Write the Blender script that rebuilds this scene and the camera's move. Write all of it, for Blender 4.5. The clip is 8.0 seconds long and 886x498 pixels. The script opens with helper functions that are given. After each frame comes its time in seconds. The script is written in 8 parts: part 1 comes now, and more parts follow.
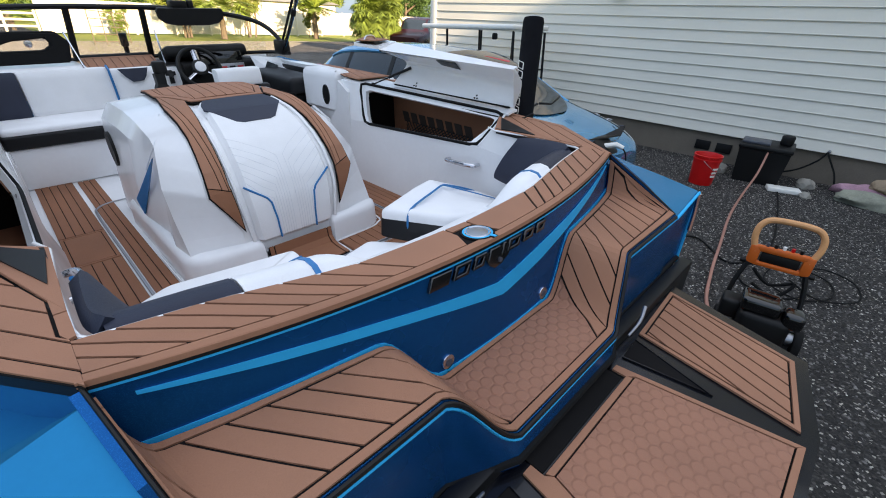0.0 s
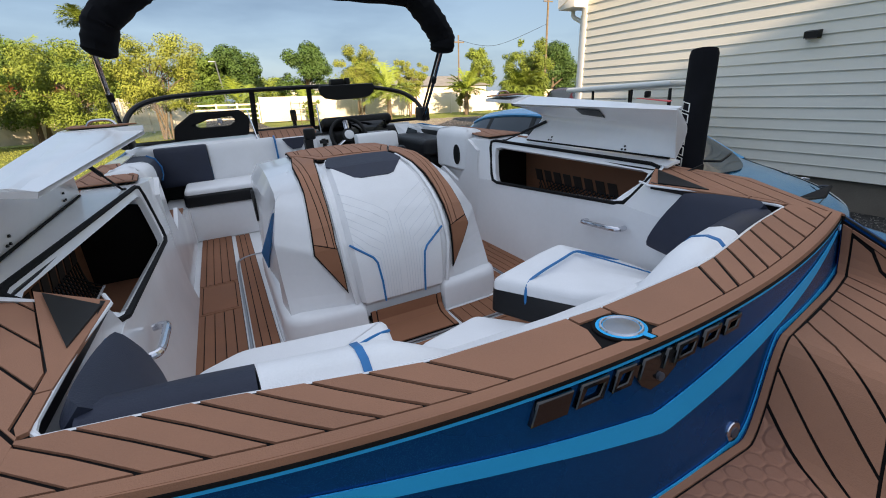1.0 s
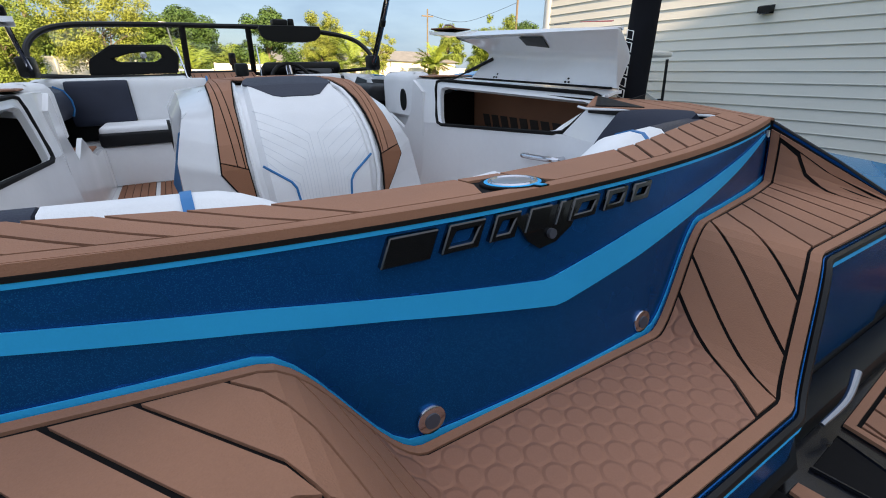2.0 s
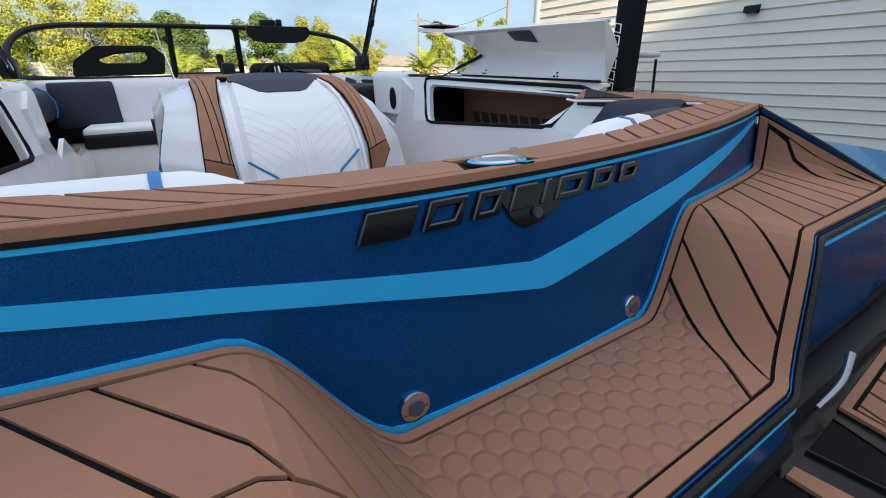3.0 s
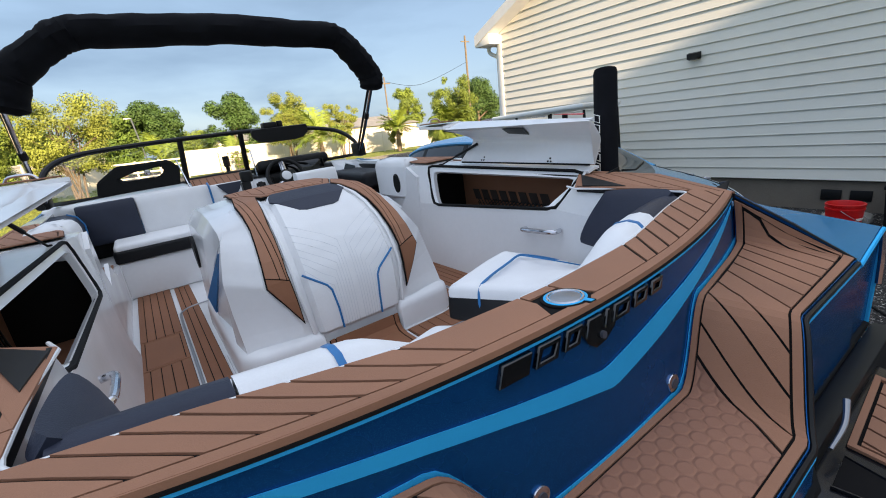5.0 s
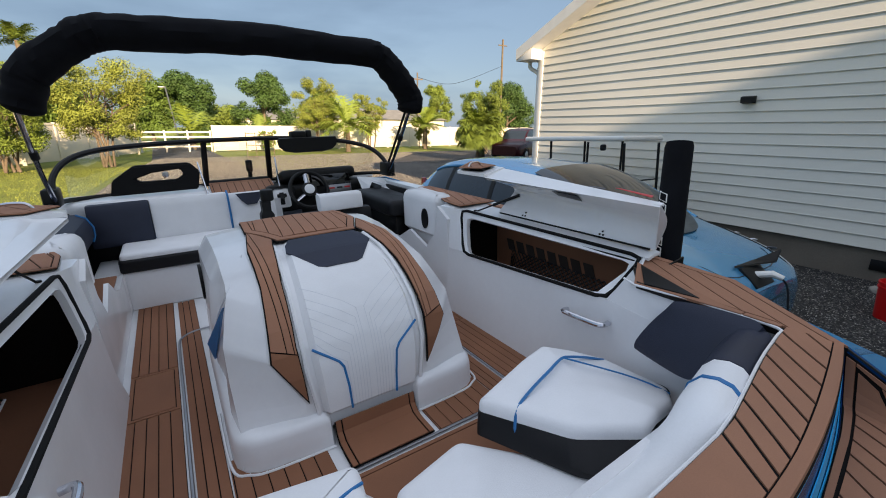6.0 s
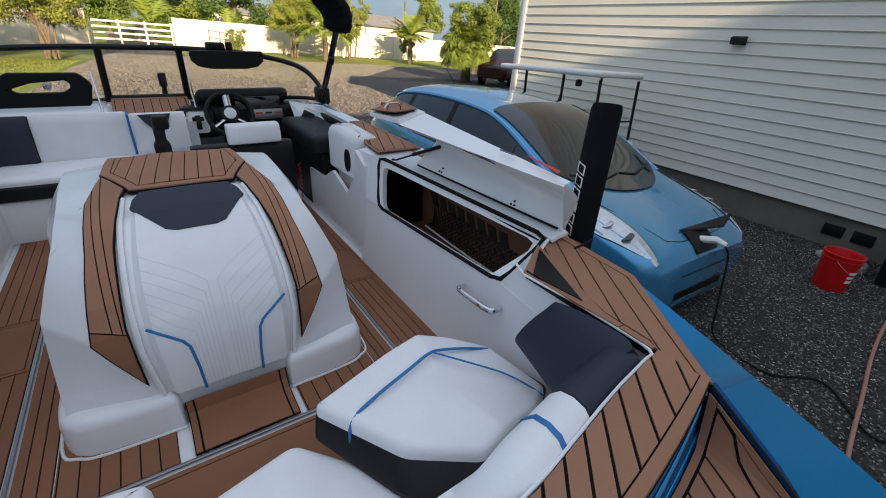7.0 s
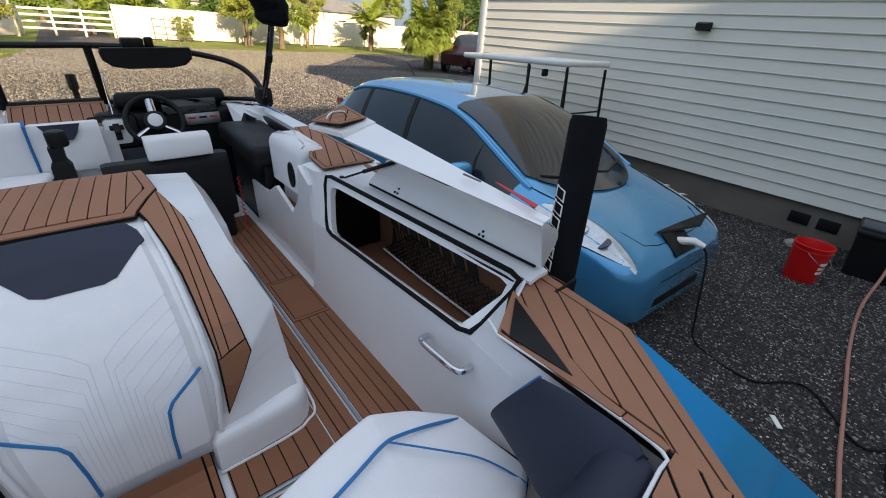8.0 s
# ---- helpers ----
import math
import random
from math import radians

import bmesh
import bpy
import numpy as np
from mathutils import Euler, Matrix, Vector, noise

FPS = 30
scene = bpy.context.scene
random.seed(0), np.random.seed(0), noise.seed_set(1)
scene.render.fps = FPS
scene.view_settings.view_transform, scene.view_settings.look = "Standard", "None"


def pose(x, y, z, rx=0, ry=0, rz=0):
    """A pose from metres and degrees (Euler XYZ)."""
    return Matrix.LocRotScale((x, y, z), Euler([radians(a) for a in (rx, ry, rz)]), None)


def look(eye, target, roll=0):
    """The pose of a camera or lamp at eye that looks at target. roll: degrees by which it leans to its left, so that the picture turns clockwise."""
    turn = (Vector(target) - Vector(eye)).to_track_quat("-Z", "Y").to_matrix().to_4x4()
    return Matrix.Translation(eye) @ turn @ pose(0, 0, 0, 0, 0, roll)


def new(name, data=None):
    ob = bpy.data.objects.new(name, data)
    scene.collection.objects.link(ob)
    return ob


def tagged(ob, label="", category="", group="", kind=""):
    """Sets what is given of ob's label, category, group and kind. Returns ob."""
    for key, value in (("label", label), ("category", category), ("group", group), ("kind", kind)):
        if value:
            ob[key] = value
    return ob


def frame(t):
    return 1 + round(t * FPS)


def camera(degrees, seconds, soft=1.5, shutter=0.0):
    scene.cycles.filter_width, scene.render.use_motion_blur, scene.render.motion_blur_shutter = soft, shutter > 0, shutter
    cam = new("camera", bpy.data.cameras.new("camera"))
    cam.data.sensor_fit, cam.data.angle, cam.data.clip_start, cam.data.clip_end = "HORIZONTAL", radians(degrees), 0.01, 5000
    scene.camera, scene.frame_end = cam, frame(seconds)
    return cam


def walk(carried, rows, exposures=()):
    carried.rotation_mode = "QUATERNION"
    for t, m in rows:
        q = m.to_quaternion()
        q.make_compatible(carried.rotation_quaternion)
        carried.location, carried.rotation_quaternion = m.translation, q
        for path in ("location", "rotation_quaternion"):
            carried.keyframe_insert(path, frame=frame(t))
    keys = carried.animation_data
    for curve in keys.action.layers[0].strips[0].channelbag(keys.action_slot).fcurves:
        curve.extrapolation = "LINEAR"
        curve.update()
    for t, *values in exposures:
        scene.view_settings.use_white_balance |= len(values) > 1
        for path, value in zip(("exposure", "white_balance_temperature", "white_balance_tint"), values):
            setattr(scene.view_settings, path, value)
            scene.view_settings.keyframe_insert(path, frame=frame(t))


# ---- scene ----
cam = camera(92.4, 8.0, 1.0)
PATH = [
    (0, (-0.816, -0.65, 1.67), (0.464, 0.561, 0.723), 2.7),
    (0.5, (-0.789, -0.546, 1.657), (0.133, 1.074, 0.932), 0.0),
    (1, (-0.562, -0.443, 1.554), (0.283, 1.238, 0.876), -1.8),
    (1.5, (-0.427, -0.479, 1.405), (0.498, 1.118, 0.636), -0.3),
    (1.7, (-0.411, -0.474, 1.351), (0.537, 1.109, 0.583), 0.6),
    (2.8, (-0.448, -0.511, 1.303), (0.545, 1.061, 0.564), 0.1),
    (3, (-0.401, -0.482, 1.289), (0.59, 1.087, 0.544), 0.3),
    (3.5, (-0.278, -0.414, 1.234), (0.739, 1.172, 0.564), -0.6),
    (4, (-0.237, -0.365, 1.203), (0.79, 1.23, 0.57), -1.2),
    (4.5, (-0.3, -0.406, 1.254), (0.754, 1.191, 0.672), -2.2),
    (5, (-0.621, -0.506, 1.511), (0.469, 1.081, 0.968), -6.1),
    (5.2, (-0.689, -0.505, 1.577), (0.402, 1.081, 1.034), -6.0),
    (6.3, (-0.417, -0.161, 1.793), (0.607, 1.448, 1.191), 2.1),
    (6.5, (-0.349, -0.174, 1.814), (0.659, 1.415, 1.136), 1.9),
    (7, (-0.073, -0.199, 1.857), (0.98, 1.257, 0.98), 4.9),
    (7.5, (0.071, -0.103, 1.884), (1.193, 1.285, 0.981), 3.9),
    (8, (0.147, 0.041, 1.9), (1.296, 1.397, 0.983), 4.4),
]
walk(cam, [(t, look(eye, target, roll)) for t, eye, target, roll in PATH], [(0, 2.28, 7550, 17), (0.5, 1.92, 7550, 17), (1.0, 1.85, 7550, 17), (1.7, 2.04, 7550, 17), (4.0, 2.19, 7550, 17), (5.2, 2.02, 7550, 17), (6.5, 1.53, 7550, 17), (8, 1.76, 7550, 17)])

# ---- sun, sky and exposure ----
SUN_AZ, SUN_EL = 6.2, 17.6      # the light travels towards +y, turned to +x by SUN_AZ degrees
world = bpy.data.worlds.new("sky")
scene.world = world
world.use_nodes = True
wn = world.node_tree
sky = wn.nodes.new("ShaderNodeTexSky")
sky.sky_type, sky.sun_disc = 'NISHITA', False
sky.sun_elevation = radians(SUN_EL)
sky.sun_rotation = radians(180 + SUN_AZ)
sky.air_density, sky.dust_density, sky.ozone_density = 1.0, 0.8, 2.0
back = wn.nodes["Background"]
back.inputs[1].default_value = 0.095
# thin bright cloud over the blue
wash, veil, spread, drift, at_sky = (wn.nodes.new("ShaderNode" + k) for k in ("Mix", "TexNoise", "MapRange", "Mapping", "TexCoord"))
drift.inputs["Scale"].default_value = (1.0, 1.0, 4.0)
veil.inputs["Scale"].default_value, veil.inputs["Detail"].default_value = 2.4, 6
spread.inputs["From Min"].default_value, spread.inputs["From Max"].default_value, spread.inputs["To Max"].default_value = 0.40, 0.70, 0.99
spread.inputs["To Min"].default_value = 0.84
wash.data_type = 'RGBA'
wn.links.new(at_sky.outputs["Generated"], drift.inputs["Vector"])
wn.links.new(drift.outputs[0], veil.inputs["Vector"])
wn.links.new(veil.outputs[0], spread.inputs[0])
wn.links.new(spread.outputs[0], wash.inputs[0])
wn.links.new(sky.outputs[0], wash.inputs[6])
# unseen bright cloud added overhead as fill light, thinning to clear blue lower down
parts_xyz, height, sheet_col = (wn.nodes.new("ShaderNode" + k) for k in ("SeparateXYZ", "MapRange", "Mix"))
wn.links.new(at_sky.outputs["Generated"], parts_xyz.inputs[0])
wn.links.new(parts_xyz.outputs[2], height.inputs[0])
height.inputs["From Min"].default_value, height.inputs["From Max"].default_value = 0.30, 0.85
sheet_col.data_type = 'RGBA'
sheet_col.inputs[6].default_value, sheet_col.inputs[7].default_value = (0.68, 1.18, 1.84, 1.0), (2.6, 3.3, 4.3, 1.0)
wn.links.new(height.outputs[0], sheet_col.inputs[0])
wn.links.new(sheet_col.outputs[2], wash.inputs[7])
wn.links.new(wash.outputs[2], back.inputs[0])
sun_data = bpy.data.lights.new("sun", 'SUN')
sun_data.energy, sun_data.angle, sun_data.color = 3.1, radians(0.6), (1.0, 0.84, 0.62)
sun_dir = Vector((math.sin(radians(SUN_AZ)) * math.cos(radians(SUN_EL)), math.cos(radians(SUN_AZ)) * math.cos(radians(SUN_EL)), -math.sin(radians(SUN_EL))))
new("sun", sun_data).matrix_world = look(Vector((0, 0, 20)) - 10 * sun_dir, Vector((0, 0, 20)))

# ---- materials ----
def lin(r, g, b):
    return tuple(((c / 255 + 0.055) / 1.055) ** 2.4 if c > 10 else c / 255 / 12.92 for c in (r, g, b)) + (1.0,)


def material(name, color, rough=0.5, metal=0.0, vary=0.12, scale=6.0, fine=120.0, bump=0.0, bump_scale=None, coat=0.0, island=0.0, color2=None, spec=0.5):
    """A surface of one paint or stuff: two scales of noise vary its colour and gloss, and a fine one its relief."""
    m = bpy.data.materials.new(name)
    m.use_nodes = True
    nt = m.node_tree
    bsdf = nt.nodes["Principled BSDF"]
    at = nt.nodes.new("ShaderNodeTexCoord")
    big = nt.nodes.new("ShaderNodeTexNoise")
    big.inputs["Scale"].default_value, big.inputs["Detail"].default_value = scale, 4
    small = nt.nodes.new("ShaderNodeTexNoise")
    small.inputs["Scale"].default_value, small.inputs["Detail"].default_value = fine, 2
    for n in (big, small):
        nt.links.new(at.outputs["Object"], n.inputs["Vector"])
    both = nt.nodes.new("ShaderNodeMath")
    both.operation = 'MULTIPLY_ADD'
    nt.links.new(small.outputs[0], both.inputs[0])
    both.inputs[1].default_value = 0.4
    nt.links.new(big.outputs[0], both.inputs[2])
    ramp = nt.nodes.new("ShaderNodeMapRange")
    ramp.inputs["From Min"].default_value, ramp.inputs["From Max"].default_value = 0.45, 0.95
    nt.links.new(both.outputs[0], ramp.inputs[0])
    mix = nt.nodes.new("ShaderNodeMix")
    mix.data_type = 'RGBA'
    c = Vector(color[:3])
    lo = Vector(color2[:3]) if color2 else c * (1 - vary)
    hi = c * (1 + vary) if not color2 else c
    mix.inputs[6].default_value, mix.inputs[7].default_value = (*lo, 1), (*[min(v, 0.95) for v in hi], 1)
    nt.links.new(ramp.outputs[0], mix.inputs[0])
    out = mix.outputs[2]
    if island:
        info = nt.nodes.new("ShaderNodeObjectInfo")
        hsv = nt.nodes.new("ShaderNodeHueSaturation")
        span = nt.nodes.new("ShaderNodeMapRange")
        span.inputs["To Min"].default_value, span.inputs["To Max"].default_value = 1 - island, 1 + island
        nt.links.new(info.outputs["Random"], span.inputs[0])
        nt.links.new(span.outputs[0], hsv.inputs["Value"])
        nt.links.new(out, hsv.inputs["Color"])
        out = hsv.outputs[0]
    nt.links.new(out, bsdf.inputs["Base Color"])
    rr = nt.nodes.new("ShaderNodeMapRange")
    rr.inputs["To Min"].default_value, rr.inputs["To Max"].default_value = max(rough - 0.08, 0.02), min(rough + 0.08, 1)
    nt.links.new(big.outputs[0], rr.inputs[0])
    nt.links.new(rr.outputs[0], bsdf.inputs["Roughness"])
    bsdf.inputs["Metallic"].default_value = metal
    bsdf.inputs["Specular IOR Level"].default_value = spec
    bsdf.inputs["Coat Weight"].default_value = coat
    bsdf.inputs["Coat Roughness"].default_value = 0.04
    if bump:
        rel = nt.nodes.new("ShaderNodeTexNoise")
        rel.inputs["Scale"].default_value, rel.inputs["Detail"].default_value = bump_scale or fine, 3
        nt.links.new(at.outputs["Object"], rel.inputs["Vector"])
        b = nt.nodes.new("ShaderNodeBump")
        b.inputs["Strength"].default_value, b.inputs["Distance"].default_value = bump, 0.004
        nt.links.new(rel.outputs[0], b.inputs["Height"])
        nt.links.new(b.outputs[0], bsdf.inputs["Normal"])
    return m


def glass_material(name, tint, rough=0.0, clear=0.9):
    """A thin pane: mostly see-through, with a mirror's share of gloss."""
    m = bpy.data.materials.new(name)
    m.use_nodes = True
    nt = m.node_tree
    nt.nodes.remove(nt.nodes["Principled BSDF"])
    out = nt.nodes["Material Output"]
    t, g, mix, fr = (nt.nodes.new("ShaderNode" + k) for k in ("BsdfTransparent", "BsdfGlossy", "MixShader", "Fresnel"))
    t.inputs[0].default_value = (*[c * clear for c in tint], 1)
    g.inputs["Roughness"].default_value = rough
    fr.inputs[0].default_value = 1.5
    cap = nt.nodes.new("ShaderNodeMath")
    cap.operation = 'MINIMUM'
    cap.inputs[1].default_value = 0.16
    nt.links.new(fr.outputs[0], cap.inputs[0])
    nt.links.new(cap.outputs[0], mix.inputs[0])
    nt.links.new(t.outputs[0], mix.inputs[1])
    nt.links.new(g.outputs[0], mix.inputs[2])
    nt.links.new(mix.outputs[0], out.inputs[0])
    return m


FOAM = material("tan_foam", lin(159, 111, 86), 0.85, vary=0.10, scale=5, fine=400, bump=0.25, bump_scale=500, island=0.05)
FOAM_DARK = material("brown_foam", lin(140, 92, 66), 0.85, vary=0.10, scale=5, fine=400, bump=0.25, bump_scale=500, island=0.05)
GROOVE = material("black_groove", lin(20, 18, 18), 0.9, vary=0.2, spec=0.2)
GEL_WHITE = material("white_gelcoat", lin(234, 234, 235), 0.22, vary=0.03, scale=3, fine=40, coat=0.3)
VINYL = material("white_vinyl", lin(233, 233, 234), 0.6, vary=0.04, scale=7, fine=200, bump=0.2, bump_scale=350, spec=0.3)
STITCH = material("grey_thread", lin(214, 216, 220), 0.7, vary=0.05)
VINYL_DARK = material("charcoal_vinyl", lin(42, 47, 62), 0.55, vary=0.15, scale=8, fine=250, bump=0.25, bump_scale=350, spec=0.3)
VINYL_BLACK = material("black_vinyl", lin(17, 17, 20), 0.5, vary=0.2, scale=8, fine=250, bump=0.2, bump_scale=350, spec=0.3)
PIPING = material("blue_piping", lin(0, 112, 172), 0.4, vary=0.08)
BLUE = material("blue_gelcoat", lin(0, 120, 170), 0.22, 0.42, vary=0.05, scale=2, fine=60, coat=0.02, spec=0.05)
BLUE_STRIPE = material("bright_blue_stripe", lin(0, 180, 240), 0.32, 0.25, vary=0.05, fine=500, coat=0.0, spec=0.03)
CHROME = material("polished_steel", lin(205, 205, 210), 0.12, 1.0, vary=0.05)
ALU = material("brushed_aluminium", lin(150, 152, 156), 0.35, 0.9, vary=0.08)
BLACK = material("black_plastic", lin(16, 16, 17), 0.5, vary=0.2, fine=300, spec=0.3)
BLACK_GLOSS = material("black_gloss", lin(10, 10, 12), 0.1, vary=0.2, coat=0.5)
PRINT_BROWN = material("dark_brown_print", lin(52, 40, 34), 0.85, vary=0.15)
STICKER_RED = material("red_sticker", lin(196, 40, 44), 0.4, vary=0.06)
RUBBER = material("black_rubber", lin(15, 15, 16), 0.8, vary=0.25, fine=200, spec=0.25)
GREY_PLASTIC = material("grey_plastic", lin(70, 74, 84), 0.4, vary=0.12)
PLATFORM = material("dark_platform_gelcoat", lin(14, 15, 21), 0.25, vary=0.15, fine=80, coat=0.2, spec=0.3)
CANVAS = material("black_canvas", lin(19, 20, 24), 0.95, vary=0.3, scale=9, fine=300, bump=0.8, bump_scale=14, spec=0.15)
CLEAR = glass_material("clear_glass", (0.97, 0.985, 0.975), clear=1.0)


def navy_paint():
    """Dark blue metal-flake gelcoat."""
    m = material("navy_flake_gelcoat", lin(0, 80, 142), 0.26, 0.65, vary=0.1, scale=3, fine=60, coat=0.04, spec=0.05)
    nt = m.node_tree
    bsdf = nt.nodes["Principled BSDF"]
    at = nt.nodes.new("ShaderNodeTexCoord")
    vor = nt.nodes.new("ShaderNodeTexVoronoi")
    vor.inputs["Scale"].default_value = 1300
    nt.links.new(at.outputs["Object"], vor.inputs["Vector"])
    ramp = nt.nodes.new("ShaderNodeMapRange")
    ramp.inputs["From Min"].default_value, ramp.inputs["From Max"].default_value = 0.75, 1.0
    ramp.inputs["To Max"].default_value = 0.55
    sep = nt.nodes.new("ShaderNodeSeparateColor")
    nt.links.new(vor.outputs["Color"], sep.inputs[0])
    nt.links.new(sep.outputs[0], ramp.inputs[0])
    mix = nt.nodes.new("ShaderNodeMix")
    mix.data_type = 'RGBA'
    old = bsdf.inputs["Base Color"].links[0].from_socket
    nt.links.new(ramp.outputs[0], mix.inputs[0])
    nt.links.new(old, mix.inputs[6])
    mix.inputs[7].default_value = lin(8, 138, 205)
    nt.links.new(mix.outputs[2], bsdf.inputs["Base Color"])
    return m


NAVY = navy_paint()


def embossed_foam():
    """Tan foam pressed with staggered six-sided scales, each a little proud of the next."""
    m = material("embossed_tan_foam", lin(158, 110, 88), 0.85, vary=0.10, scale=5, fine=400)
    nt = m.node_tree
    bsdf = nt.nodes["Principled BSDF"]

    def op(kind, mode, *sources):
        n = nt.nodes.new(kind)
        n.operation = mode
        for k, v in enumerate(sources):
            if hasattr(v, "is_linked"):
                nt.links.new(v, n.inputs[k])
            else:
                n.inputs[k].default_value = v
        return n
    at = nt.nodes.new("ShaderNodeTexCoord")
    turn = nt.nodes.new("ShaderNodeMapping")
    turn.inputs["Rotation"].default_value = (0, 0, radians(90))
    turn.inputs["Scale"].default_value = (29.0, 29.0, 0.0)
    nt.links.new(at.outputs["Object"], turn.inputs["Vector"])
    near = []
    for off in ((0.0, 0.0, 0.0), (0.5, 0.866, 0.0)):
        moved = op("ShaderNodeVectorMath", 'ADD', turn.outputs[0], off)
        cell = op("ShaderNodeVectorMath", 'WRAP', moved.outputs[0], (0.5, 0.866, 1.0), (-0.5, -0.866, -1.0))
        far = op("ShaderNodeVectorMath", 'LENGTH', cell.outputs[0])
        split = nt.nodes.new("ShaderNodeSeparateXYZ")
        nt.links.new(cell.outputs[0], split.inputs[0])
        near.append((far.outputs["Value"], split.outputs[0]))
    first = op("ShaderNodeMath", 'LESS_THAN', near[0][0], near[1][0])
    least = op("ShaderNodeMath", 'MINIMUM', near[0][0], near[1][0])
    tilt = nt.nodes.new("ShaderNodeMix")
    nt.links.new(first.outputs[0], tilt.inputs[0])
    nt.links.new(near[1][1], tilt.inputs[2])
    nt.links.new(near[0][1], tilt.inputs[3])
    rim = nt.nodes.new("ShaderNodeMapRange")
    rim.interpolation_type = 'SMOOTHSTEP'
    rim.inputs["From Min"].default_value, rim.inputs["From Max"].default_value = 0.36, 0.54
    rim.inputs["To Min"].default_value, rim.inputs["To Max"].default_value = 0.5, 0.0
    nt.links.new(least.outputs[0], rim.inputs[0])
    high = op("ShaderNodeMath", 'MULTIPLY_ADD', tilt.outputs[0], 0.8, rim.outputs[0])
    b = nt.nodes.new("ShaderNodeBump")
    b.inputs["Strength"].default_value, b.inputs["Distance"].default_value = 0.9, 0.0050
    nt.links.new(high.outputs[0], b.inputs["Height"])
    nt.links.new(b.outputs[0], bsdf.inputs["Normal"])
    return m


FOAM_HEX = embossed_foam()

# ---- building tools ----
LIST = -1.96                     # degrees by which the boat leans on its trailer
DECK = 1.2
BOAT = pose(0, 0, DECK, 0, LIST, 0) @ pose(0, 0, -DECK)


def smooth_by_angle(me, deg=35):
    for p in me.polygons:
        p.use_smooth = True
    bm = bmesh.new()
    bm.from_mesh(me)
    for e in bm.edges:
        e.smooth = len(e.link_faces) == 2 and e.calc_face_angle(0) < radians(deg)
    bm.to_mesh(me)
    bm.free()


def mesh_of(name, bm, mat, smooth=True):
    bmesh.ops.recalc_face_normals(bm, faces=bm.faces)
    me = bpy.data.meshes.new(name)
    bm.to_mesh(me)
    bm.free()
    me.materials.append(mat)
    if smooth:
        smooth_by_angle(me)
    return me


def part(name, bm, mat, parent, label="", smooth=True):
    ob = new(name, mesh_of(name, bm, mat, smooth))
    ob.parent = parent
    if label:
        ob["label"] = label
    return ob


def thing(name, label, category, m=None, group="", kind=""):
    ob = new(name)
    ob.empty_display_size = 0.1
    if m is not None:
        ob.matrix_world = m
    return tagged(ob, label, category, group, kind)


def solid(name, bm, mat, label, category, m=None, group="", kind="", smooth=True):
    ob = new(name, mesh_of(name, bm, mat, smooth))
    if m is not None:
        ob.matrix_world = m
    return tagged(ob, label, category, group, kind)


def box(size, at=(0, 0, 0), bevel=0.0, seg=2, rot=None, bm=None):
    """A box with rounded edges, its middle at the place given."""
    own = bmesh.new()
    bmesh.ops.create_cube(own, size=1.0, matrix=Matrix.Diagonal((*size, 1)))
    if bevel:
        bmesh.ops.bevel(own, geom=own.edges[:], offset=bevel, segments=seg, profile=0.5, affect='EDGES')
    m = Matrix.Translation(at)
    if rot is not None:
        m = m @ pose(0, 0, 0, *rot)
    bmesh.ops.transform(own, matrix=m, verts=own.verts)
    return join(bm, own)


def join(bm, own):
    if bm is None:
        return own
    me = bpy.data.meshes.new("tmp")
    own.to_mesh(me)
    own.free()
    bm.from_mesh(me)
    bpy.data.meshes.remove(me)
    return bm


def cyl(r, h, at=(0, 0, 0), rot=None, n=20, r2=None, bevel=0.0, bm=None):
    own = bmesh.new()
    bmesh.ops.create_cone(own, cap_ends=True, segments=n, radius1=r, radius2=r if r2 is None else r2, depth=h)
    if bevel:
        es = [e for e in own.edges if any(len(f.verts) > 4 for f in e.link_faces)]
        bmesh.ops.bevel(own, geom=es, offset=bevel, segments=2, profile=0.5, affect='EDGES')
    m = Matrix.Translation(at)
    if rot is not None:
        m = m @ pose(0, 0, 0, *rot)
    bmesh.ops.transform(own, matrix=m, verts=own.verts)
    return join(bm, own)


def curve_points(pts, n=8, closed=False):
    """Points on a smooth line through the places given."""
    p = [Vector(q) for q in pts]
    out = []
    k = len(p)
    for i in range(k if closed else k - 1):
        a, b, c, d = (p[(i - 1) % k] if closed or i else p[0], p[i], p[(i + 1) % k], p[(i + 2) % k] if closed or i + 2 < k else p[-1])
        for j in range(n):
            t = j / n
            out.append(0.5 * ((2 * b) + (c - a) * t + (2 * a - 5 * b + 4 * c - d) * t * t + (3 * b - a - 3 * c + d) * t ** 3))
    return out if closed else out + [p[-1]]


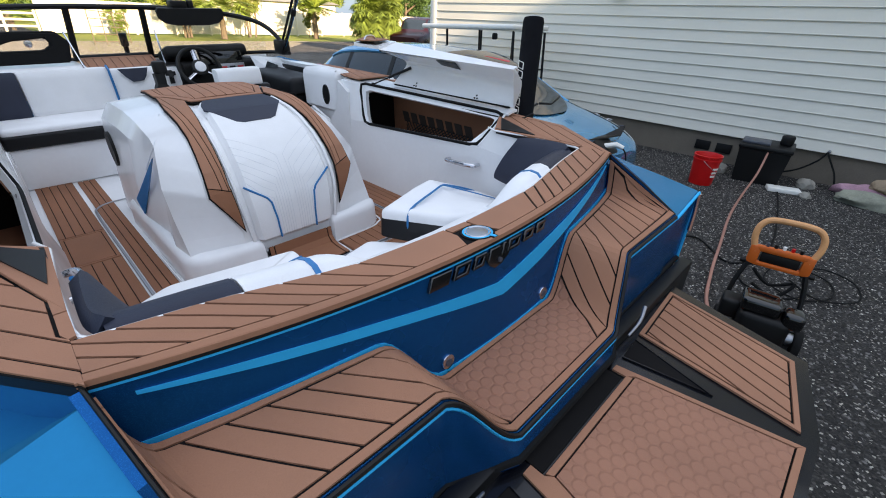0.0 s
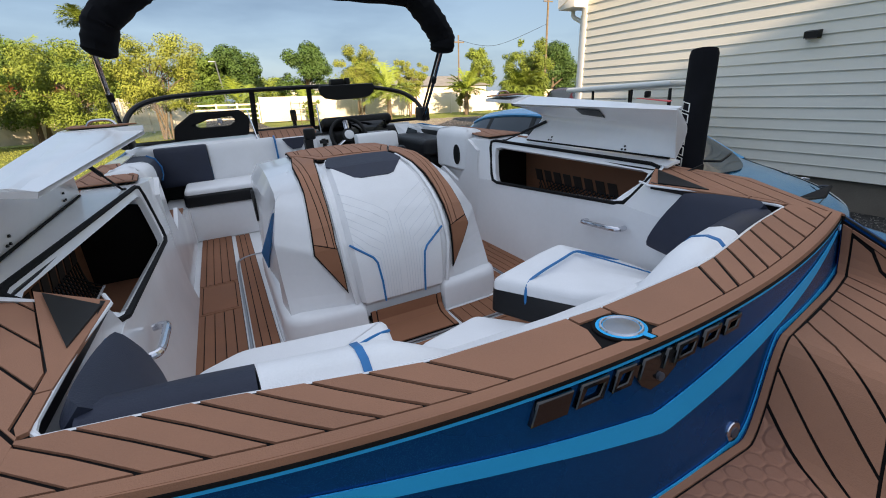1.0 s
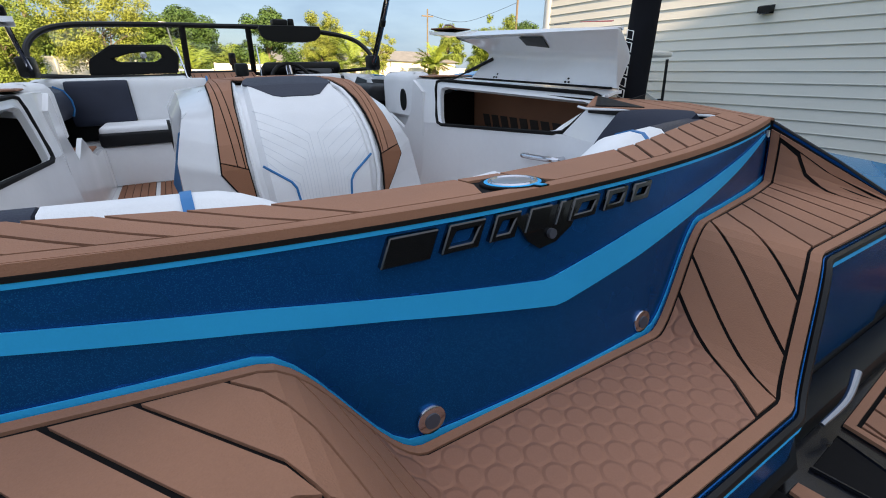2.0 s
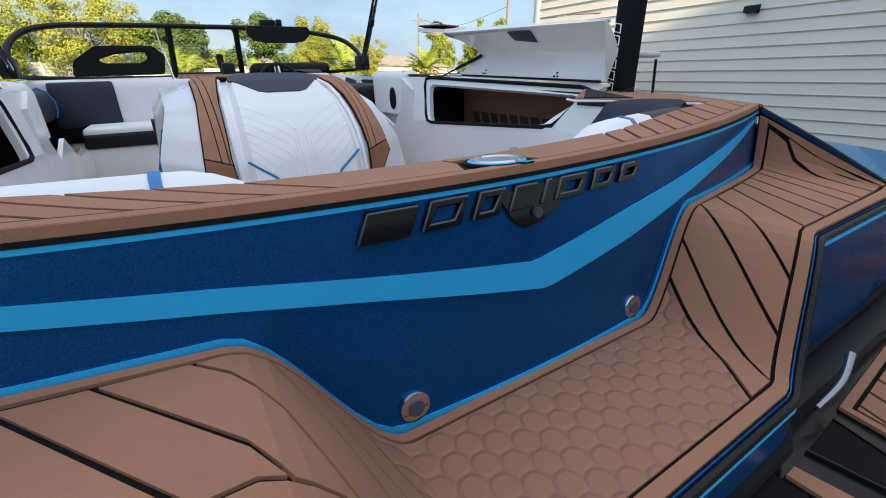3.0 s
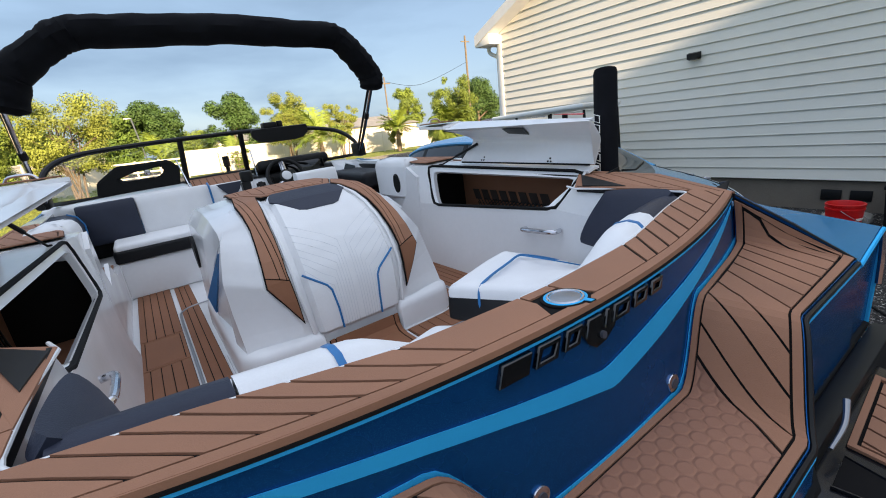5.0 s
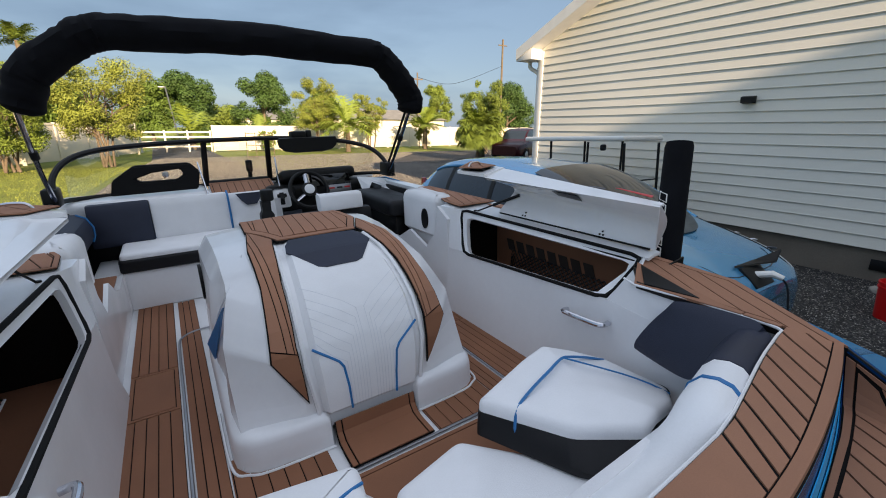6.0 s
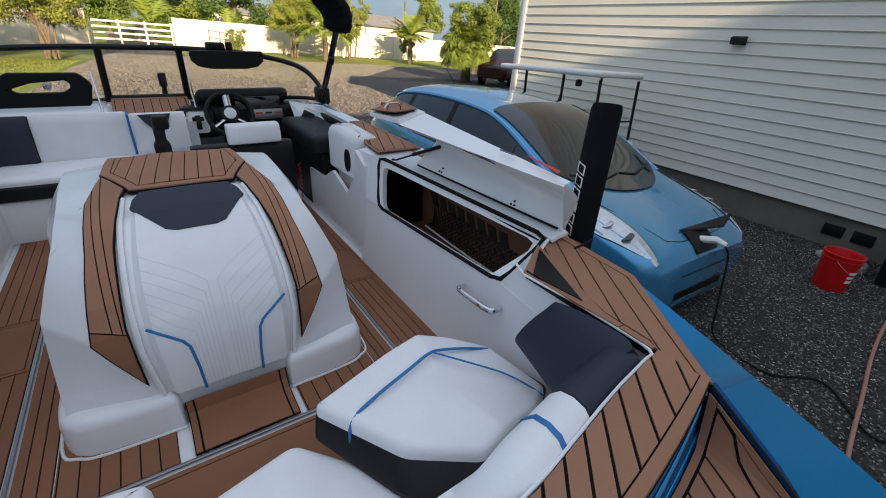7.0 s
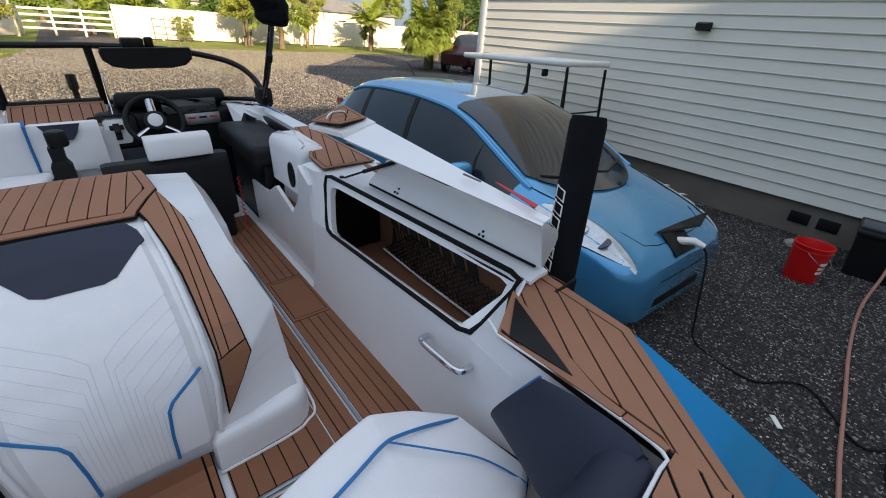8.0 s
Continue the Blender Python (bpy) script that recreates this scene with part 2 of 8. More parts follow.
def tube(pts, r, n=8, closed=False, bm=None, ends=True, flat=1.0):
    """A round bar along the places given; r may be a number or one for each place."""
    bm = bm or bmesh.new()
    p = [Vector(q) for q in pts]
    k = len(p)
    rings = []
    up = Vector((0, 0, 1))
    for i in range(k):
        d = (p[(i + 1) % k] - p[i - 1]) if closed else (p[min(i + 1, k - 1)] - p[max(i - 1, 0)])
        d.normalize()
        if abs(d.dot(up)) > 0.95:
            up = Vector((1, 0, 0)) if abs(d.x) < 0.9 else Vector((0, 1, 0))
        side = d.cross(up).normalized()
        up = side.cross(d).normalized()
        rr = r[i] if hasattr(r, "__len__") else r
        rings.append([bm.verts.new(p[i] + rr * (math.cos(a) * side + flat * math.sin(a) * up)) for a in (2 * math.pi * j / n for j in range(n))])
    for i in range(k if closed else k - 1):
        a, b = rings[i], rings[(i + 1) % k]
        for j in range(n):
            bm.faces.new((a[j], a[(j + 1) % n], b[(j + 1) % n], b[j]))
    if ends and not closed:
        bm.faces.new(rings[0])
        bm.faces.new(rings[-1])
    return bm


def loft(rings, closed=True, caps=True, bm=None):
    """A skin over rings of equally many places."""
    bm = bm or bmesh.new()
    vs = [[bm.verts.new(Vector(q)) for q in ring] for ring in rings]
    n = len(vs[0])
    for a, b in zip(vs, vs[1:]):
        for j in range(n if closed else n - 1):
            bm.faces.new((a[j], a[(j + 1) % n], b[(j + 1) % n], b[j]))
    if caps and closed:
        bm.faces.new(vs[0])
        bm.faces.new(vs[-1])
    return bm


def sheet(rows, thick, bm=None):
    """A grid of places made into a skin: the second side lies thick metres off, towards (along a row) x (across the rows)."""
    bm = bm or bmesh.new()
    g = [[Vector(q) for q in row] for row in rows]
    n, m = len(g), len(g[0])
    back = []
    for i in range(n):
        line = []
        for j in range(m):
            du = g[i][min(j + 1, m - 1)] - g[i][max(j - 1, 0)]
            dv = g[min(i + 1, n - 1)][j] - g[max(i - 1, 0)][j]
            line.append(g[i][j] + thick * du.cross(dv).normalized())
        back.append(line)
    a = [[bm.verts.new(q) for q in row] for row in g]
    b = [[bm.verts.new(q) for q in row] for row in back]
    for i in range(n - 1):
        for j in range(m - 1):
            bm.faces.new((a[i][j], a[i][j + 1], a[i + 1][j + 1], a[i + 1][j]))
            bm.faces.new((b[i][j], b[i + 1][j], b[i + 1][j + 1], b[i][j + 1]))
    ring = [(0, j) for j in range(m)] + [(i, m - 1) for i in range(1, n)] + [(n - 1, j) for j in range(m - 2, -1, -1)] + [(i, 0) for i in range(n - 2, 0, -1)]
    for (i, j), (k, l) in zip(ring, ring[1:] + ring[:1]):
        bm.faces.new((a[i][j], b[i][j], b[k][l], a[k][l]))
    return bm


def slab(poly, off, bm=None):
    """A flat many-cornered plate between its outline and the outline moved by off."""
    bm = bm or bmesh.new()
    off = Vector(off)
    a = [bm.verts.new(Vector(q)) for q in poly]
    b = [bm.verts.new(Vector(q) + off) for q in poly]
    bm.faces.new(a)
    bm.faces.new(b)
    n = len(a)
    for j in range(n):
        bm.faces.new((a[j], a[(j + 1) % n], b[(j + 1) % n], b[j]))
    return bm


def clip(poly, nx, ny, d):
    """The piece of a flat outline where nx x + ny y <= d."""
    out = []
    for i in range(len(poly)):
        p, q = poly[i], poly[(i + 1) % len(poly)]
        a, b = nx * p[0] + ny * p[1] - d, nx * q[0] + ny * q[1] - d
        if a <= 0:
            out.append(p)
        if (a < 0 < b) or (b < 0 < a):
            t = a / (a - b)
            out.append((p[0] + t * (q[0] - p[0]), p[1] + t * (q[1] - p[1])))
    return out


def area(poly):
    return 0.5 * sum(p[0] * q[1] - q[0] * p[1] for p, q in zip(poly, poly[1:] + poly[:1]))


def inset(poly, d):
    """The outline moved inwards by d (one number, or one for each side)."""
    n = len(poly)
    s = 1 if area(poly) > 0 else -1
    ds = d if hasattr(d, "__len__") else [d] * n
    lines = []
    for i in range(n):
        (x0, y0), (x1, y1) = poly[i], poly[(i + 1) % n]
        k = math.hypot(x1 - x0, y1 - y0) or 1e-9
        nx, ny = -s * (y1 - y0) / k, s * (x1 - x0) / k
        lines.append((nx, ny, nx * x0 + ny * y0 + ds[i]))
    out = []
    for i in range(n):
        a, b = lines[i - 1], lines[i]
        det = a[0] * b[1] - a[1] * b[0]
        if abs(det) < 1e-4:
            out.append((poly[i][0] + b[0] * ds[i], poly[i][1] + b[1] * ds[i]))
        else:
            out.append(((a[2] * b[1] - a[1] * b[2]) / det, (a[0] * b[2] - a[2] * b[0]) / det))
    return out


def mapped_piece(poly, place, thick, knots=(), bm=None):
    """A thin plate over a flat outline, laid on a curved surface by place(u, v) -> (x, y, z), and raised by thick."""
    bm = bm or bmesh.new()
    cells = [poly]
    for k in knots:
        cells = [c for p in cells for c in (clip(p, 1, 0, k), clip(p, -1, 0, -k)) if len(c) > 2 and abs(area(c)) > 1e-7]
    for c in cells:
        lo, hi = [], []
        for u, v in c:
            p = Vector(place(u, v))
            n = (Vector(place(u + 1e-3, v)) - p).cross(Vector(place(u, v + 1e-3)) - p).normalized()
            lo.append(bm.verts.new(p))
            hi.append(bm.verts.new(p + n * thick))
        k = len(c)
        bm.faces.new(hi)
        for j in range(k):
            bm.faces.new((lo[j], lo[(j + 1) % k], hi[(j + 1) % k], hi[j]))
    if knots:
        bmesh.ops.remove_doubles(bm, verts=bm.verts, dist=1e-5)
    return bm


def planked(parent, outline, place, angle, width, mat, border=0.03, groove=0.005, thick=0.006, knots=(), shift=0.0, name="plank", base=True, two=None):
    """A foam pad: a black base, a border and planks with open grooves between them. two: a second outline that is filled with planks in place of the inset one."""
    if base:
        part("groove_base", mapped_piece(outline, place, 0.0015, knots), GROOVE, parent, smooth=False)
    inner = two or inset(outline, border)
    if border and not two:
        n = len(outline)
        wide = border if hasattr(border, "__len__") else [border] * n
        o, i = inset(outline, 0.002), inset(outline, [max(w - groove / 2, 0.003) for w in wide])
        bm = bmesh.new()
        for j in range(n):
            q = [o[j], o[(j + 1) % n], i[(j + 1) % n], i[j]]
            if area(q) * area(outline) > 0 and wide[j] > 0.006:
                mapped_piece(q, place, thick, knots, bm)
        bmesh.ops.remove_doubles(bm, verts=bm.verts, dist=1e-4)
        part("border", bm, mat, parent, smooth=False)
        inner = inset(outline, [w + groove / 2 if w > 0.006 else w for w in wide])
    ca, sa = math.cos(radians(angle)), math.sin(radians(angle))
    ds = [-sa * u + ca * v for u, v in inner]
    lo, hi = min(ds), max(ds)
    d = lo - shift
    while d < hi:
        p = clip(clip(inner, -sa, ca, d + width - groove / 2), sa, -ca, -(d + groove / 2))
        if len(p) > 2 and abs(area(p)) > 2e-5:
            part(name, mapped_piece(p, place, thick, knots), mat, parent, smooth=False)
        d += width


def flat(z):
    return lambda u, v: (u, v, z)

from mathutils.geometry import tessellate_polygon


# ---- ground, house and the place round the boat ----
def surface(name, c1, c2, c3, s1, s2, rough, bump, dist):
    """Ground stuff: stones or blades by two cell patterns, with patches over it."""
    m = bpy.data.materials.new(name)
    m.use_nodes = True
    nt = m.node_tree
    bsdf = nt.nodes["Principled BSDF"]
    at = nt.nodes.new("ShaderNodeTexCoord")
    v1, v2, no = nt.nodes.new("ShaderNodeTexVoronoi"), nt.nodes.new("ShaderNodeTexVoronoi"), nt.nodes.new("ShaderNodeTexNoise")
    v1.inputs["Scale"].default_value, v2.inputs["Scale"].default_value, no.inputs["Scale"].default_value = s1, s2, 0.7
    no.inputs["Detail"].default_value = 6
    for n in (v1, v2, no):
        nt.links.new(at.outputs["Object"], n.inputs["Vector"])
    sep = nt.nodes.new("ShaderNodeSeparateColor")
    nt.links.new(v1.outputs["Color"], sep.inputs[0])
    ramp = nt.nodes.new("ShaderNodeValToRGB")
    e = ramp.color_ramp.elements
    e[0].position, e[0].color = 0.0, c1
    e[1].position, e[1].color = 0.985, c3
    k = e.new(0.93)
    k.color = c2
    k = e.new(0.72)
    k.color = tuple(0.62 * a + 0.38 * b for a, b in zip(c1, c2))
    nt.links.new(sep.outputs[0], ramp.inputs[0])
    mix = nt.nodes.new("ShaderNodeMix")
    mix.data_type, mix.blend_type = 'RGBA', 'MULTIPLY'
    mix.inputs[0].default_value = 0.5
    tone = nt.nodes.new("ShaderNodeMapRange")
    tone.inputs["From Min"].default_value, tone.inputs["From Max"].default_value = 0.3, 0.7
    tone.inputs["To Min"].default_value, tone.inputs["To Max"].default_value = 0.55, 1.3
    nt.links.new(no.outputs[0], tone.inputs[0])
    nt.links.new(ramp.outputs[0], mix.inputs[6])
    nt.links.new(tone.outputs[0], mix.inputs[7])
    nt.links.new(mix.outputs[2], bsdf.inputs["Base Color"])
    bsdf.inputs["Roughness"].default_value = rough
    b = nt.nodes.new("ShaderNodeBump")
    b.inputs["Strength"].default_value, b.inputs["Distance"].default_value = bump, dist
    b.invert = True
    add = nt.nodes.new("ShaderNodeMath")
    nt.links.new(v1.outputs["Distance"], add.inputs[0])
    nt.links.new(v2.outputs["Distance"], add.inputs[1])
    nt.links.new(add.outputs[0], b.inputs["Height"])
    nt.links.new(b.outputs[0], bsdf.inputs["Normal"])
    return m


GRAVEL = surface("dark_gravel", lin(45, 43, 43), lin(106, 102, 98), lin(236, 230, 220), 90, 240, 0.9, 1.0, 0.02)
GRASS = surface("lawn", lin(118, 132, 48), lin(146, 154, 62), lin(176, 172, 92), 40, 160, 0.95, 0.8, 0.03)
SIDING = material("white_vinyl_siding", lin(229, 226, 214), 0.5, vary=0.03, scale=1.2, fine=60, bump=0.15, bump_scale=60)
TRIM = material("white_trim", lin(232, 231, 226), 0.45, vary=0.04)
CONCRETE = material("grey_brown_foundation", lin(112, 104, 94), 0.9, vary=0.18, scale=2.5, fine=60, bump=0.5, bump_scale=80)
FENCE = material("cream_fence_vinyl", lin(222, 213, 196), 0.5, vary=0.04, scale=0.6, fine=8)
ROOF = material("grey_shingle", lin(128, 126, 122), 0.9, vary=0.2, scale=1.5, fine=20)
ROOF_RED = material("red_tile_roof", lin(176, 96, 68), 0.85, vary=0.2, scale=1.0, fine=12)
STUCCO = material("pale_stucco", lin(222, 212, 192), 0.9, vary=0.08, scale=0.8, fine=20)
BARK = material("grey_bark", lin(110, 96, 80), 0.9, vary=0.3, scale=5, fine=40, bump=0.6, bump_scale=30)


def grid_ground(name, outline, z, mat, label, step=2.0):
    bm = bmesh.new()
    from_outline = [bm.verts.new((x, y, z)) for x, y in outline]
    for a, b, c in tessellate_polygon([[Vector((x, y, 0)) for x, y in outline]]):
        bm.faces.new((from_outline[a], from_outline[b], from_outline[c]))
    return solid(name, bm, mat, label, "ground", kind="structure", smooth=False)


grid_ground("ground", [(-1500, -1500), (1500, -1500), (1500, 1500), (-1500, 1500)], -0.03, GRASS, "sunlit green lawn reaching to the horizon")
grid_ground("road", [(-2.6, -30), (30, -30), (30, 29), (16, 29), (7.5, 19.5), (4.4, 17.2), (2.6, 21), (2.3, 60), (-1.4, 60), (-1.1, 27), (-1.9, 20), (-2.4, 11), (-2.8, 8), (-4.2, 5), (-6.5, 3.5), (-9, -30)], 0.0, GRAVEL,
            "dark grey gravel yard and drive with pale chips")

WALL_X, CORNER_Y, SILL_Z, EAVE_Z, COURSE = 6.42, 6.80, 0.40, 3.25, 0.146


def house():
    """The gable end of the house: lapped courses over a low foundation, with its roof edge."""
    h = thing("house", "white house gable with lapped vinyl siding on a low foundation", "house", kind="structure")
    ridge_y, slope = -1.6, 0.42
    top = lambda y: EAVE_Z + 0.12 + slope * (CORNER_Y - y if y > ridge_y else CORNER_Y - 2 * ridge_y + y)
    far_y = 2 * ridge_y - CORNER_Y
    body = bmesh.new()
    slab([(WALL_X + 0.06, CORNER_Y - 0.02, SILL_Z - 0.02), (WALL_X + 0.06, CORNER_Y - 0.02, EAVE_Z), (WALL_X + 0.06, ridge_y, top(ridge_y) - 0.1), (WALL_X + 0.06, far_y, EAVE_Z), (WALL_X + 0.06, far_y, SILL_Z - 0.02)], (9.0, 0, 0), body)
    part("wall", body, SIDING, h, smooth=False)
    part("foundation", box((9.2, CORNER_Y - far_y - 0.1, SILL_Z + 0.3), (WALL_X + 4.65, (CORNER_Y + far_y) / 2, (SILL_Z - 0.3) / 2 + 0.0)), CONCRETE, h)
    z, n = SILL_Z, 0
    while z < top(ridge_y) - 0.2:
        z1 = z + COURSE
        end = lambda pz: min(CORNER_Y, CORNER_Y - (pz - EAVE_Z - 0.09) / slope)
        if end(z1) - ridge_y < 0.15:
            break
        prof = [(0.0, z - 0.012), (-0.020, z - 0.012), (-0.023, z - 0.004), (-0.020, z + 0.004), (-0.003, z1), (0.0, z1)]
        bm = loft([[(WALL_X + 0.055 + px - 0.035, ridge_y + k * (end(pz) - ridge_y), pz) for px, pz in prof] for k in (-1, 1)])
        part("siding_course", bm, SIDING, h, smooth=False)
        z = z1
    # corner board, gutter pipe, roof edge
    part("corner_board", box((0.14, 0.14, EAVE_Z - SILL_Z + 0.1), (WALL_X + 0.06, CORNER_Y - 0.01, (EAVE_Z + SILL_Z) / 2), 0.006), TRIM, h)
    for s in (1, -1):
        rows = []
        y0 = CORNER_Y + 0.42 if s == 1 else far_y - 0.42
        z0 = EAVE_Z + 0.12 - 0.42 * slope
        for x0, dz in ((WALL_X - 0.30, 0.0), (WALL_X + 9.2, 0.0)):
            rows.append([(x0, y0, z0), (x0, y0, z0 + 0.16), (x0, ridge_y, top(ridge_y) + 0.16), (x0, ridge_y, top(ridge_y))])
        part("roof", loft(rows), ROOF, h, "grey shingle roof", smooth=False)
        part("rake_board", slab([(WALL_X - 0.32, y0, z0 - 0.03), (WALL_X - 0.32, y0, z0 + 0.17), (WALL_X - 0.32, ridge_y, top(ridge_y) + 0.17), (WALL_X - 0.32, ridge_y, top(ridge_y) - 0.03)], (0.018, 0, 0)), TRIM, h, "white rake board", smooth=False)
        part("soffit", slab([(WALL_X - 0.30, y0, z0 - 0.035), (WALL_X + 0.05, y0, z0 - 0.035), (WALL_X + 0.05, ridge_y, top(ridge_y) - 0.035), (WALL_X - 0.30, ridge_y, top(ridge_y) - 0.035)], (0, 0, 0.02)), TRIM, h, smooth=False)
    part("eave_box", box((0.40, 0.46, 0.20), (WALL_X - 0.10, CORNER_Y + 0.20, EAVE_Z - 0.02), 0.008), TRIM, h, "white boxed eave return")
    part("gutter", box((9.2, 0.12, 0.12), (WALL_X + 4.4, CORNER_Y + 0.44, EAVE_Z - 0.02), 0.02), TRIM, h)
    pipe = curve_points([(WALL_X + 0.10, CORNER_Y + 0.42, EAVE_Z - 0.08), (WALL_X + 0.10, CORNER_Y + 0.40, EAVE_Z - 0.22), (WALL_X + 0.08, CORNER_Y + 0.14, EAVE_Z - 0.36), (WALL_X + 0.06, CORNER_Y + 0.10, EAVE_Z - 0.5), (WALL_X + 0.06, CORNER_Y + 0.10, 0.12)], 5)
    part("downspout", tube(pipe, 0.042, 8), TRIM, h, "white downspout")
    for y in (0.72, 1.0):
        v = part("foundation_vent", box((0.03, 0.20, 0.13), (WALL_X + 0.045, y, 0.20), 0.004), BLACK, h, "dark foundation vent")
    return h


house()


def wall_lamp():
    h = thing("wall_lamp", "small black downlight on the siding", "lamp", pose(WALL_X - 0.02, 2.72, 2.15))
    part("back_plate", box((0.02, 0.17, 0.10), (0.0, 0, 0), 0.004), BLACK, h)
    part("shade", loft([[(-0.01, -0.085, 0.05), (-0.01, 0.085, 0.05), (-0.01, 0.085, -0.03), (-0.01, -0.085, -0.03)], [(-0.09, -0.075, 0.03), (-0.09, 0.075, 0.03), (-0.09, 0.07, -0.045), (-0.09, -0.07, -0.045)]]), BLACK, h)
    part("lens", box((0.05, 0.10, 0.008), (-0.05, 0, -0.045), 0.002), GREY_PLASTIC, h)


wall_lamp()

# the tall building behind the camera whose eave throws the shade on the yard
bm = box((46.0, 10.0, 8.42), (10.0, -21.0, 4.21), 0.02)
solid("neighbouring_building", bm, SIDING, "plain pale building that shades the yard", "building", kind="structure")

# ---- the boat ----
def cap_z(x):
    """Height of the cap's moulding: a little lower amidships than at the quarters."""
    return 1.183 + 0.017 * (x / 0.85) ** 2


def cap_fall(x):
    """How far the cap falls from its stern edge to its inner edge."""
    return 0.010 * max(0.0, 1 - (x / 0.62) ** 2)


def stern_y(x):
    """The stern edge of the cap, seen from above."""
    return -0.088 + 0.110 * (x / 0.83) ** 2


def inner_y(x):
    return float(np.interp(abs(x), (0.0, 0.34, 0.50, 0.65, 0.80, 0.85), (0.054, 0.068, 0.102, 0.134, 0.157, 0.163)))


boat = thing("boat", "blue and white wakeboard boat with tan foam decking on its trailer", "boat", BOAT)

# hull: two sides from the stern wings to the bow, and the bottom
SECTIONS = [  # y, then x and z from the deck edge down to the keel
    (-0.275, (0.808, 1.050), (1.0, 1.095), (1.0, 0.95), (0.99, 0.72), (0.96, 0.56), (0.0, 0.40)),
    (-0.12, (0.828, 1.118), (1.058, 1.10), (1.058, 0.96), (1.04, 0.72), (0.99, 0.555), (0.0, 0.38)),
    (0.02, (0.850, 1.183), (1.105, 1.103), (1.105, 0.97), (1.08, 0.72), (1.08, 0.55), (0.0, 0.36)),
    (0.06, (0.872, 1.120), (1.118, 1.105), (1.118, 0.97), (1.09, 0.72), (1.08, 0.55), (0.0, 0.36)),
    (0.15, (0.915, 1.098), (1.145, 1.110), (1.145, 0.98), (1.11, 0.72), (1.09, 0.545), (0.0, 0.35)),
    (0.30, (1.015, 1.105), (1.168, 1.130), (1.168, 0.98), (1.13, 0.72), (1.10, 0.54), (0.0, 0.345)),
    (0.40, (1.080, 1.120), (1.180, 1.145), (1.18, 0.98), (1.14, 0.72), (1.10, 0.54), (0.0, 0.34)),
    (0.47, (1.135, 1.168), (1.183, 1.150), (1.185, 0.98), (1.15, 0.72), (1.10, 0.54), (0.0, 0.34)),
    (0.85, (1.175, 1.18), (1.19, 1.15), (1.20, 0.98), (1.18, 0.72), (1.10, 0.53), (0.0, 0.33)),
    (2.0, (1.21, 1.225), (1.225, 1.20), (1.235, 1.02), (1.21, 0.74), (1.10, 0.54), (0.0, 0.33)),
    (3.4, (1.18, 1.28), (1.195, 1.25), (1.23, 1.08), (1.22, 0.78), (1.04, 0.58), (0.0, 0.34)),
    (4.8, (0.98, 1.10), (0.995, 1.08), (1.01, 0.98), (0.96, 0.80), (0.80, 0.64), (0.0, 0.42)),
    (5.9, (0.62, 0.98), (0.63, 0.96), (0.62, 0.90), (0.52, 0.78), (0.38, 0.70), (0.0, 0.56)),
    (6.4, (0.20, 0.93), (0.21, 0.92), (0.20, 0.88), (0.16, 0.82), (0.10, 0.78), (0.0, 0.72)),
]
for s in (1, -1):
    rows = [[(s * x, y, z) for x, z in pts] for y, *pts in SECTIONS]
    part("hull_side", sheet(rows, -0.01 * s), BLUE, boat, "glossy bright blue hull side")
    part("recess_wall", slab([(s * 0.852, 0.040, 1.08), (s * 1.118, 0.42, 1.08), (s * 1.118, 0.42, 1.184), (s * 0.852, 0.040, 1.184)], (-0.012 * s, 0.008, 0)), BLUE, boat, smooth=False)

# transom: navy face with its notched lower edge
def low_edge(x):
    a = abs(x)
    return 1.055 if a > 0.40 else (0.885 if a < 0.235 else 0.885 + 0.17 * (3 * ((a - 0.235) / 0.165) ** 2 - 2 * ((a - 0.235) / 0.165) ** 3))


def transom_y(x, z):
    return stern_y(x) + 0.012 - 0.14 * (1.19 - z)


def transom_face(x0, x1, lo, hi, off, n=60, m=6, thick=0.004):
    rows = []
    for j in range(m + 1):
        row = []
        for i in range(n + 1):
            x = x0 + (x1 - x0) * i / n
            z = lo(x) + (hi(x) - lo(x)) * j / m
            row.append((x, transom_y(x, z) - off, z))
        rows.append(row)
    return sheet(rows, -thick)


part("transom", transom_face(-0.86, 0.86, low_edge, lambda x: cap_z(x) - 0.004, 0.0, 80, 8, 0.02), NAVY, boat, "navy metal-flake transom")


def polyline(pts):
    xs, zs = [p[0] for p in pts], [p[1] for p in pts]
    return lambda x: float(np.interp(x, xs, zs))


stripe_hi = polyline([(-0.80, 1.163), (-0.60, 1.142), (-0.39, 1.116), (-0.25, 1.094), (-0.014, 1.058), (0.20, 1.094), (0.60, 1.146), (0.82, 1.176)])
stripe_lo = polyline([(-0.80, 1.156), (-0.60, 1.122), (-0.39, 1.091), (-0.25, 1.066), (0.007, 1.013), (0.20, 1.043), (0.60, 1.121), (0.82, 1.170)])
part("stripe", transom_face(-0.80, 0.80, stripe_lo, stripe_hi, 0.0035, 80, 1, 0.002), BLUE_STRIPE, boat, "bright blue stripe across the transom")
part("edge_trim", transom_face(-0.86, 0.86, lambda x: low_edge(x) - 0.002, lambda x: low_edge(x) + 0.011, 0.003, 90, 1, 0.002), BLUE_STRIPE, boat, "thin bright blue edge line")
part("cap_trim", transom_face(-0.86, 0.86, lambda x: cap_z(x) - 0.0155, lambda x: cap_z(x) - 0.010, 0.003, 80, 1, 0.002), BLUE_STRIPE, boat, "thin bright blue edge line")
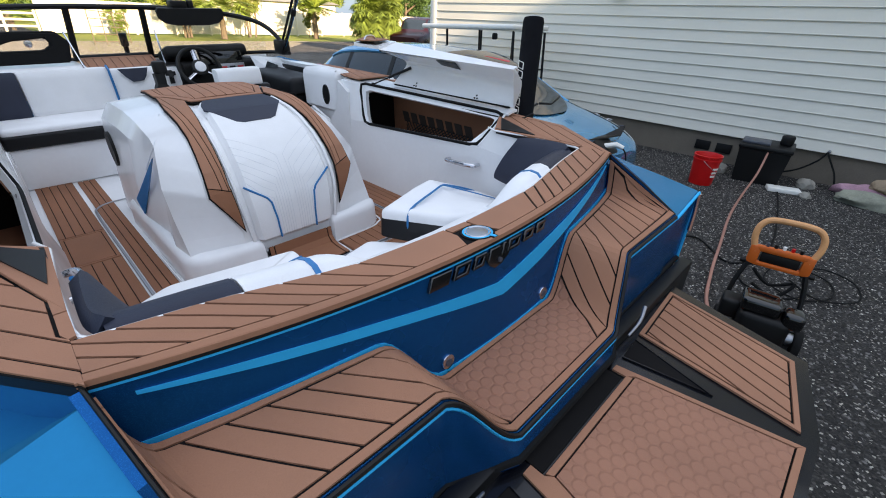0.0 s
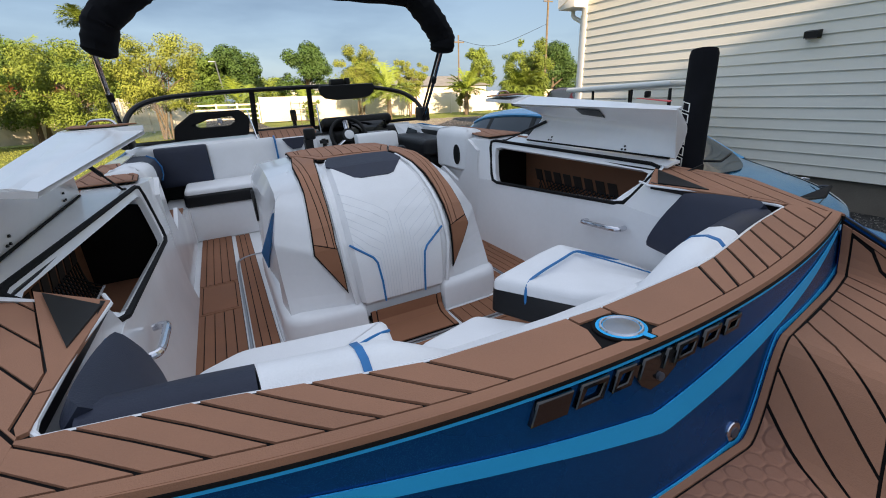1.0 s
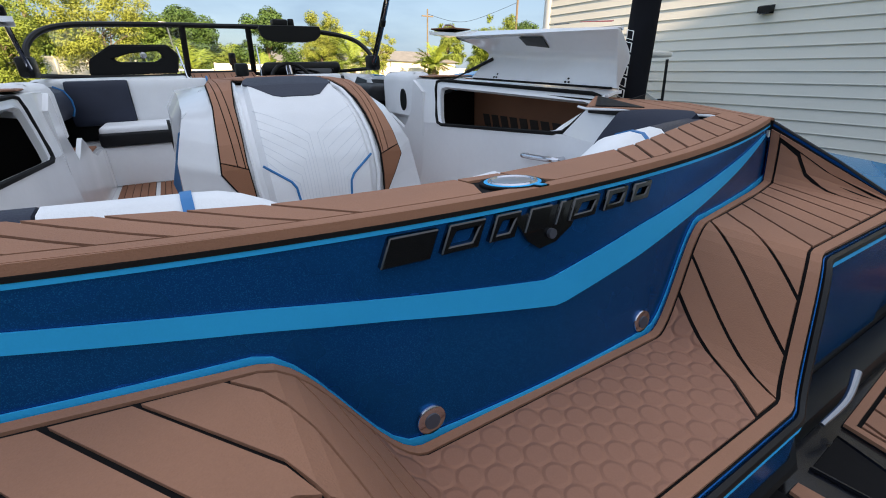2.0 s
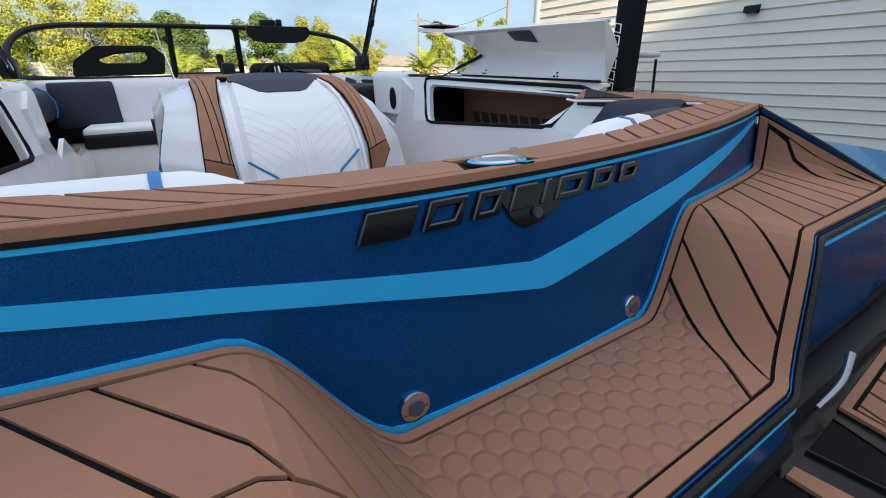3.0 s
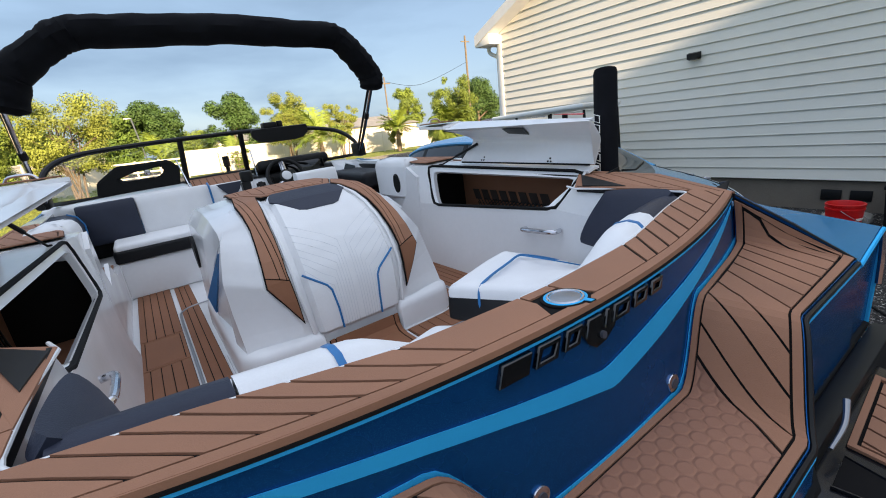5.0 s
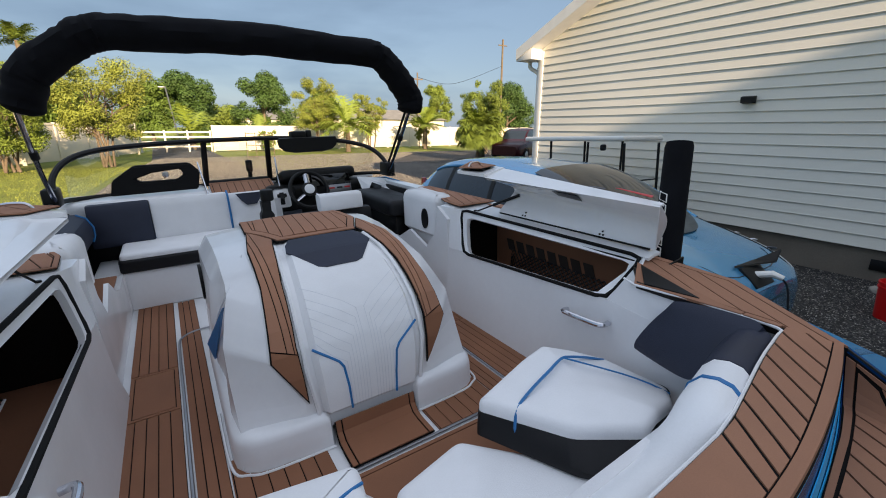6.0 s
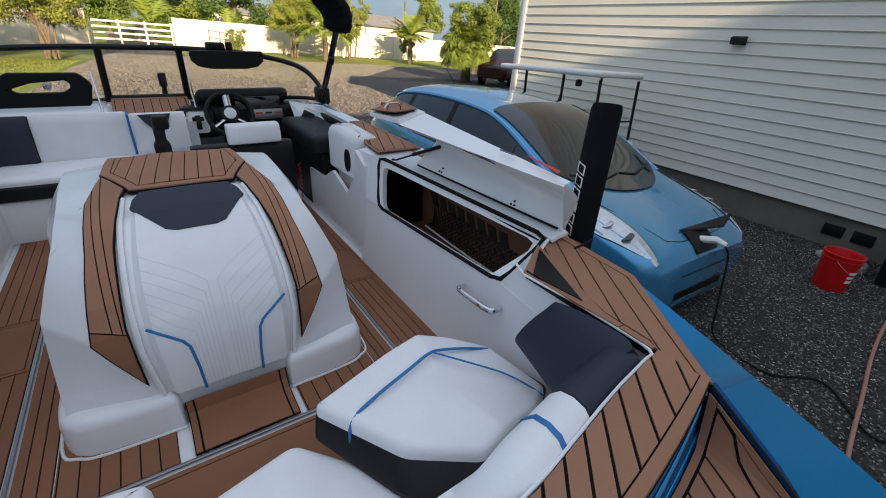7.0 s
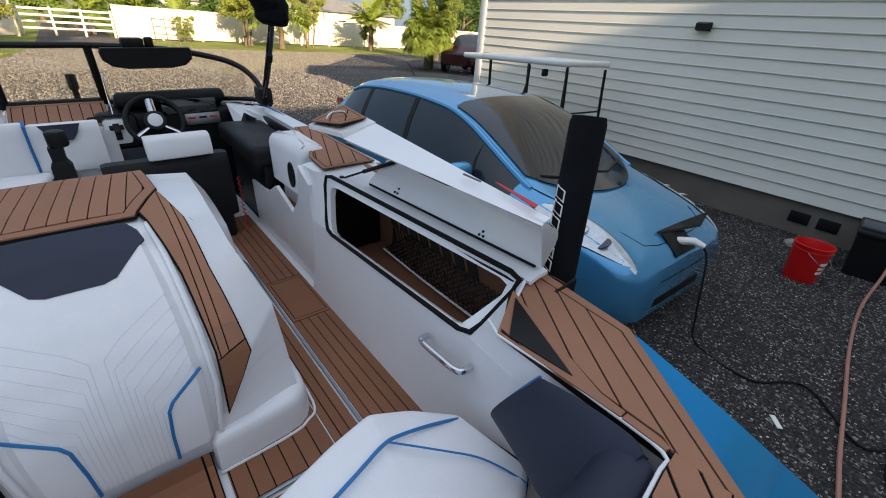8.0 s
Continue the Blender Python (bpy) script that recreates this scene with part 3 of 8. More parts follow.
part("cap_edge", transom_face(-0.86, 0.86, lambda x: cap_z(x) - 0.0098, lambda x: cap_z(x) - 0.0048, 0.004, 80, 1, 0.01), RUBBER, boat, "black edge under the foam")
part("cap_lip", transom_face(-0.86, 0.86, lambda x: cap_z(x) - 0.0046, lambda x: cap_z(x) + 0.0058, 0.002, 80, 2, 0.008), FOAM, boat, "tan foam edge of the cap")

# badge: eight slanted plain shapes, solid or open frames, and a black faceted fitting behind the middle ones
def badge_shape(outline, hole=None):
    bm = bmesh.new()
    rings = [outline] + ([hole] if hole else [])
    face, rear = [], []
    for ring in rings:
        face.append([bm.verts.new((px, transom_y(px, pz) - 0.009, pz)) for px, pz in ring])
        rear.append([bm.verts.new((px, transom_y(px, pz) + 0.002, pz)) for px, pz in ring])
    for f, g in zip(face, rear):
        for j in range(4):
            bm.faces.new((f[j], f[(j + 1) % 4], g[(j + 1) % 4], g[j]))
    for side_v in (face, rear):
        if hole:
            for j in range(4):
                bm.faces.new((side_v[0][j], side_v[0][(j + 1) % 4], side_v[1][(j + 1) % 4], side_v[1][j]))
        else:
            bm.faces.new(side_v[0])
    bmesh.ops.recalc_face_normals(bm, faces=bm.faces)
    bmesh.ops.bevel(bm, geom=[e for e in bm.edges if e.calc_face_angle(0) > 0.5], offset=0.0016, segments=1, affect='EDGES')
    return bm


for x, w, h, open_frame in ((-0.258, 0.074, 0.034, 0), (-0.182, 0.064, 0.034, 1), (-0.114, 0.052, 0.033, 1), (-0.058, 0.050, 0.031, 0), (-0.004, 0.022, 0.031, 0), (0.022, 0.066, 0.030, 1), (0.094, 0.060, 0.029, 1), (0.160, 0.058, 0.027, 1)):
    z0 = 1.131 + 0.008 * (x + 0.258) / 0.48
    sl, e = 0.45 * h, 0.0085
    outline = [(x, z0), (x + w - 0.012, z0), (x + w - 0.012 + sl, z0 + h), (x + sl, z0 + h)]
    hole = [(x + e + 0.45 * e, z0 + e), (x + w - 0.012 - e, z0 + e), (x + w - 0.012 + sl - e - 0.45 * e, z0 + h - e), (x + sl + e, z0 + h - e)]
    part("badge_block", badge_shape(outline, hole if open_frame else None), BLACK_GLOSS, boat, "plain black shape of the transom badge")
fit_bm = bmesh.new()
ringv = []
for px, pz in ((-0.072, 1.158), (0.060, 1.166), (0.030, 1.128), (0.0, 1.112), (-0.030, 1.108), (-0.050, 1.122)):
    ringv.append((px, pz))
fa = [fit_bm.verts.new((px, transom_y(px, pz) - 0.0055, pz)) for px, pz in ringv]
fb = [fit_bm.verts.new((px, transom_y(px, pz) + 0.002, pz)) for px, pz in ringv]
fit_bm.faces.new(fa)
fit_bm.faces.new(fb)
for j in range(6):
    fit_bm.faces.new((fa[j], fa[(j + 1) % 6], fb[(j + 1) % 6], fb[j]))
fitting = part("camera_fitting", fit_bm, BLACK_GLOSS, boat, "black faceted fitting with a small round lens")
part("lens", cyl(0.007, 0.006, (-0.01, transom_y(-0.01, 1.126) - 0.008, 1.126), (84, 0, 0), 16), GREY_PLASTIC, fitting)
for sx in (-0.215, 0.215):
    lens = part("transom_light", cyl(0.021, 0.008, (sx, transom_y(sx, 0.915) - 0.001, 0.915), (84, 0, 0), 24, bevel=0.003), CHROME, boat, "round chrome transom light")
    part("lens", cyl(0.011, 0.004, (sx, transom_y(sx, 0.915) - 0.005, 0.915), (84, 0, 0), 18), GREY_PLASTIC, lens)

# stern steps: raised pad at each side, running up to the corner, and a low step between
STEP = 0.24


def step_profile(s, v=0.0):
    """x and z across the stern steps from the centre line, by the way walked along the surface; the outer end curls up towards the front (v = 1)."""
    a, sg = abs(s), (1 if s >= 0 else -1)
    if a < 0.235:
        return sg * a, 0.885
    if a < 0.475:
        t = (a - 0.235) / 0.24
        return sg * (0.235 + 0.165 * t), 0.885 + 0.17 * (3 * t * t - 2 * t ** 3)
    xf = 0.755 + 0.055 * v
    if a < 0.84:
        return sg * (0.40 + (xf - 0.40) * (a - 0.475) / 0.365), 1.055
    t = min((a - 0.84) / 0.115, 1.0) * math.pi / 2
    return sg * (xf + 0.042 * math.sin(t)), 1.055 + 0.14 * v * (1 - math.cos(t))


def step_rear(x):
    return -0.345 + 0.075 * min(1, max(0, (abs(x) - 0.235) / 0.165))


def step_place(u, v):
    """u: across, along the surface; v: from the aft edge (0) to the transom (STEP)."""
    k = v / STEP
    x, z = step_profile(u, k)
    front, rear = transom_y(x, z) - 0.004, step_rear(x)
    return (x, rear + (front - rear) * k, z)


K = [-0.955 + 0.02 * i for i in range(96)] + [0.955]
fine = [k for k in K if 0.22 < abs(k) < 0.49 or abs(k) > 0.72]
steps = part("stern_steps", sheet([[step_place(u, v * STEP) for v in (0, 0.5, 1)] for u in K], 0.02), NAVY, boat, "moulded navy stern steps with tan foam")
part("groove_base", mapped_piece([(-0.952, 0.002), (0.952, 0.002), (0.952, 0.238), (-0.952, 0.238)], step_place, 0.002, fine), GROOVE, steps, smooth=False)
part("step_border", mapped_piece([(-0.948, 0.004), (0.948, 0.004), (0.948, 0.022), (-0.948, 0.022)], step_place, 0.006, fine), FOAM, steps)
part("step_border", mapped_piece([(-0.948, 0.221), (0.948, 0.221), (0.948, 0.235), (-0.948, 0.235)], step_place, 0.006, fine), FOAM, steps)
for s in (1, -1):
    def pad(poly, mat=FOAM, name="step_pad"):
        q = [(s * u, v) for u, v in poly]
        part(name, mapped_piece(q if s > 0 else q[::-1], step_place, 0.006, fine), mat, steps)
    G = 0.0036
    pad([(0.905, 0.024), (0.948, 0.024), (0.948, 0.219), (0.944, 0.219)], name="step_border")
    lo, hi = 0.028, 0.2155
    # slanting planks on the riser: each runs from the transom border down to the aft border
    if s > 0:
        cuts = [(0.178, 0.333), (0.237, 0.391), (0.318, 0.478)]
        for (a0, a1), (b0, b1) in zip(cuts, cuts[1:]):
            pad([(a0 + G, lo), (b0 - G, lo), (b1 - G, hi), (a1 + G, hi)], name="plank")
        pad([(0.318 + G, lo), (0.386 - G, lo), (0.494 - G, 0.138), (0.520 - G, 0.180), (0.546 - G, hi), (0.478 + G, hi)], name="plank")
        pad([(0.386 + G, lo), (0.493 - G, lo), (0.622 - G, hi), (0.546 + G, hi), (0.520 + G, 0.180), (0.494 + G, 0.138)], name="plank")
        fan = [(0.493, 0.622), (0.575, 0.680), (0.636, 0.734), (0.704, 0.792), (0.760, 0.838)]
    else:
        thin = [(0.232, 0.335), (0.280, 0.385), (0.330, 0.430), (0.392, 0.500), (0.450, 0.566)]
        for (a0, a1), (b0, b1) in zip(thin, thin[1:]):
            ba, bb = (0.012 if 0.3 < u < 0.44 else 0.0 for u in (a0, b0))
            pad([(a0 + G * 0.7, lo), (b0 - G * 0.7, lo), ((b0 + b1) / 2 - G * 0.7 - bb, 0.122), (b1 - G * 0.7, hi), (a1 + G * 0.7, hi), ((a0 + a1) / 2 + G * 0.7 - ba, 0.122)], name="plank")
        fan = [(0.450, 0.566), (0.515, 0.628), (0.578, 0.690), (0.642, 0.752), (0.706, 0.813)]
    for (a0, a1), (b0, b1) in zip(fan, fan[1:]):
        pad([(a0 + G, lo), (b0 - G, lo), (b1 - G, hi), (a1 + G, hi)], name="plank")
    # the curled outer panel with its rounded inlay
    f0, f1 = fan[-1]
    pad([(f0 + G, lo), (0.822, lo), (0.866, 0.122), (0.898, 0.166), (0.928, 0.185), (0.934, 0.205), (0.936, hi), (f1 + G, hi)], name="plank")
    pad([(0.830, lo), (0.898, lo), (0.936, 0.180), (0.906, 0.162), (0.874, 0.119)], name="plank")
part("hex_pad", mapped_piece([(-0.226, 0.0265), (0.172, 0.0265), (0.328, 0.2165), (-0.330, 0.2165)], step_place, 0.0055, fine), FOAM_HEX, steps)
part("step_edge", tube([Vector(step_place(u, 0)) + Vector((0, -0.006, -0.006)) for u in K], 0.006, 6), BLACK, steps)
part("step_trim", tube([Vector(step_place(u, 0)) + Vector((0, -0.006, -0.016)) for u in K], 0.0055, 6), BLUE_STRIPE, steps, "bright blue edge line")
for s in (1, -1):
    part("step_side", tube([Vector(step_place(s * 0.955, v * STEP)) + Vector((s * 0.003, 0, 0.002)) for v in (0, 0.5, 1)], 0.0035, 6), BLACK, steps)

# faces below the steps, the black rub rail and the platform
rows = [[(x, step_rear(x) - d, z) for x, z in ((u[0], u[1] - k) for u in (step_profile(q) for q in K))] for d, k in ((0.0, 0.0), (0.008, 0.03), (0.012, 0.10))]
rows.append([(x, step_rear(x) - 0.015, 0.78) for x, z in (step_profile(q) for q in K)])
part("step_face", sheet(rows, 0.01), NAVY, boat, "navy face below the stern steps")
for s in (1, -1):
    part("stern_wing_face", slab([(s * 0.79, -0.272, 1.045), (s * 0.996, -0.276, 1.090), (s * 1.0, -0.276, 0.95), (s * 0.99, -0.276, 0.76), (s * 0.79, -0.272, 0.76)], (0, 0.012, 0)), NAVY, boat, "glossy navy end of the stern wing", smooth=False)
    part("wing_trim", tube([(s * 0.80, -0.279, 1.042), (s * 0.998, -0.281, 1.090), (s * 1.001, -0.279, 0.95), (s * 0.992, -0.279, 0.78)], 0.006, 6), BLUE_STRIPE, boat)
part("rub_rail", tube([(-1.0, -0.275, 0.80), (-0.40, -0.282, 0.80), (-0.235, -0.356, 0.80), (0.235, -0.356, 0.80), (0.40, -0.282, 0.80), (1.0, -0.275, 0.80)], 0.012, 8), RUBBER, boat)
part("lower_transom", box((2.0, 0.05, 0.42), (0, -0.315, 0.60), 0.01), BLACK, boat)
for s in (1, -1):
    part("rail_end", tube(curve_points([(s * 0.355, -0.352, 0.806), (s * 0.42, -0.356, 0.828), (s * 0.475, -0.345, 0.852)], 5), [0.004 + 0.0003 * k for k in range(11)], 10), ALU, boat, "polished end of the rub rail")

PLAT = 0.772
platform = part("swim_platform", slab([(-0.81, -0.335, PLAT - 0.05), (0.81, -0.335, PLAT - 0.05), (0.675, -0.780, PLAT - 0.05), (0.36, -0.850, PLAT - 0.05), (-0.36, -0.850, PLAT - 0.05), (-0.675, -0.780, PLAT - 0.05)], (0, 0, 0.05)), PLATFORM, boat, "dark slate swim platform with tan foam pads")
hexp = [(-0.245, -0.376), (-0.212, -0.376), (-0.212, -0.412), (0.208, -0.412), (0.208, -0.372), (0.238, -0.372), (0.305, -0.828), (-0.305, -0.828)]
part("groove_base", mapped_piece(hexp, flat(PLAT), 0.0015), GROOVE, platform, smooth=False)
part("hex_pad", mapped_piece([(-0.196, -0.436), (0.226, -0.436), (0.281, -0.806), (-0.281, -0.806)], flat(PLAT), 0.008), FOAM_HEX, platform, smooth=False)
for edge in ([(-0.207, -0.415), (0.212, -0.415), (0.220, -0.431), (-0.200, -0.431)], [(0.212, -0.415), (0.212, -0.374), (0.236, -0.374), (0.303, -0.826), (0.287, -0.808), (0.231, -0.435)], [(-0.286, -0.811), (0.287, -0.811), (0.303, -0.826), (-0.303, -0.826)], [(-0.243, -0.378), (-0.214, -0.378), (-0.214, -0.415), (-0.200, -0.433), (-0.286, -0.806), (-0.303, -0.826)]):
    part("border", mapped_piece(edge[::-1], flat(PLAT), 0.008), FOAM, platform, smooth=False)
for s in (1, -1):
    poly = [(s * 0.425, -0.362), (s * 0.752, -0.345), (s * 0.642, -0.752), (s * 0.345, -0.812)]
    planked(platform, poly if s > 0 else poly[::-1], flat(PLAT), 68 * s, 0.048, FOAM, border=0.018, groove=0.0065, thick=0.008)
part("platform_gap", slab([(-0.208, -0.350, PLAT), (0.204, -0.350, PLAT), (0.204, -0.408, PLAT), (-0.208, -0.408, PLAT)], (0, 0, 0.003)), GROOVE, platform, "black recess in the platform")
for s in (1, -1):
    part("platform_wedge", slab([(s * 0.286, -0.372, PLAT), (s * 0.392, -0.368, PLAT), (s * 0.318, -0.612, PLAT)], (0, 0, 0.003)), GROOVE, platform, "black triangular recess", smooth=False)
    part("wedge_rim", tube([(s * 0.286, -0.372, PLAT + 0.003), (s * 0.392, -0.368, PLAT + 0.003), (s * 0.318, -0.612, PLAT + 0.003)], 0.004, 6, closed=True), PLATFORM, platform)

# cap: the stern deck and the quarters, with slanting planks
cap = part("deck_cap", slab([(x, stern_y(x) + 0.019, 1.148) for x in np.linspace(-0.85, 0.85, 31)] + [(x, inner_y(x), 1.148) for x in np.linspace(0.85, -0.85, 25)], (0, 0, 0.020)), BLACK, boat, "dark moulded deck under the foam")
for s in (1, -1):
    part("quarter_deck", slab([(s * x, y, 1.176) for x, y in ((0.8505, 0.030), (1.118, 0.405), (1.157, 0.795), (0.972, 0.705), (0.835, 0.60), (0.840, 0.165))], (0, 0, 0.0235)), BLACK, cap, smooth=False)


def cap_place(u, v):
    """u: across the boat, v: 0 at the stern edge, 1 at the inner edge."""
    return (u, stern_y(u) + 0.004 + (inner_y(u) - stern_y(u) - 0.006) * v, cap_z(u) - cap_fall(u) * v)


bend = [0.06 * i for i in range(-14, 15)]
part("groove_base", mapped_piece([(-0.850, 0.085), (0.850, 0.085), (0.850, 1.0), (-0.850, 1.0)], cap_place, 0.002, bend), GROOVE, cap, smooth=False)
part("border", mapped_piece([(-0.849, 0.070), (0.849, 0.070), (0.849, 0.207), (-0.849, 0.207)], cap_place, 0.006, bend), FOAM, cap)
# plain middle panels to both sides of the filler, then slanting planks out to the quarters
part("plank", mapped_piece([(-0.257, 0.232), (-0.098, 0.232), (-0.074, 0.62), (-0.074, 0.985), (-0.337, 0.985)], cap_place, 0.006, bend), FOAM, cap)
part("plank", mapped_piece([(0.030, 0.232), (0.214, 0.232), (0.300, 0.985), (0.012, 0.985), (0.012, 0.60)], cap_place, 0.006, bend), FOAM, cap)
part("filler_pad", mapped_piece([(-0.068, 0.80), (0.006, 0.80), (0.006, 0.985), (-0.068, 0.985)], cap_place, 0.006, bend), FOAM, cap)
CUTS = {-1: ((0.343, 0.433, 0.512, 0.585, 0.654, 0.722, 0.792, 0.862, 0.93), (0.261, 0.323, 0.385, 0.445, 0.507, 0.572, 0.638, 0.706, 0.776)),
        1: ((0.305, 0.371, 0.440, 0.512, 0.584, 0.657, 0.733, 0.808, 0.90), (0.218, 0.268, 0.327, 0.391, 0.459, 0.534, 0.614, 0.696, 0.785))}
for s, (inn, out) in CUTS.items():
    for j in range(8):
        poly = [(s * (inn[j] + 0.0054), 0.985), (s * (inn[j + 1] - 0.0054), 0.985), (s * (out[j + 1] - 0.0054), 0.232), (s * (out[j] + 0.0054), 0.232)]
        poly = clip(poly, s, 0, 0.8475)
        if len(poly) > 2:
            part("plank", mapped_piece(poly, cap_place, 0.006, bend), FOAM, cap)
    last = clip([(s * (inn[8] + 0.0054), 0.985), (s * 0.95, 0.985), (s * 0.95, 0.232), (s * (out[8] + 0.0054), 0.232)], s, 0, 0.8475)
    if len(last) > 2 and abs(area(last)) > 1e-5:
        part("plank", mapped_piece(last, cap_place, 0.006, bend), FOAM, cap)

for s in (1, -1):
    def deck(poly, name, mat=FOAM, lift=0.006):
        q = [(s * x, y) for x, y in poly]
        part(name, mapped_piece(q if s > 0 else q[::-1], flat(1.1995), lift), mat, cap, smooth=False)
    deck([(0.852, 0.030), (1.116, 0.405), (1.155, 0.788), (0.972, 0.702), (0.860, 0.300), (0.850, 0.168)], "groove_base", GROOVE, 0.002)
    out_l = [(0.8492, 0.031), (1.113, 0.407), (1.151, 0.780)]
    in_l = [(0.8492, 0.066), (1.088, 0.414), (1.118, 0.764)]
    for j in range(2):
        deck([out_l[j], out_l[j + 1], in_l[j + 1], in_l[j]], "border")
    deck([(1.113, 0.762), (1.066, 0.740), (1.058, 0.722), (1.109, 0.722)], "border")
    deck([(0.8490, 0.168), (0.8575, 0.190), (0.8575, 0.262), (0.838, 0.262), (0.838, 0.172)], "border")
    field = [(0.8478, 0.0725), (1.083, 0.415), (1.108, 0.717), (1.052, 0.717), (0.978, 0.694), (0.8635, 0.325), (0.8635, 0.190), (0.8478, 0.166)]
    ca, sa = math.cos(radians(56.5)), math.sin(radians(56.5))
    d = -0.676
    while d < 0.0:
        q = clip(clip(field, -sa, ca, d + 0.0525), sa, -ca, -d - 0.0025)
        if len(q) > 2 and abs(area(q)) > 1e-4:
            deck(q, "plank")
        d += 0.055
    part("grille_border", slab([(s * 0.828, 0.605, 1.188), (s * 0.838, 0.266, 1.1975), (s * 0.8575, 0.266, 1.1975), (s * 0.8585, 0.325, 1.1985), (s * 0.971, 0.690, 1.214)], (0, 0, 0.0082)), FOAM, cap, smooth=False)
    part("speaker_grille", slab([(s * 0.836, 0.572, 1.1975), (s * 0.850, 0.392, 1.2020), (s * 0.948, 0.660, 1.2195)], (0, 0, 0.006)), BLACK, cap, "black triangular speaker grille", smooth=False)
FX, FY = -0.024, -0.022
TILT, FZ = (-4.0, 0, 0), 1.1846
part("filler_recess", cyl(0.047, 0.005, (FX, FY, FZ - 0.0015), TILT, 32, bevel=0.002), GROOVE, cap)
part("filler_recess", slab([(FX - 0.002, FY - 0.03, FZ - 0.003), (FX + 0.018, FY - 0.03, FZ - 0.003), (FX + 0.018, stern_y(0) + 0.011, FZ), (FX + 0.0, stern_y(0) + 0.011, FZ)], (0, 0, 0.0060)), GROOVE, cap)
cup = part("deck_filler", cyl(0.041, 0.005, (FX, FY, FZ - 0.0008), TILT, 32, bevel=0.001), BLUE_STRIPE, cap, "round filler in a blue keyhole recess")
part("filler_tab", slab([(FX + 0.002, FY - 0.03, FZ - 0.0022), (FX + 0.014, FY - 0.03, FZ - 0.0022), (FX + 0.014, stern_y(0) + 0.011, FZ + 0.001), (FX + 0.004, stern_y(0) + 0.011, FZ + 0.001)], (0, 0, 0.0060)), BLUE_STRIPE, cup)
part("filler_ring", tube([(FX + 0.033 * math.cos(a), FY + 0.033 * math.sin(a), FZ + 0.0018 - 0.07 * 0.033 * math.sin(a)) for a in (2 * math.pi * k / 28 for k in range(28))], 0.0028, 6, closed=True), CHROME, cup)
part("filler_lid", cyl(0.029, 0.005, (FX, FY, FZ), TILT, 28, bevel=0.001), ALU, cup, "brushed metal lid")

# cockpit floor
sole = part("cockpit_sole", box((1.72, 4.2, 0.05), (0, 2.2, 0.617)), GEL_WHITE, boat, "white cockpit sole")
for s in (1, -1):
    for y0, y1, an in ((0.45, 1.636, 90), (1.64, 2.016, 90), (2.02, 2.95, 90)):
        q = [(s * 0.625, y0), (s * 0.815, y0), (s * 0.815, y1), (s * 0.625, y1)]
        if y0 == 1.64:
            planked(sole, q if s > 0 else q[::-1], flat(0.643), 20 * s, 0.5, FOAM_DARK, border=0.018, groove=0.004)
        else:
            planked(sole, q if s > 0 else q[::-1], flat(0.643), an, 0.040, FOAM_DARK, border=0.0, groove=0.004, two=q)
    part("track", tube(curve_points([(s * 0.612, 0.92, 0.651), (s * 0.612, 1.6, 0.651), (s * 0.612, 2.22, 0.651), (s * 0.592, 2.34, 0.651), (s * 0.53, 2.39, 0.651), (s * 0.43, 2.40, 0.651)], 6), 0.0065, 6, flat=0.6), ALU, sole, "aluminium hatch edge")
    q = [(s * 0.505, 0.925), (s * 0.600, 0.925), (s * 0.600, 2.92), (s * 0.505, 2.92)]
    planked(sole, q if s > 0 else q[::-1], flat(0.643), 90, 0.034, FOAM_DARK, border=0.0, groove=0.004, two=q)
    q = [(s * 0.195, 0.925), (s * 0.50, 0.925), (s * 0.50, 1.20), (s * 0.195, 1.20)]
    planked(sole, q if s > 0 else q[::-1], flat(0.643), 90, 0.050, FOAM_DARK, border=0.0, groove=0.004, two=q)
q = [(-0.60, 0.45), (0.60, 0.45), (0.60, 0.895), (-0.60, 0.895)]
planked(sole, q, flat(0.643), 0, 2.0, FOAM_DARK, border=0.02, groove=0.004)
part("track", box((1.2, 0.012, 0.008), (0, 0.910, 0.652), 0.002), ALU, sole, "aluminium hatch edge")

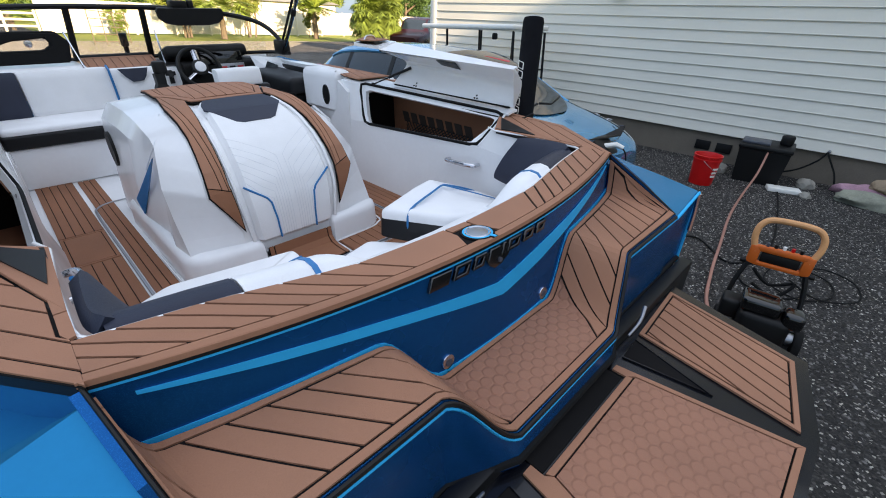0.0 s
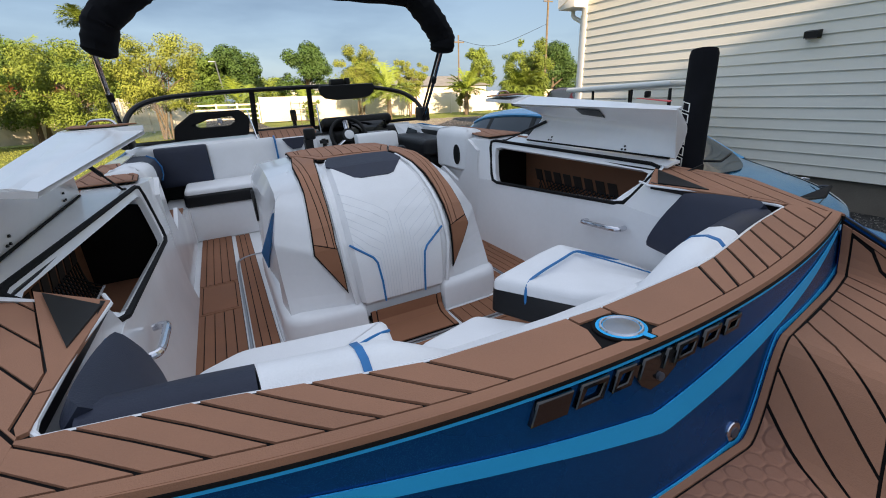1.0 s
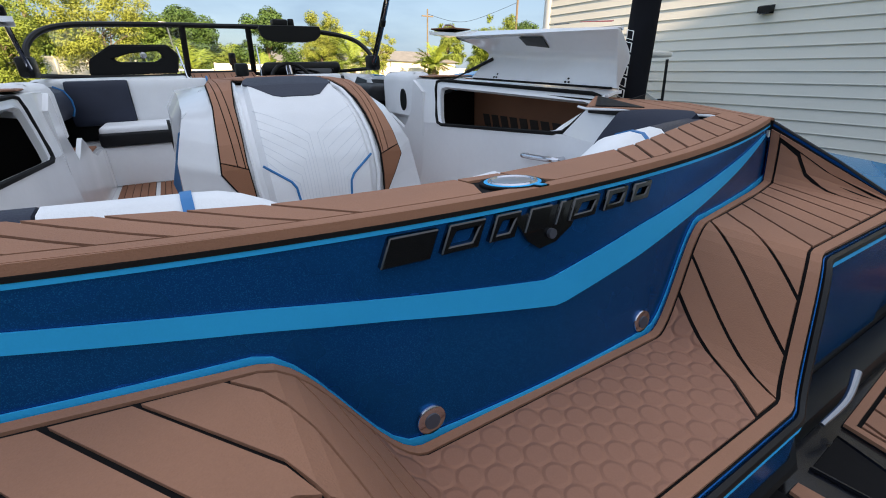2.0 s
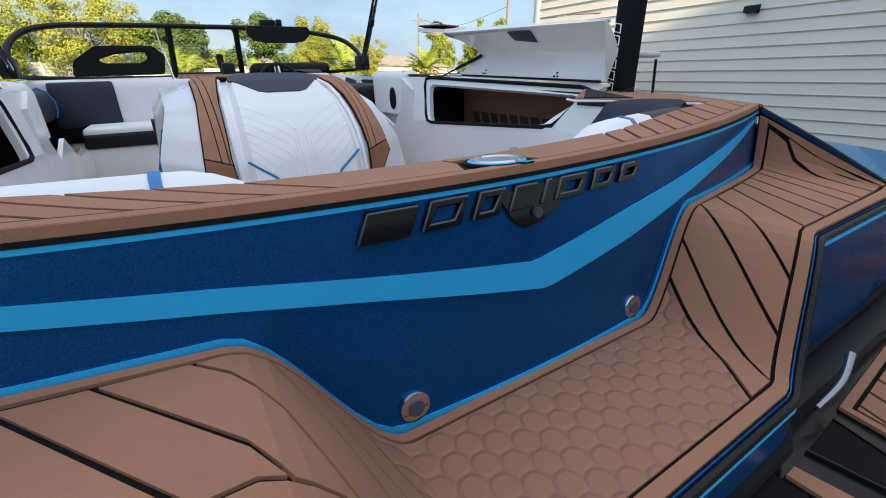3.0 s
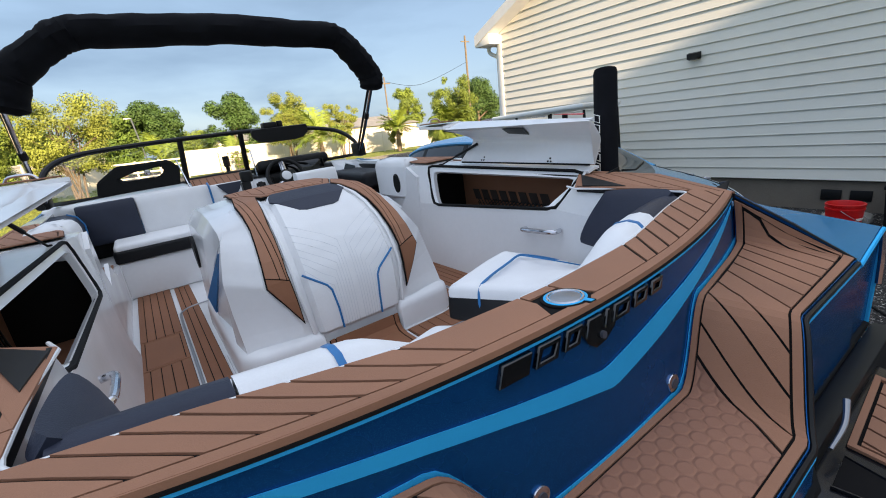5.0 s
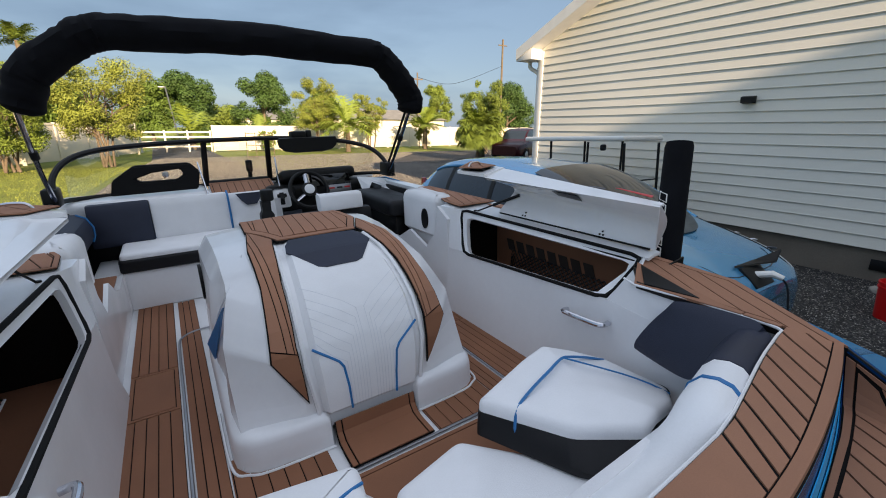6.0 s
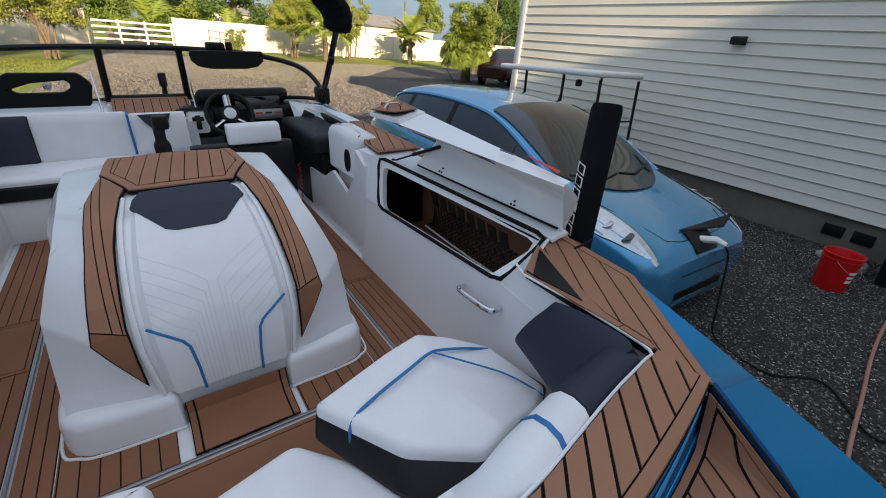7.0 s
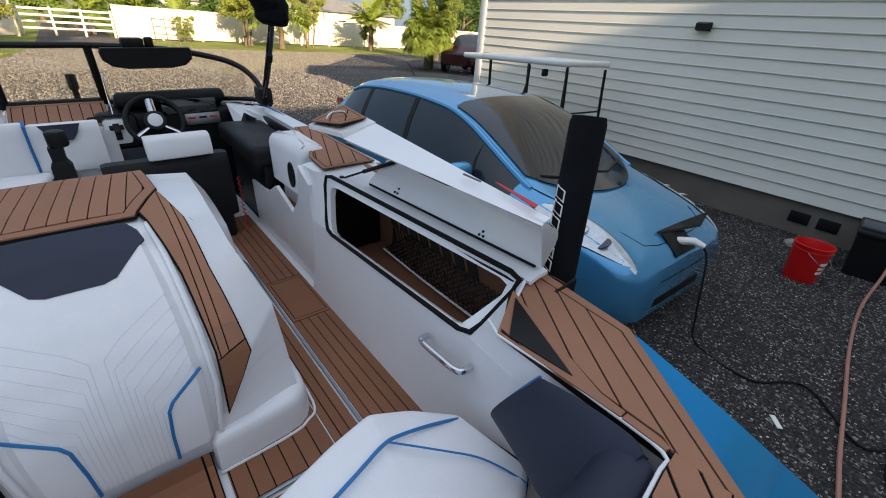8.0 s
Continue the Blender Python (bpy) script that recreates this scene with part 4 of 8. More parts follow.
# side coamings with the open lockers
for s in (1, -1):
    M = Matrix.Diagonal((s, 1, 1, 1))

    def side(bm, name, mat, label="", smooth=True, parent=boat):
        bmesh.ops.transform(bm, matrix=M, verts=bm.verts)
        return part(name, bm, mat, parent, label, smooth)

    BL, BR, TR, TL = [Vector(p) for p in ((0.850, 1.690, 1.030), (0.852, 0.727, 1.086), (1.046, 0.714, 1.222), (0.906, 1.785, 1.263))]
    HF = Vector((1.07, 1.80, 1.267))
    bm = sheet([[(0.81, y, 0.64), (0.835, y, 0.78), (0.846, y, 0.95), (0.849, y, zt)] for y, zt in ((0.165, 1.0), (0.45, 1.06), (0.727, 1.085), (1.2, 1.06), (1.672, 1.035), (1.85, 1.035))], -0.012)
    coaming = side(bm, "coaming", GEL_WHITE, "white moulded side coaming")
    bm = sheet([[(0.849, 0.165, 0.99), (0.849, 0.45, 1.05), BR], [(0.848, 0.165, 1.19), (0.842, 0.615, 1.186), TR]], 0.01)
    side(bm, "coaming_corner", GEL_WHITE, parent=coaming)
    bm = sheet([[BL, TL, HF, (1.16, 1.74, 1.265)], [(0.848, 1.80, 1.03), (0.872, 1.835, 1.266), (1.05, 1.85, 1.270), (1.18, 1.85, 1.27)], [(0.848, 1.95, 1.03), (0.866, 1.95, 1.266), (1.02, 2.0, 1.270), (1.19, 2.0, 1.27)]], -0.01)
    side(bm, "coaming_front", GEL_WHITE, parent=coaming)
    side(sheet([[TL, TL.lerp(TR, 0.5), TR, (1.040, 0.690, 1.224)], [(1.02, 1.79, 1.266), (1.05, 1.25, 1.252), (1.085, 0.712, 1.234), (1.08, 0.69, 1.234)], [(1.125, 1.80, 1.263), (1.125, 1.26, 1.251), (1.125, 0.712, 1.237), (1.12, 0.69, 1.236)]], -0.012), "locker_deck", GEL_WHITE, parent=coaming)
    ring = [BL, BR, TR, TL]
    dense = []
    for i in range(4):
        a, b, c = ring[i - 1], ring[i], ring[(i + 1) % 4]
        d = 0.05
        dense += [b + (a - b).normalized() * d, b + ((a - b).normalized() + (c - b).normalized()) * d * 0.22, b + (c - b).normalized() * d]
    side(tube(dense, 0.009, 6, closed=True), "gasket", RUBBER, "black rubber locker gasket", parent=coaming)
    # white flange, then the dark inside with a tan back
    mid_f = sum(dense, Vector()) / len(dense)
    ins = [p + (mid_f - p) * 0.07 + (BL - TL) * (0.11 if p.z > 1.18 else 0.0) for p in dense]
    ins = [Vector((p.x, mid_f.y + (p.y - mid_f.y) * 0.985, p.z)) for p in ins]
    deep = [p + Vector((0.022, 0, -0.012)) for p in ins]
    side(loft([dense, [a.lerp(b, 0.7) + Vector((0.006, 0, 0.002)) for a, b in zip(dense, ins)], ins, deep], caps=False), "locker_frame", GEL_WHITE, "white flange of the locker", parent=coaming)
    bm = sheet([[(0.86, 1.76, 1.03), (0.86, 0.64, 1.07)], [(0.875, 1.76, 0.84), (0.875, 0.64, 0.84)]], 0.008)
    side(bm, "locker_front", BLACK, parent=coaming)
    side(slab([(0.87, 1.77, 0.845), (0.87, 0.63, 0.845), (1.19, 0.63, 0.845), (1.19, 1.77, 0.845)], (0, 0, 0.01)), "locker_floor", FOAM_DARK, "brown foam lining of the locker", parent=coaming)
    back = side(slab([(1.17, 1.77, 0.84), (1.17, 0.63, 0.84), (1.165, 0.63, 1.19), (1.165, 1.77, 1.205)], (0.008, 0, 0)), "locker_back", FOAM_DARK, "brown foam panel with plain black bars", parent=coaming)
    side(slab([(1.168, 1.77, 1.20), (1.168, 0.63, 1.185), (1.04, 0.66, 1.196), (0.93, 1.76, 1.228)], (0, 0, 0.006)), "locker_top", BLACK, parent=coaming)
    for k in range(8):
        y0 = 1.66 - 0.082 * k
        for d0, d1, z0, z1 in ((0.0, 0.058, 1.005, 1.070),):
            sl = 0.35
            side(slab([(1.1655, y0 - d0 + sl * (z1 - 1.03), z1), (1.1655, y0 - d1 + sl * (z1 - 1.03), z1), (1.1655, y0 - d1 + sl * (z0 - 1.03), z0), (1.1655, y0 - d0 + sl * (z0 - 1.03), z0)], (-0.003, 0, 0)), "bar", PRINT_BROWN, parent=back, smooth=False)
    bm = bmesh.new()
    for k in range(34):
        y0 = 0.72 + 0.03 * k
        for d in (0.15, -0.15):
            lo_y, hi_y = y0, y0 + d
            f_hi = 1.0
            if hi_y > 1.62:
                f_hi = (1.62 - lo_y) / d if lo_y < 1.62 else 0
            if hi_y < 0.70:
                f_hi = (0.70 - lo_y) / d if lo_y > 0.70 else 0
            if lo_y > 1.62 or f_hi <= 0.02:
                continue
            tube([(1.10, lo_y, 0.895), (1.155, lo_y + d * f_hi, 0.895 + 0.12 * f_hi)], 0.0032, 4, bm=bm, ends=False)
    net = side(bm, "storage_net", BLACK, "black storage net with a white cord", parent=coaming)
    side(tube(curve_points([(1.10, 1.62, 0.897), (1.096, 1.3, 0.892), (1.096, 1.0, 0.894), (1.10, 0.70, 0.897)], 6), 0.005, 6), "cord", VINYL, "white cord", parent=net)
    side(box((0.012, 0.02, 0.16), (1.145, 0.70, 0.945), 0.003), "net_strap", BLACK, parent=net)
    for y in (1.775, 0.625):
        side(slab([(0.865, y, 0.84), (1.18, y, 0.84), (1.18, y, 1.22), (0.92, y, 1.18)], (0, 0.008, 0)), "locker_end", BLACK, parent=coaming)
    # lid standing open
    h0, h1, m0, m1, n0, n1, f0, f1 = [Vector(p) for p in ((0.995, 1.556, 1.274), (1.102, 0.704, 1.244), (1.125, 1.55, 1.392), (1.118, 0.68, 1.358), (0.891, 1.551, 1.472), (0.977, 0.634, 1.446), (1.065, 1.62, 1.505), (1.015, 0.640, 1.456))]
    if s < 0:       # the port lid stands more upright, with a wider rim
        h0, h1, m0, m1, n0, n1, f0, f1 = [Vector(p) for p in ((1.09, 1.70, 1.266), (1.095, 0.70, 1.242), (1.067, 1.62, 1.490), (0.985, 0.628, 1.432), (0.80, 1.585, 1.492), (0.889, 0.66, 1.430), (1.065, 1.62, 1.508), (0.98, 0.625, 1.450))]

    def inside(u, v, off=0.004):
        """A place on the lid's inner face: u from the bow end aft, v from the hinge over the bend (0.5) to the free edge."""
        a, b, c = h0.lerp(h1, u), m0.lerp(m1, u), n0.lerp(n1, u)
        w = min(max((v - 0.38) / 0.24, 0.0), 1.0)
        p = a.lerp(b, 2 * v) if v <= 0.38 else b.lerp(c, 2 * v - 1) if v >= 0.62 else (1 - w) ** 2 * a.lerp(b, 0.76) + 2 * w * (1 - w) * b + w * w * b.lerp(c, 0.24)
        return p + Vector((-off, 0, -0.3 * off))

    mid = [[inside(j / 6, v, 0.0) for j in range(7)] for v in (0.0, 0.2, 0.38, 0.44, 0.5, 0.56, 0.62, 0.8, 1.0)]
    lid = side(sheet(mid + [[f0.lerp(f1, j / 6) for j in range(7)]], -0.014), "locker_lid", GEL_WHITE, "white locker lid standing open")
    smooth_by_angle(lid.data, 35)
    if s > 0:
        side(slab([r[-1] for r in mid], (0, -0.004, 0)), "lid_wall", GEL_WHITE, parent=lid, smooth=False)
    planked(lid, [(s * x, y) for x, y in ((0.830, 1.700), (0.905, 1.600), (1.055, 1.655), (1.10, 1.955))][::s], flat(1.512), 60 * s if s > 0 else 120, 0.06, FOAM, border=0.018)
    side(slab([n0 + Vector((0, 0, 0.002)), (1.065, 1.60, 1.492), (1.108, 1.968, 1.492), (0.820, 1.696, 1.488)], (0, 0, 0.016)), "lid_end", GEL_WHITE, parent=lid)
    side(tube(curve_points([(0.90, 1.70, 1.515), (0.92, 1.705, 1.535), (0.98, 1.72, 1.535), (1.0, 1.725, 1.515)], 4), 0.0055, 8), "cleat", CHROME, "pop-up cleat", parent=lid)
    side(tube([inside(0.02, 0.0), inside(0.98, 0.0)], 0.0045, 8), "hinge", RUBBER, "black hinge line", parent=lid)
    lo, hi = Vector((0.945, 1.70, 1.258)), inside(0.07, 0.42, 0.016)
    bm = tube([lo, hi], 0.0045, 8)
    tube([lo.lerp(hi, 0.42), hi], 0.0085, 8, bm=bm)
    tube([lo - Vector((0, 0, 0.012)), lo + Vector((0, 0, 0.010))], 0.010, 8, bm=bm)
    side(bm, "gas_strut", BLACK, "black gas strut", parent=lid)
    for u in (0.20, 0.72):
        for du, dv in ((-0.010, 0.05), (0.010, 0.05), (0, 0.11)):
            side(cyl(0.0042, 0.006, inside(u + du, dv, 0.003), (0, 90, 0), 8), "bolt", BLACK, parent=lid)
    side(slab([inside(0.462, 0.93), inside(0.605, 0.92), inside(0.575, 0.68), inside(0.440, 0.74)], (-0.004, 0, -0.001)), "lid_pad", BLACK, parent=lid, smooth=False)
    if s > 0:
        up = Vector((0, 0, 0.019))
        strip = [n0.lerp(n1, t).lerp(f0.lerp(f1, t), w) for t, w in ((0.78, 0.95), (0.80, 0.99), (0.955, 0.90), (0.955, 0.55))]
        side(slab([p + up for p in strip], (0, 0, 0.002)), "red_sticker", STICKER_RED, "plain red sticker", parent=lid, smooth=False)
        strip = [n0.lerp(n1, t).lerp(f0.lerp(f1, t), w) for t, w in ((0.66, 0.50), (0.66, 0.58), (0.74, 0.62), (0.74, 0.54))]
        side(slab([p + up for p in strip], (0, 0, 0.002)), "print_bar", GREY_PLASTIC, parent=lid, smooth=False)
    side(slab([(0.905, 2.205 + 0.04 * math.cos(a), 1.135 + 0.068 * math.sin(a)) for a in (2 * math.pi * k / 24 for k in range(24))], (-0.012, 0, 0)), "side_speaker", BLACK, "black oval speaker", parent=coaming)
    side(tube([(1.0, -0.283, 1.085), (1.002, -0.288, 1.00), (1.0, -0.290, 0.93)], 0.010, 8), "corner_guard", CHROME, "chrome corner guard", parent=coaming)
    rim_line = [(x, inner_y(x) + 0.003, cap_z(x) - cap_fall(x) - 0.003) for x in (0.0, 0.1, 0.2, 0.3, 0.4, 0.5, 0.6, 0.68, 0.76, 0.80)] + [(0.826, 0.160, 1.1985), (0.836, 0.175, 1.1985), (0.840, 0.20, 1.1985), (0.839, 0.40, 1.198), (0.828, 0.60, 1.190), (0.85, 0.66, 1.192)]
    side(tube(rim_line, 0.0045, 8), "deck_lip", GEL_WHITE, parent=coaming)
    side(slab([(1.115, 0.745, 1.238), (1.165, 0.745, 1.225), (1.205, 1.80, 1.250), (1.105, 1.80, 1.262)], (0, 0, 0.008)), "gunwale_foam", FOAM, parent=coaming, smooth=False)
    # grab handle
    side(tube(curve_points([(0.835, 0.90, 0.98), (0.80, 0.89, 0.985), (0.795, 0.80, 0.99), (0.80, 0.71, 0.995), (0.84, 0.70, 0.995)], 6), 0.011, 10), "grab_handle", CHROME, "polished grab handle", parent=coaming)

# ---- engine cover ----
COVER = [(1.098, 0.70), (1.096, 0.78), (1.098, 0.87), (1.106, 0.95), (1.130, 1.03), (1.178, 1.11), (1.245, 1.175), (1.330, 1.228), (1.425, 1.266), (1.555, 1.291), (1.75, 1.300), (2.05, 1.296), (2.16, 1.285)]
_cy, _cz = [p[0] for p in COVER], [p[1] for p in COVER]
_cs = [0.0]
for a, b in zip(COVER, COVER[1:]):
    _cs.append(_cs[-1] + math.hypot(b[0] - a[0], b[1] - a[1]))
CX = 0.010


def cover_at(sv):
    return float(np.interp(sv, _cs, _cy)), float(np.interp(sv, _cs, _cz))


def s_of_z(z):
    return float(np.interp(z, _cz[:10], _cs[:10]))


def s_of_y(y):
    return float(np.interp(y, _cy[3:], _cs[3:]))


def cover_place(lift=0.0):
    def place(u, v):
        """u: along the profile from the bottom front to the top rear; v: across, from starboard to port."""
        y, z = cover_at(u)
        y1, z1 = cover_at(u - 0.02)
        y2, z2 = cover_at(u + 0.02)
        ny, nz = -(z2 - z1), (y2 - y1)
        k = math.hypot(ny, nz) or 1
        crown = -0.16 * v * v
        return (CX - v, y + ny / k * lift, z + nz / k * (lift + crown))
    return place


END = _cs[-1]
knots_c = [0.03 * i for i in range(1, int(END / 0.03) + 1)]
# shell: the crowned middle, chamfered shoulders out to a crisp edge, and upright sides down to the sole
RIM_S = [_cs[0], s_of_z(0.80), s_of_z(0.92), s_of_z(1.035), s_of_z(1.12), s_of_z(1.19), s_of_z(1.24), s_of_z(1.275), s_of_y(1.60), s_of_y(1.80), s_of_y(2.05), END]
RIM_X = [0.455, 0.458, 0.460, 0.457, 0.432, 0.410, 0.404, 0.404, 0.402, 0.404, 0.408, 0.410]
RIM_Y = [1.118, 1.165, 1.235, 1.290, 1.365, 1.430, 1.50, 1.58, 1.70, 1.86, 2.09, 2.18]
RIM_Z = [0.700, 0.800, 0.920, 1.035, 1.112, 1.172, 1.192, 1.208, 1.228, 1.246, 1.248, 1.238]
MID_S, MID_X = [0.0, s_of_z(0.835), s_of_z(1.02), s_of_z(1.22), s_of_y(1.60), s_of_y(1.86), END], [0.246, 0.246, 0.345, 0.313, 0.308, 0.278, 0.260]
rows = []
for sv in sorted(set(list(np.linspace(0, END, 34)) + RIM_S + [MID_S[1], MID_S[2]])):
    w = float(np.interp(sv, MID_S, MID_X))
    rx, ry, rz = (float(np.interp(sv, RIM_S, q)) for q in (RIM_X, RIM_Y, RIM_Z))
    row = [cover_place(-0.014)(sv, v * w) for v in np.linspace(-1, 1, 11)]
    low_z = min(0.66, rz)
    # the sides are drawn in behind the shoulder and flare out again lower down
    flank = [(rx, 0.0), (float(np.interp(ry, (1.118, 1.29, 1.43, 1.58, 1.70, 2.0), (0.458, 0.460, 0.413, 0.422, 0.445, 0.452))), 0.12),
             (float(np.interp(ry, (1.118, 1.29, 1.43, 1.55, 1.70, 2.0), (0.460, 0.468, 0.422, 0.440, 0.472, 0.460))), 0.48), (0.474, 1.0)]
    star = [(CX + x, ry, rz + (low_z - rz) * t) for x, t in flank[::-1]]
    port_s = [(CX - x, ry, rz + (low_z - rz) * t) for x, t in flank]
    rows.append(star + row + port_s)
rows.append([(x, y + 0.05, z - 0.05) if z > 0.68 else (x, y + 0.05, z) for x, y, z in rows[-1]])
rows.append([(x * 0.97, 2.29, 0.645 + (z - 0.645) * 0.5) for x, y, z in rows[-1]])
rows.append([(x * 0.97, 2.30, 0.645) for x, y, z in rows[-1]])
cover = part("engine_cover", sheet(rows, 0.006), GEL_WHITE, boat, "white moulded engine cover with tan foam strips")
smooth_by_angle(cover.data, 18)
for s in (1, -1):
    ft = []
    for z, d in ((0.645, 0.0), (0.742, 0.004), (0.762, 0.010), (0.774, 0.022), (0.780, 0.05)):
        ft.append([(CX + s * x, y, z) for x, y in ((0.168 + d, 2.0), (0.168 + d, 1.085 + d), (0.176 + d, 1.072 + d), (0.200 + d, 1.070 + d), (0.38, 1.080 + d), (0.43 - 0.3 * d, 1.090 + d), (0.465 - 0.6 * d, 1.112 + d), (0.488 - d, 1.15 + 0.4 * d), (0.496 - d, 1.21), (0.496 - d, 2.0))])
    part("cover_foot", loft(ft), GEL_WHITE, cover)
    part("foot_seam", tube(curve_points([(CX + s * 0.172, 1.062, 0.650), (CX + s * 0.38, 1.070, 0.650), (CX + s * 0.455, 1.092, 0.650), (CX + s * 0.504, 1.16, 0.650), (CX + s * 0.508, 1.5, 0.650)], 5), 0.005, 6), GEL_WHITE, cover)
    # the rear box of the cover butts on the front one with a fine joint
    part("joint_line", tube([(CX + s * 0.318, 1.60, 1.262), (CX + s * 0.336, 1.572, 1.243), (CX + s * 0.350, 1.525, 1.222), (CX + s * 0.408, 1.432, 1.174), (CX + s * 0.452, 1.50, 1.06)], 0.0022, 5), STITCH, cover)


# padded front of the cover
def pad_piece(poly, lift, thick, mat, name, parent):
    return part(name, mapped_piece(poly, cover_place(lift), thick, knots_c), mat, parent)


def pad_half(sv):
    return float(np.interp(sv, [0, 0.06, 0.10, 0.30, 0.45, 0.62, 0.80], [0.165, 0.186, 0.192, 0.205, 0.202, 0.190, 0.172]))


s_top, s_bot = s_of_y(1.57), 0.055
rows = []
for sv in np.linspace(s_bot, s_top, 40):
    e = min(1.0, min(sv - s_bot, s_top - sv) / 0.03)
    row = []
    for v in np.linspace(-1, 1, 23):
        r = min(1.0, (1 - abs(v)) / 0.13)
        h = 0.024 * math.sqrt(max(0, 1 - (1 - min(e, r)) ** 2))
        corner = 1.0 - 0.10 * max(0.0, 1 - (sv - s_bot) / 0.03) ** 2 - 0.12 * max(0.0, 1 - (s_top - sv) / 0.03) ** 2
        row.append(cover_place(-0.010 + h)(sv, v * corner * pad_half(sv)))
    rows.append(row)
pad = part("cover_pad", sheet(rows, 0.006), VINYL, cover, "white quilted vinyl pad with blue piping")
# charcoal head panel
sc = s_of_z(1.226)
hp = [(s_top - 0.012, -0.142), (s_top - 0.012, 0.142), (s_top - 0.060, 0.166), (s_top - 0.115, 0.176), (sc + 0.012, 0.090), (sc, 0.060), (sc, -0.060), (sc + 0.012, -0.090), (s_top - 0.115, -0.176), (s_top - 0.060, -0.166)]
bm = bmesh.new()
for k in range(9):
    q = clip(clip(hp, 0, 1, -0.18 + 0.04 * (k + 1)), 0, -1, 0.18 - 0.04 * k)
    if len(q) > 2 and abs(area(q)) > 1e-6:
        mapped_piece(q, cover_place(0.0095), 0.0075, [0.02 * i for i in range(1, 60)], bm)
bmesh.ops.remove_doubles(bm, verts=bm.verts, dist=2e-4)
part("head_panel", bm, VINYL_DARK, pad, "charcoal head panel")


def seam(pts, r, mat, name, parent, lift=0.0145):
    line = []
    for (u0, v0), (u1, v1) in zip(pts, pts[1:]):
        k = max(2, int(math.hypot(u1 - u0, v1 - v0) / 0.012))
        line += [cover_place(lift)(u0 + (u1 - u0) * i / k, v0 + (v1 - v0) * i / k) for i in range(k)]
    line.append(cover_place(lift)(*pts[-1]))
    return part(name, tube(line, r, 6), mat, parent)


for s in (1, -1):
    zt = s_of_z(1.022)
    seam([(zt, s * 0.202), (s_of_z(0.958), s * 0.118), (s_of_z(0.936), s * 0.104), (s_bot + 0.10, s * 0.094), (s_bot + 0.012, s * 0.090)], 0.0046, PIPING, "piping", pad)
    for k in range(7):
        bv, bz = 0.090 - 0.0125 * k, 0.950 + 0.026 * k
        seam([(s_bot + 0.015, s * bv * 0.92), (s_of_z(bz), s * bv), (s_of_z(bz + 0.030), s * (bv + 0.045)), (s_of_z(bz + 0.085), s * 0.186)], 0.0010, STITCH, "stitch_line", pad, 0.0136)
    # white rail and tan strip at each side
    seam([(s_bot + 0.02, s * 0.206), (s_of_z(0.95), s * 0.228), (s_of_z(1.1), s * 0.228), (s_of_z(1.25), s * 0.214), (s_top + 0.005, s * 0.196)], 0.009, GEL_WHITE, "rail", cover, -0.006)
    z1, z2, z3, z4 = s_of_z(0.834), s_of_z(1.014), s_of_z(1.22), s_top
    o = [(z1, s * 0.236), (z2, s * 0.338), (z3, s * 0.308), (z4, s * 0.301), (s_of_y(1.845), s * 0.262), (s_of_y(1.645), s * 0.185), (z4 + 0.012, s * 0.197), (z3, s * 0.232), (z2 + 0.03, s * 0.247)]
    o = o if s < 0 else o[::-1]
    pad_piece(o, -0.004, 0.008, GROOVE, "strip_base", cover)
    i = inset(o, 0.0045)
    low_p = clip(i, 1, -s * 0.45, z2 + 0.020 - 0.45 * 0.285)
    pad_piece(low_p, 0.002, 0.007, FOAM_DARK, "strip_tip", cover)
    up = clip(i, -1, s * 0.45, -(z2 + 0.0245 - 0.45 * 0.285))
    for a, b in ((0.0, 0.256), (0.2595, 0.2795), (0.283, 0.40)):
        q = clip(clip(up, 0, s, b), 0, -s, -a)
        if len(q) > 2:
            pad_piece(q, 0.002, 0.007, FOAM, "strip_plank", cover)
# foam top of the cover
top = [(s_of_y(1.615), -0.176), (s_of_y(1.615), 0.176), (s_of_y(1.655), 0.186), (s_of_y(1.862), 0.266), (END - 0.004, 0.250), (END - 0.004, -0.250), (s_of_y(1.862), -0.266), (s_of_y(1.655), -0.186)]
pad_piece(top, -0.004, 0.008, GROOVE, "top_base", cover)
t_in = inset(top, 0.004)
rim = inset(top, 0.034)
rim_in = inset(rim, 0.0045)
for j in range(len(t_in)):
    a, b = j, (j + 1) % len(t_in)
    q = [t_in[a], t_in[b], rim[b], rim[a]]
    if abs(area(q)) > 1e-5:
        pad_piece(q, 0.002, 0.007, FOAM, "top_border", cover)
for k in range(12):
    v0 = -0.29 + k * 0.049
    q = clip(clip(rim_in, 0.10, 1, v0 + 0.0450 + 0.10 * s_top), -0.10, -1, -v0 - 0.10 * s_top)
    if len(q) > 2 and abs(area(q)) > 1e-4:
        pad_piece(q, 0.002, 0.007, FOAM, "top_plank", cover)
# brown pad between the feet, curving up to the cover
prof = [(0.925, 0.652), (1.01, 0.653), (1.050, 0.660), (1.075, 0.685), (1.083, 0.73), (1.086, 0.765)]
part("centre_pad_base", sheet([[(CX - 0.163, y, z), (CX + 0.163, y, z)] for y, z in prof[:5]], -0.004), GROOVE, cover)
part("centre_pad", sheet([[(CX - 0.135, y, z + 0.004), (CX + 0.135, y, z + 0.004)] for y, z in prof[:5]], 0.004), FOAM_DARK, cover)
for s in (1, -1):
    part("pad_border", sheet([[(CX + s * 0.150 - 0.009, y, z + 0.004), (CX + s * 0.150 + 0.009, y, z + 0.004)] for y, z in prof[:5]], 0.004), FOAM_DARK, cover)
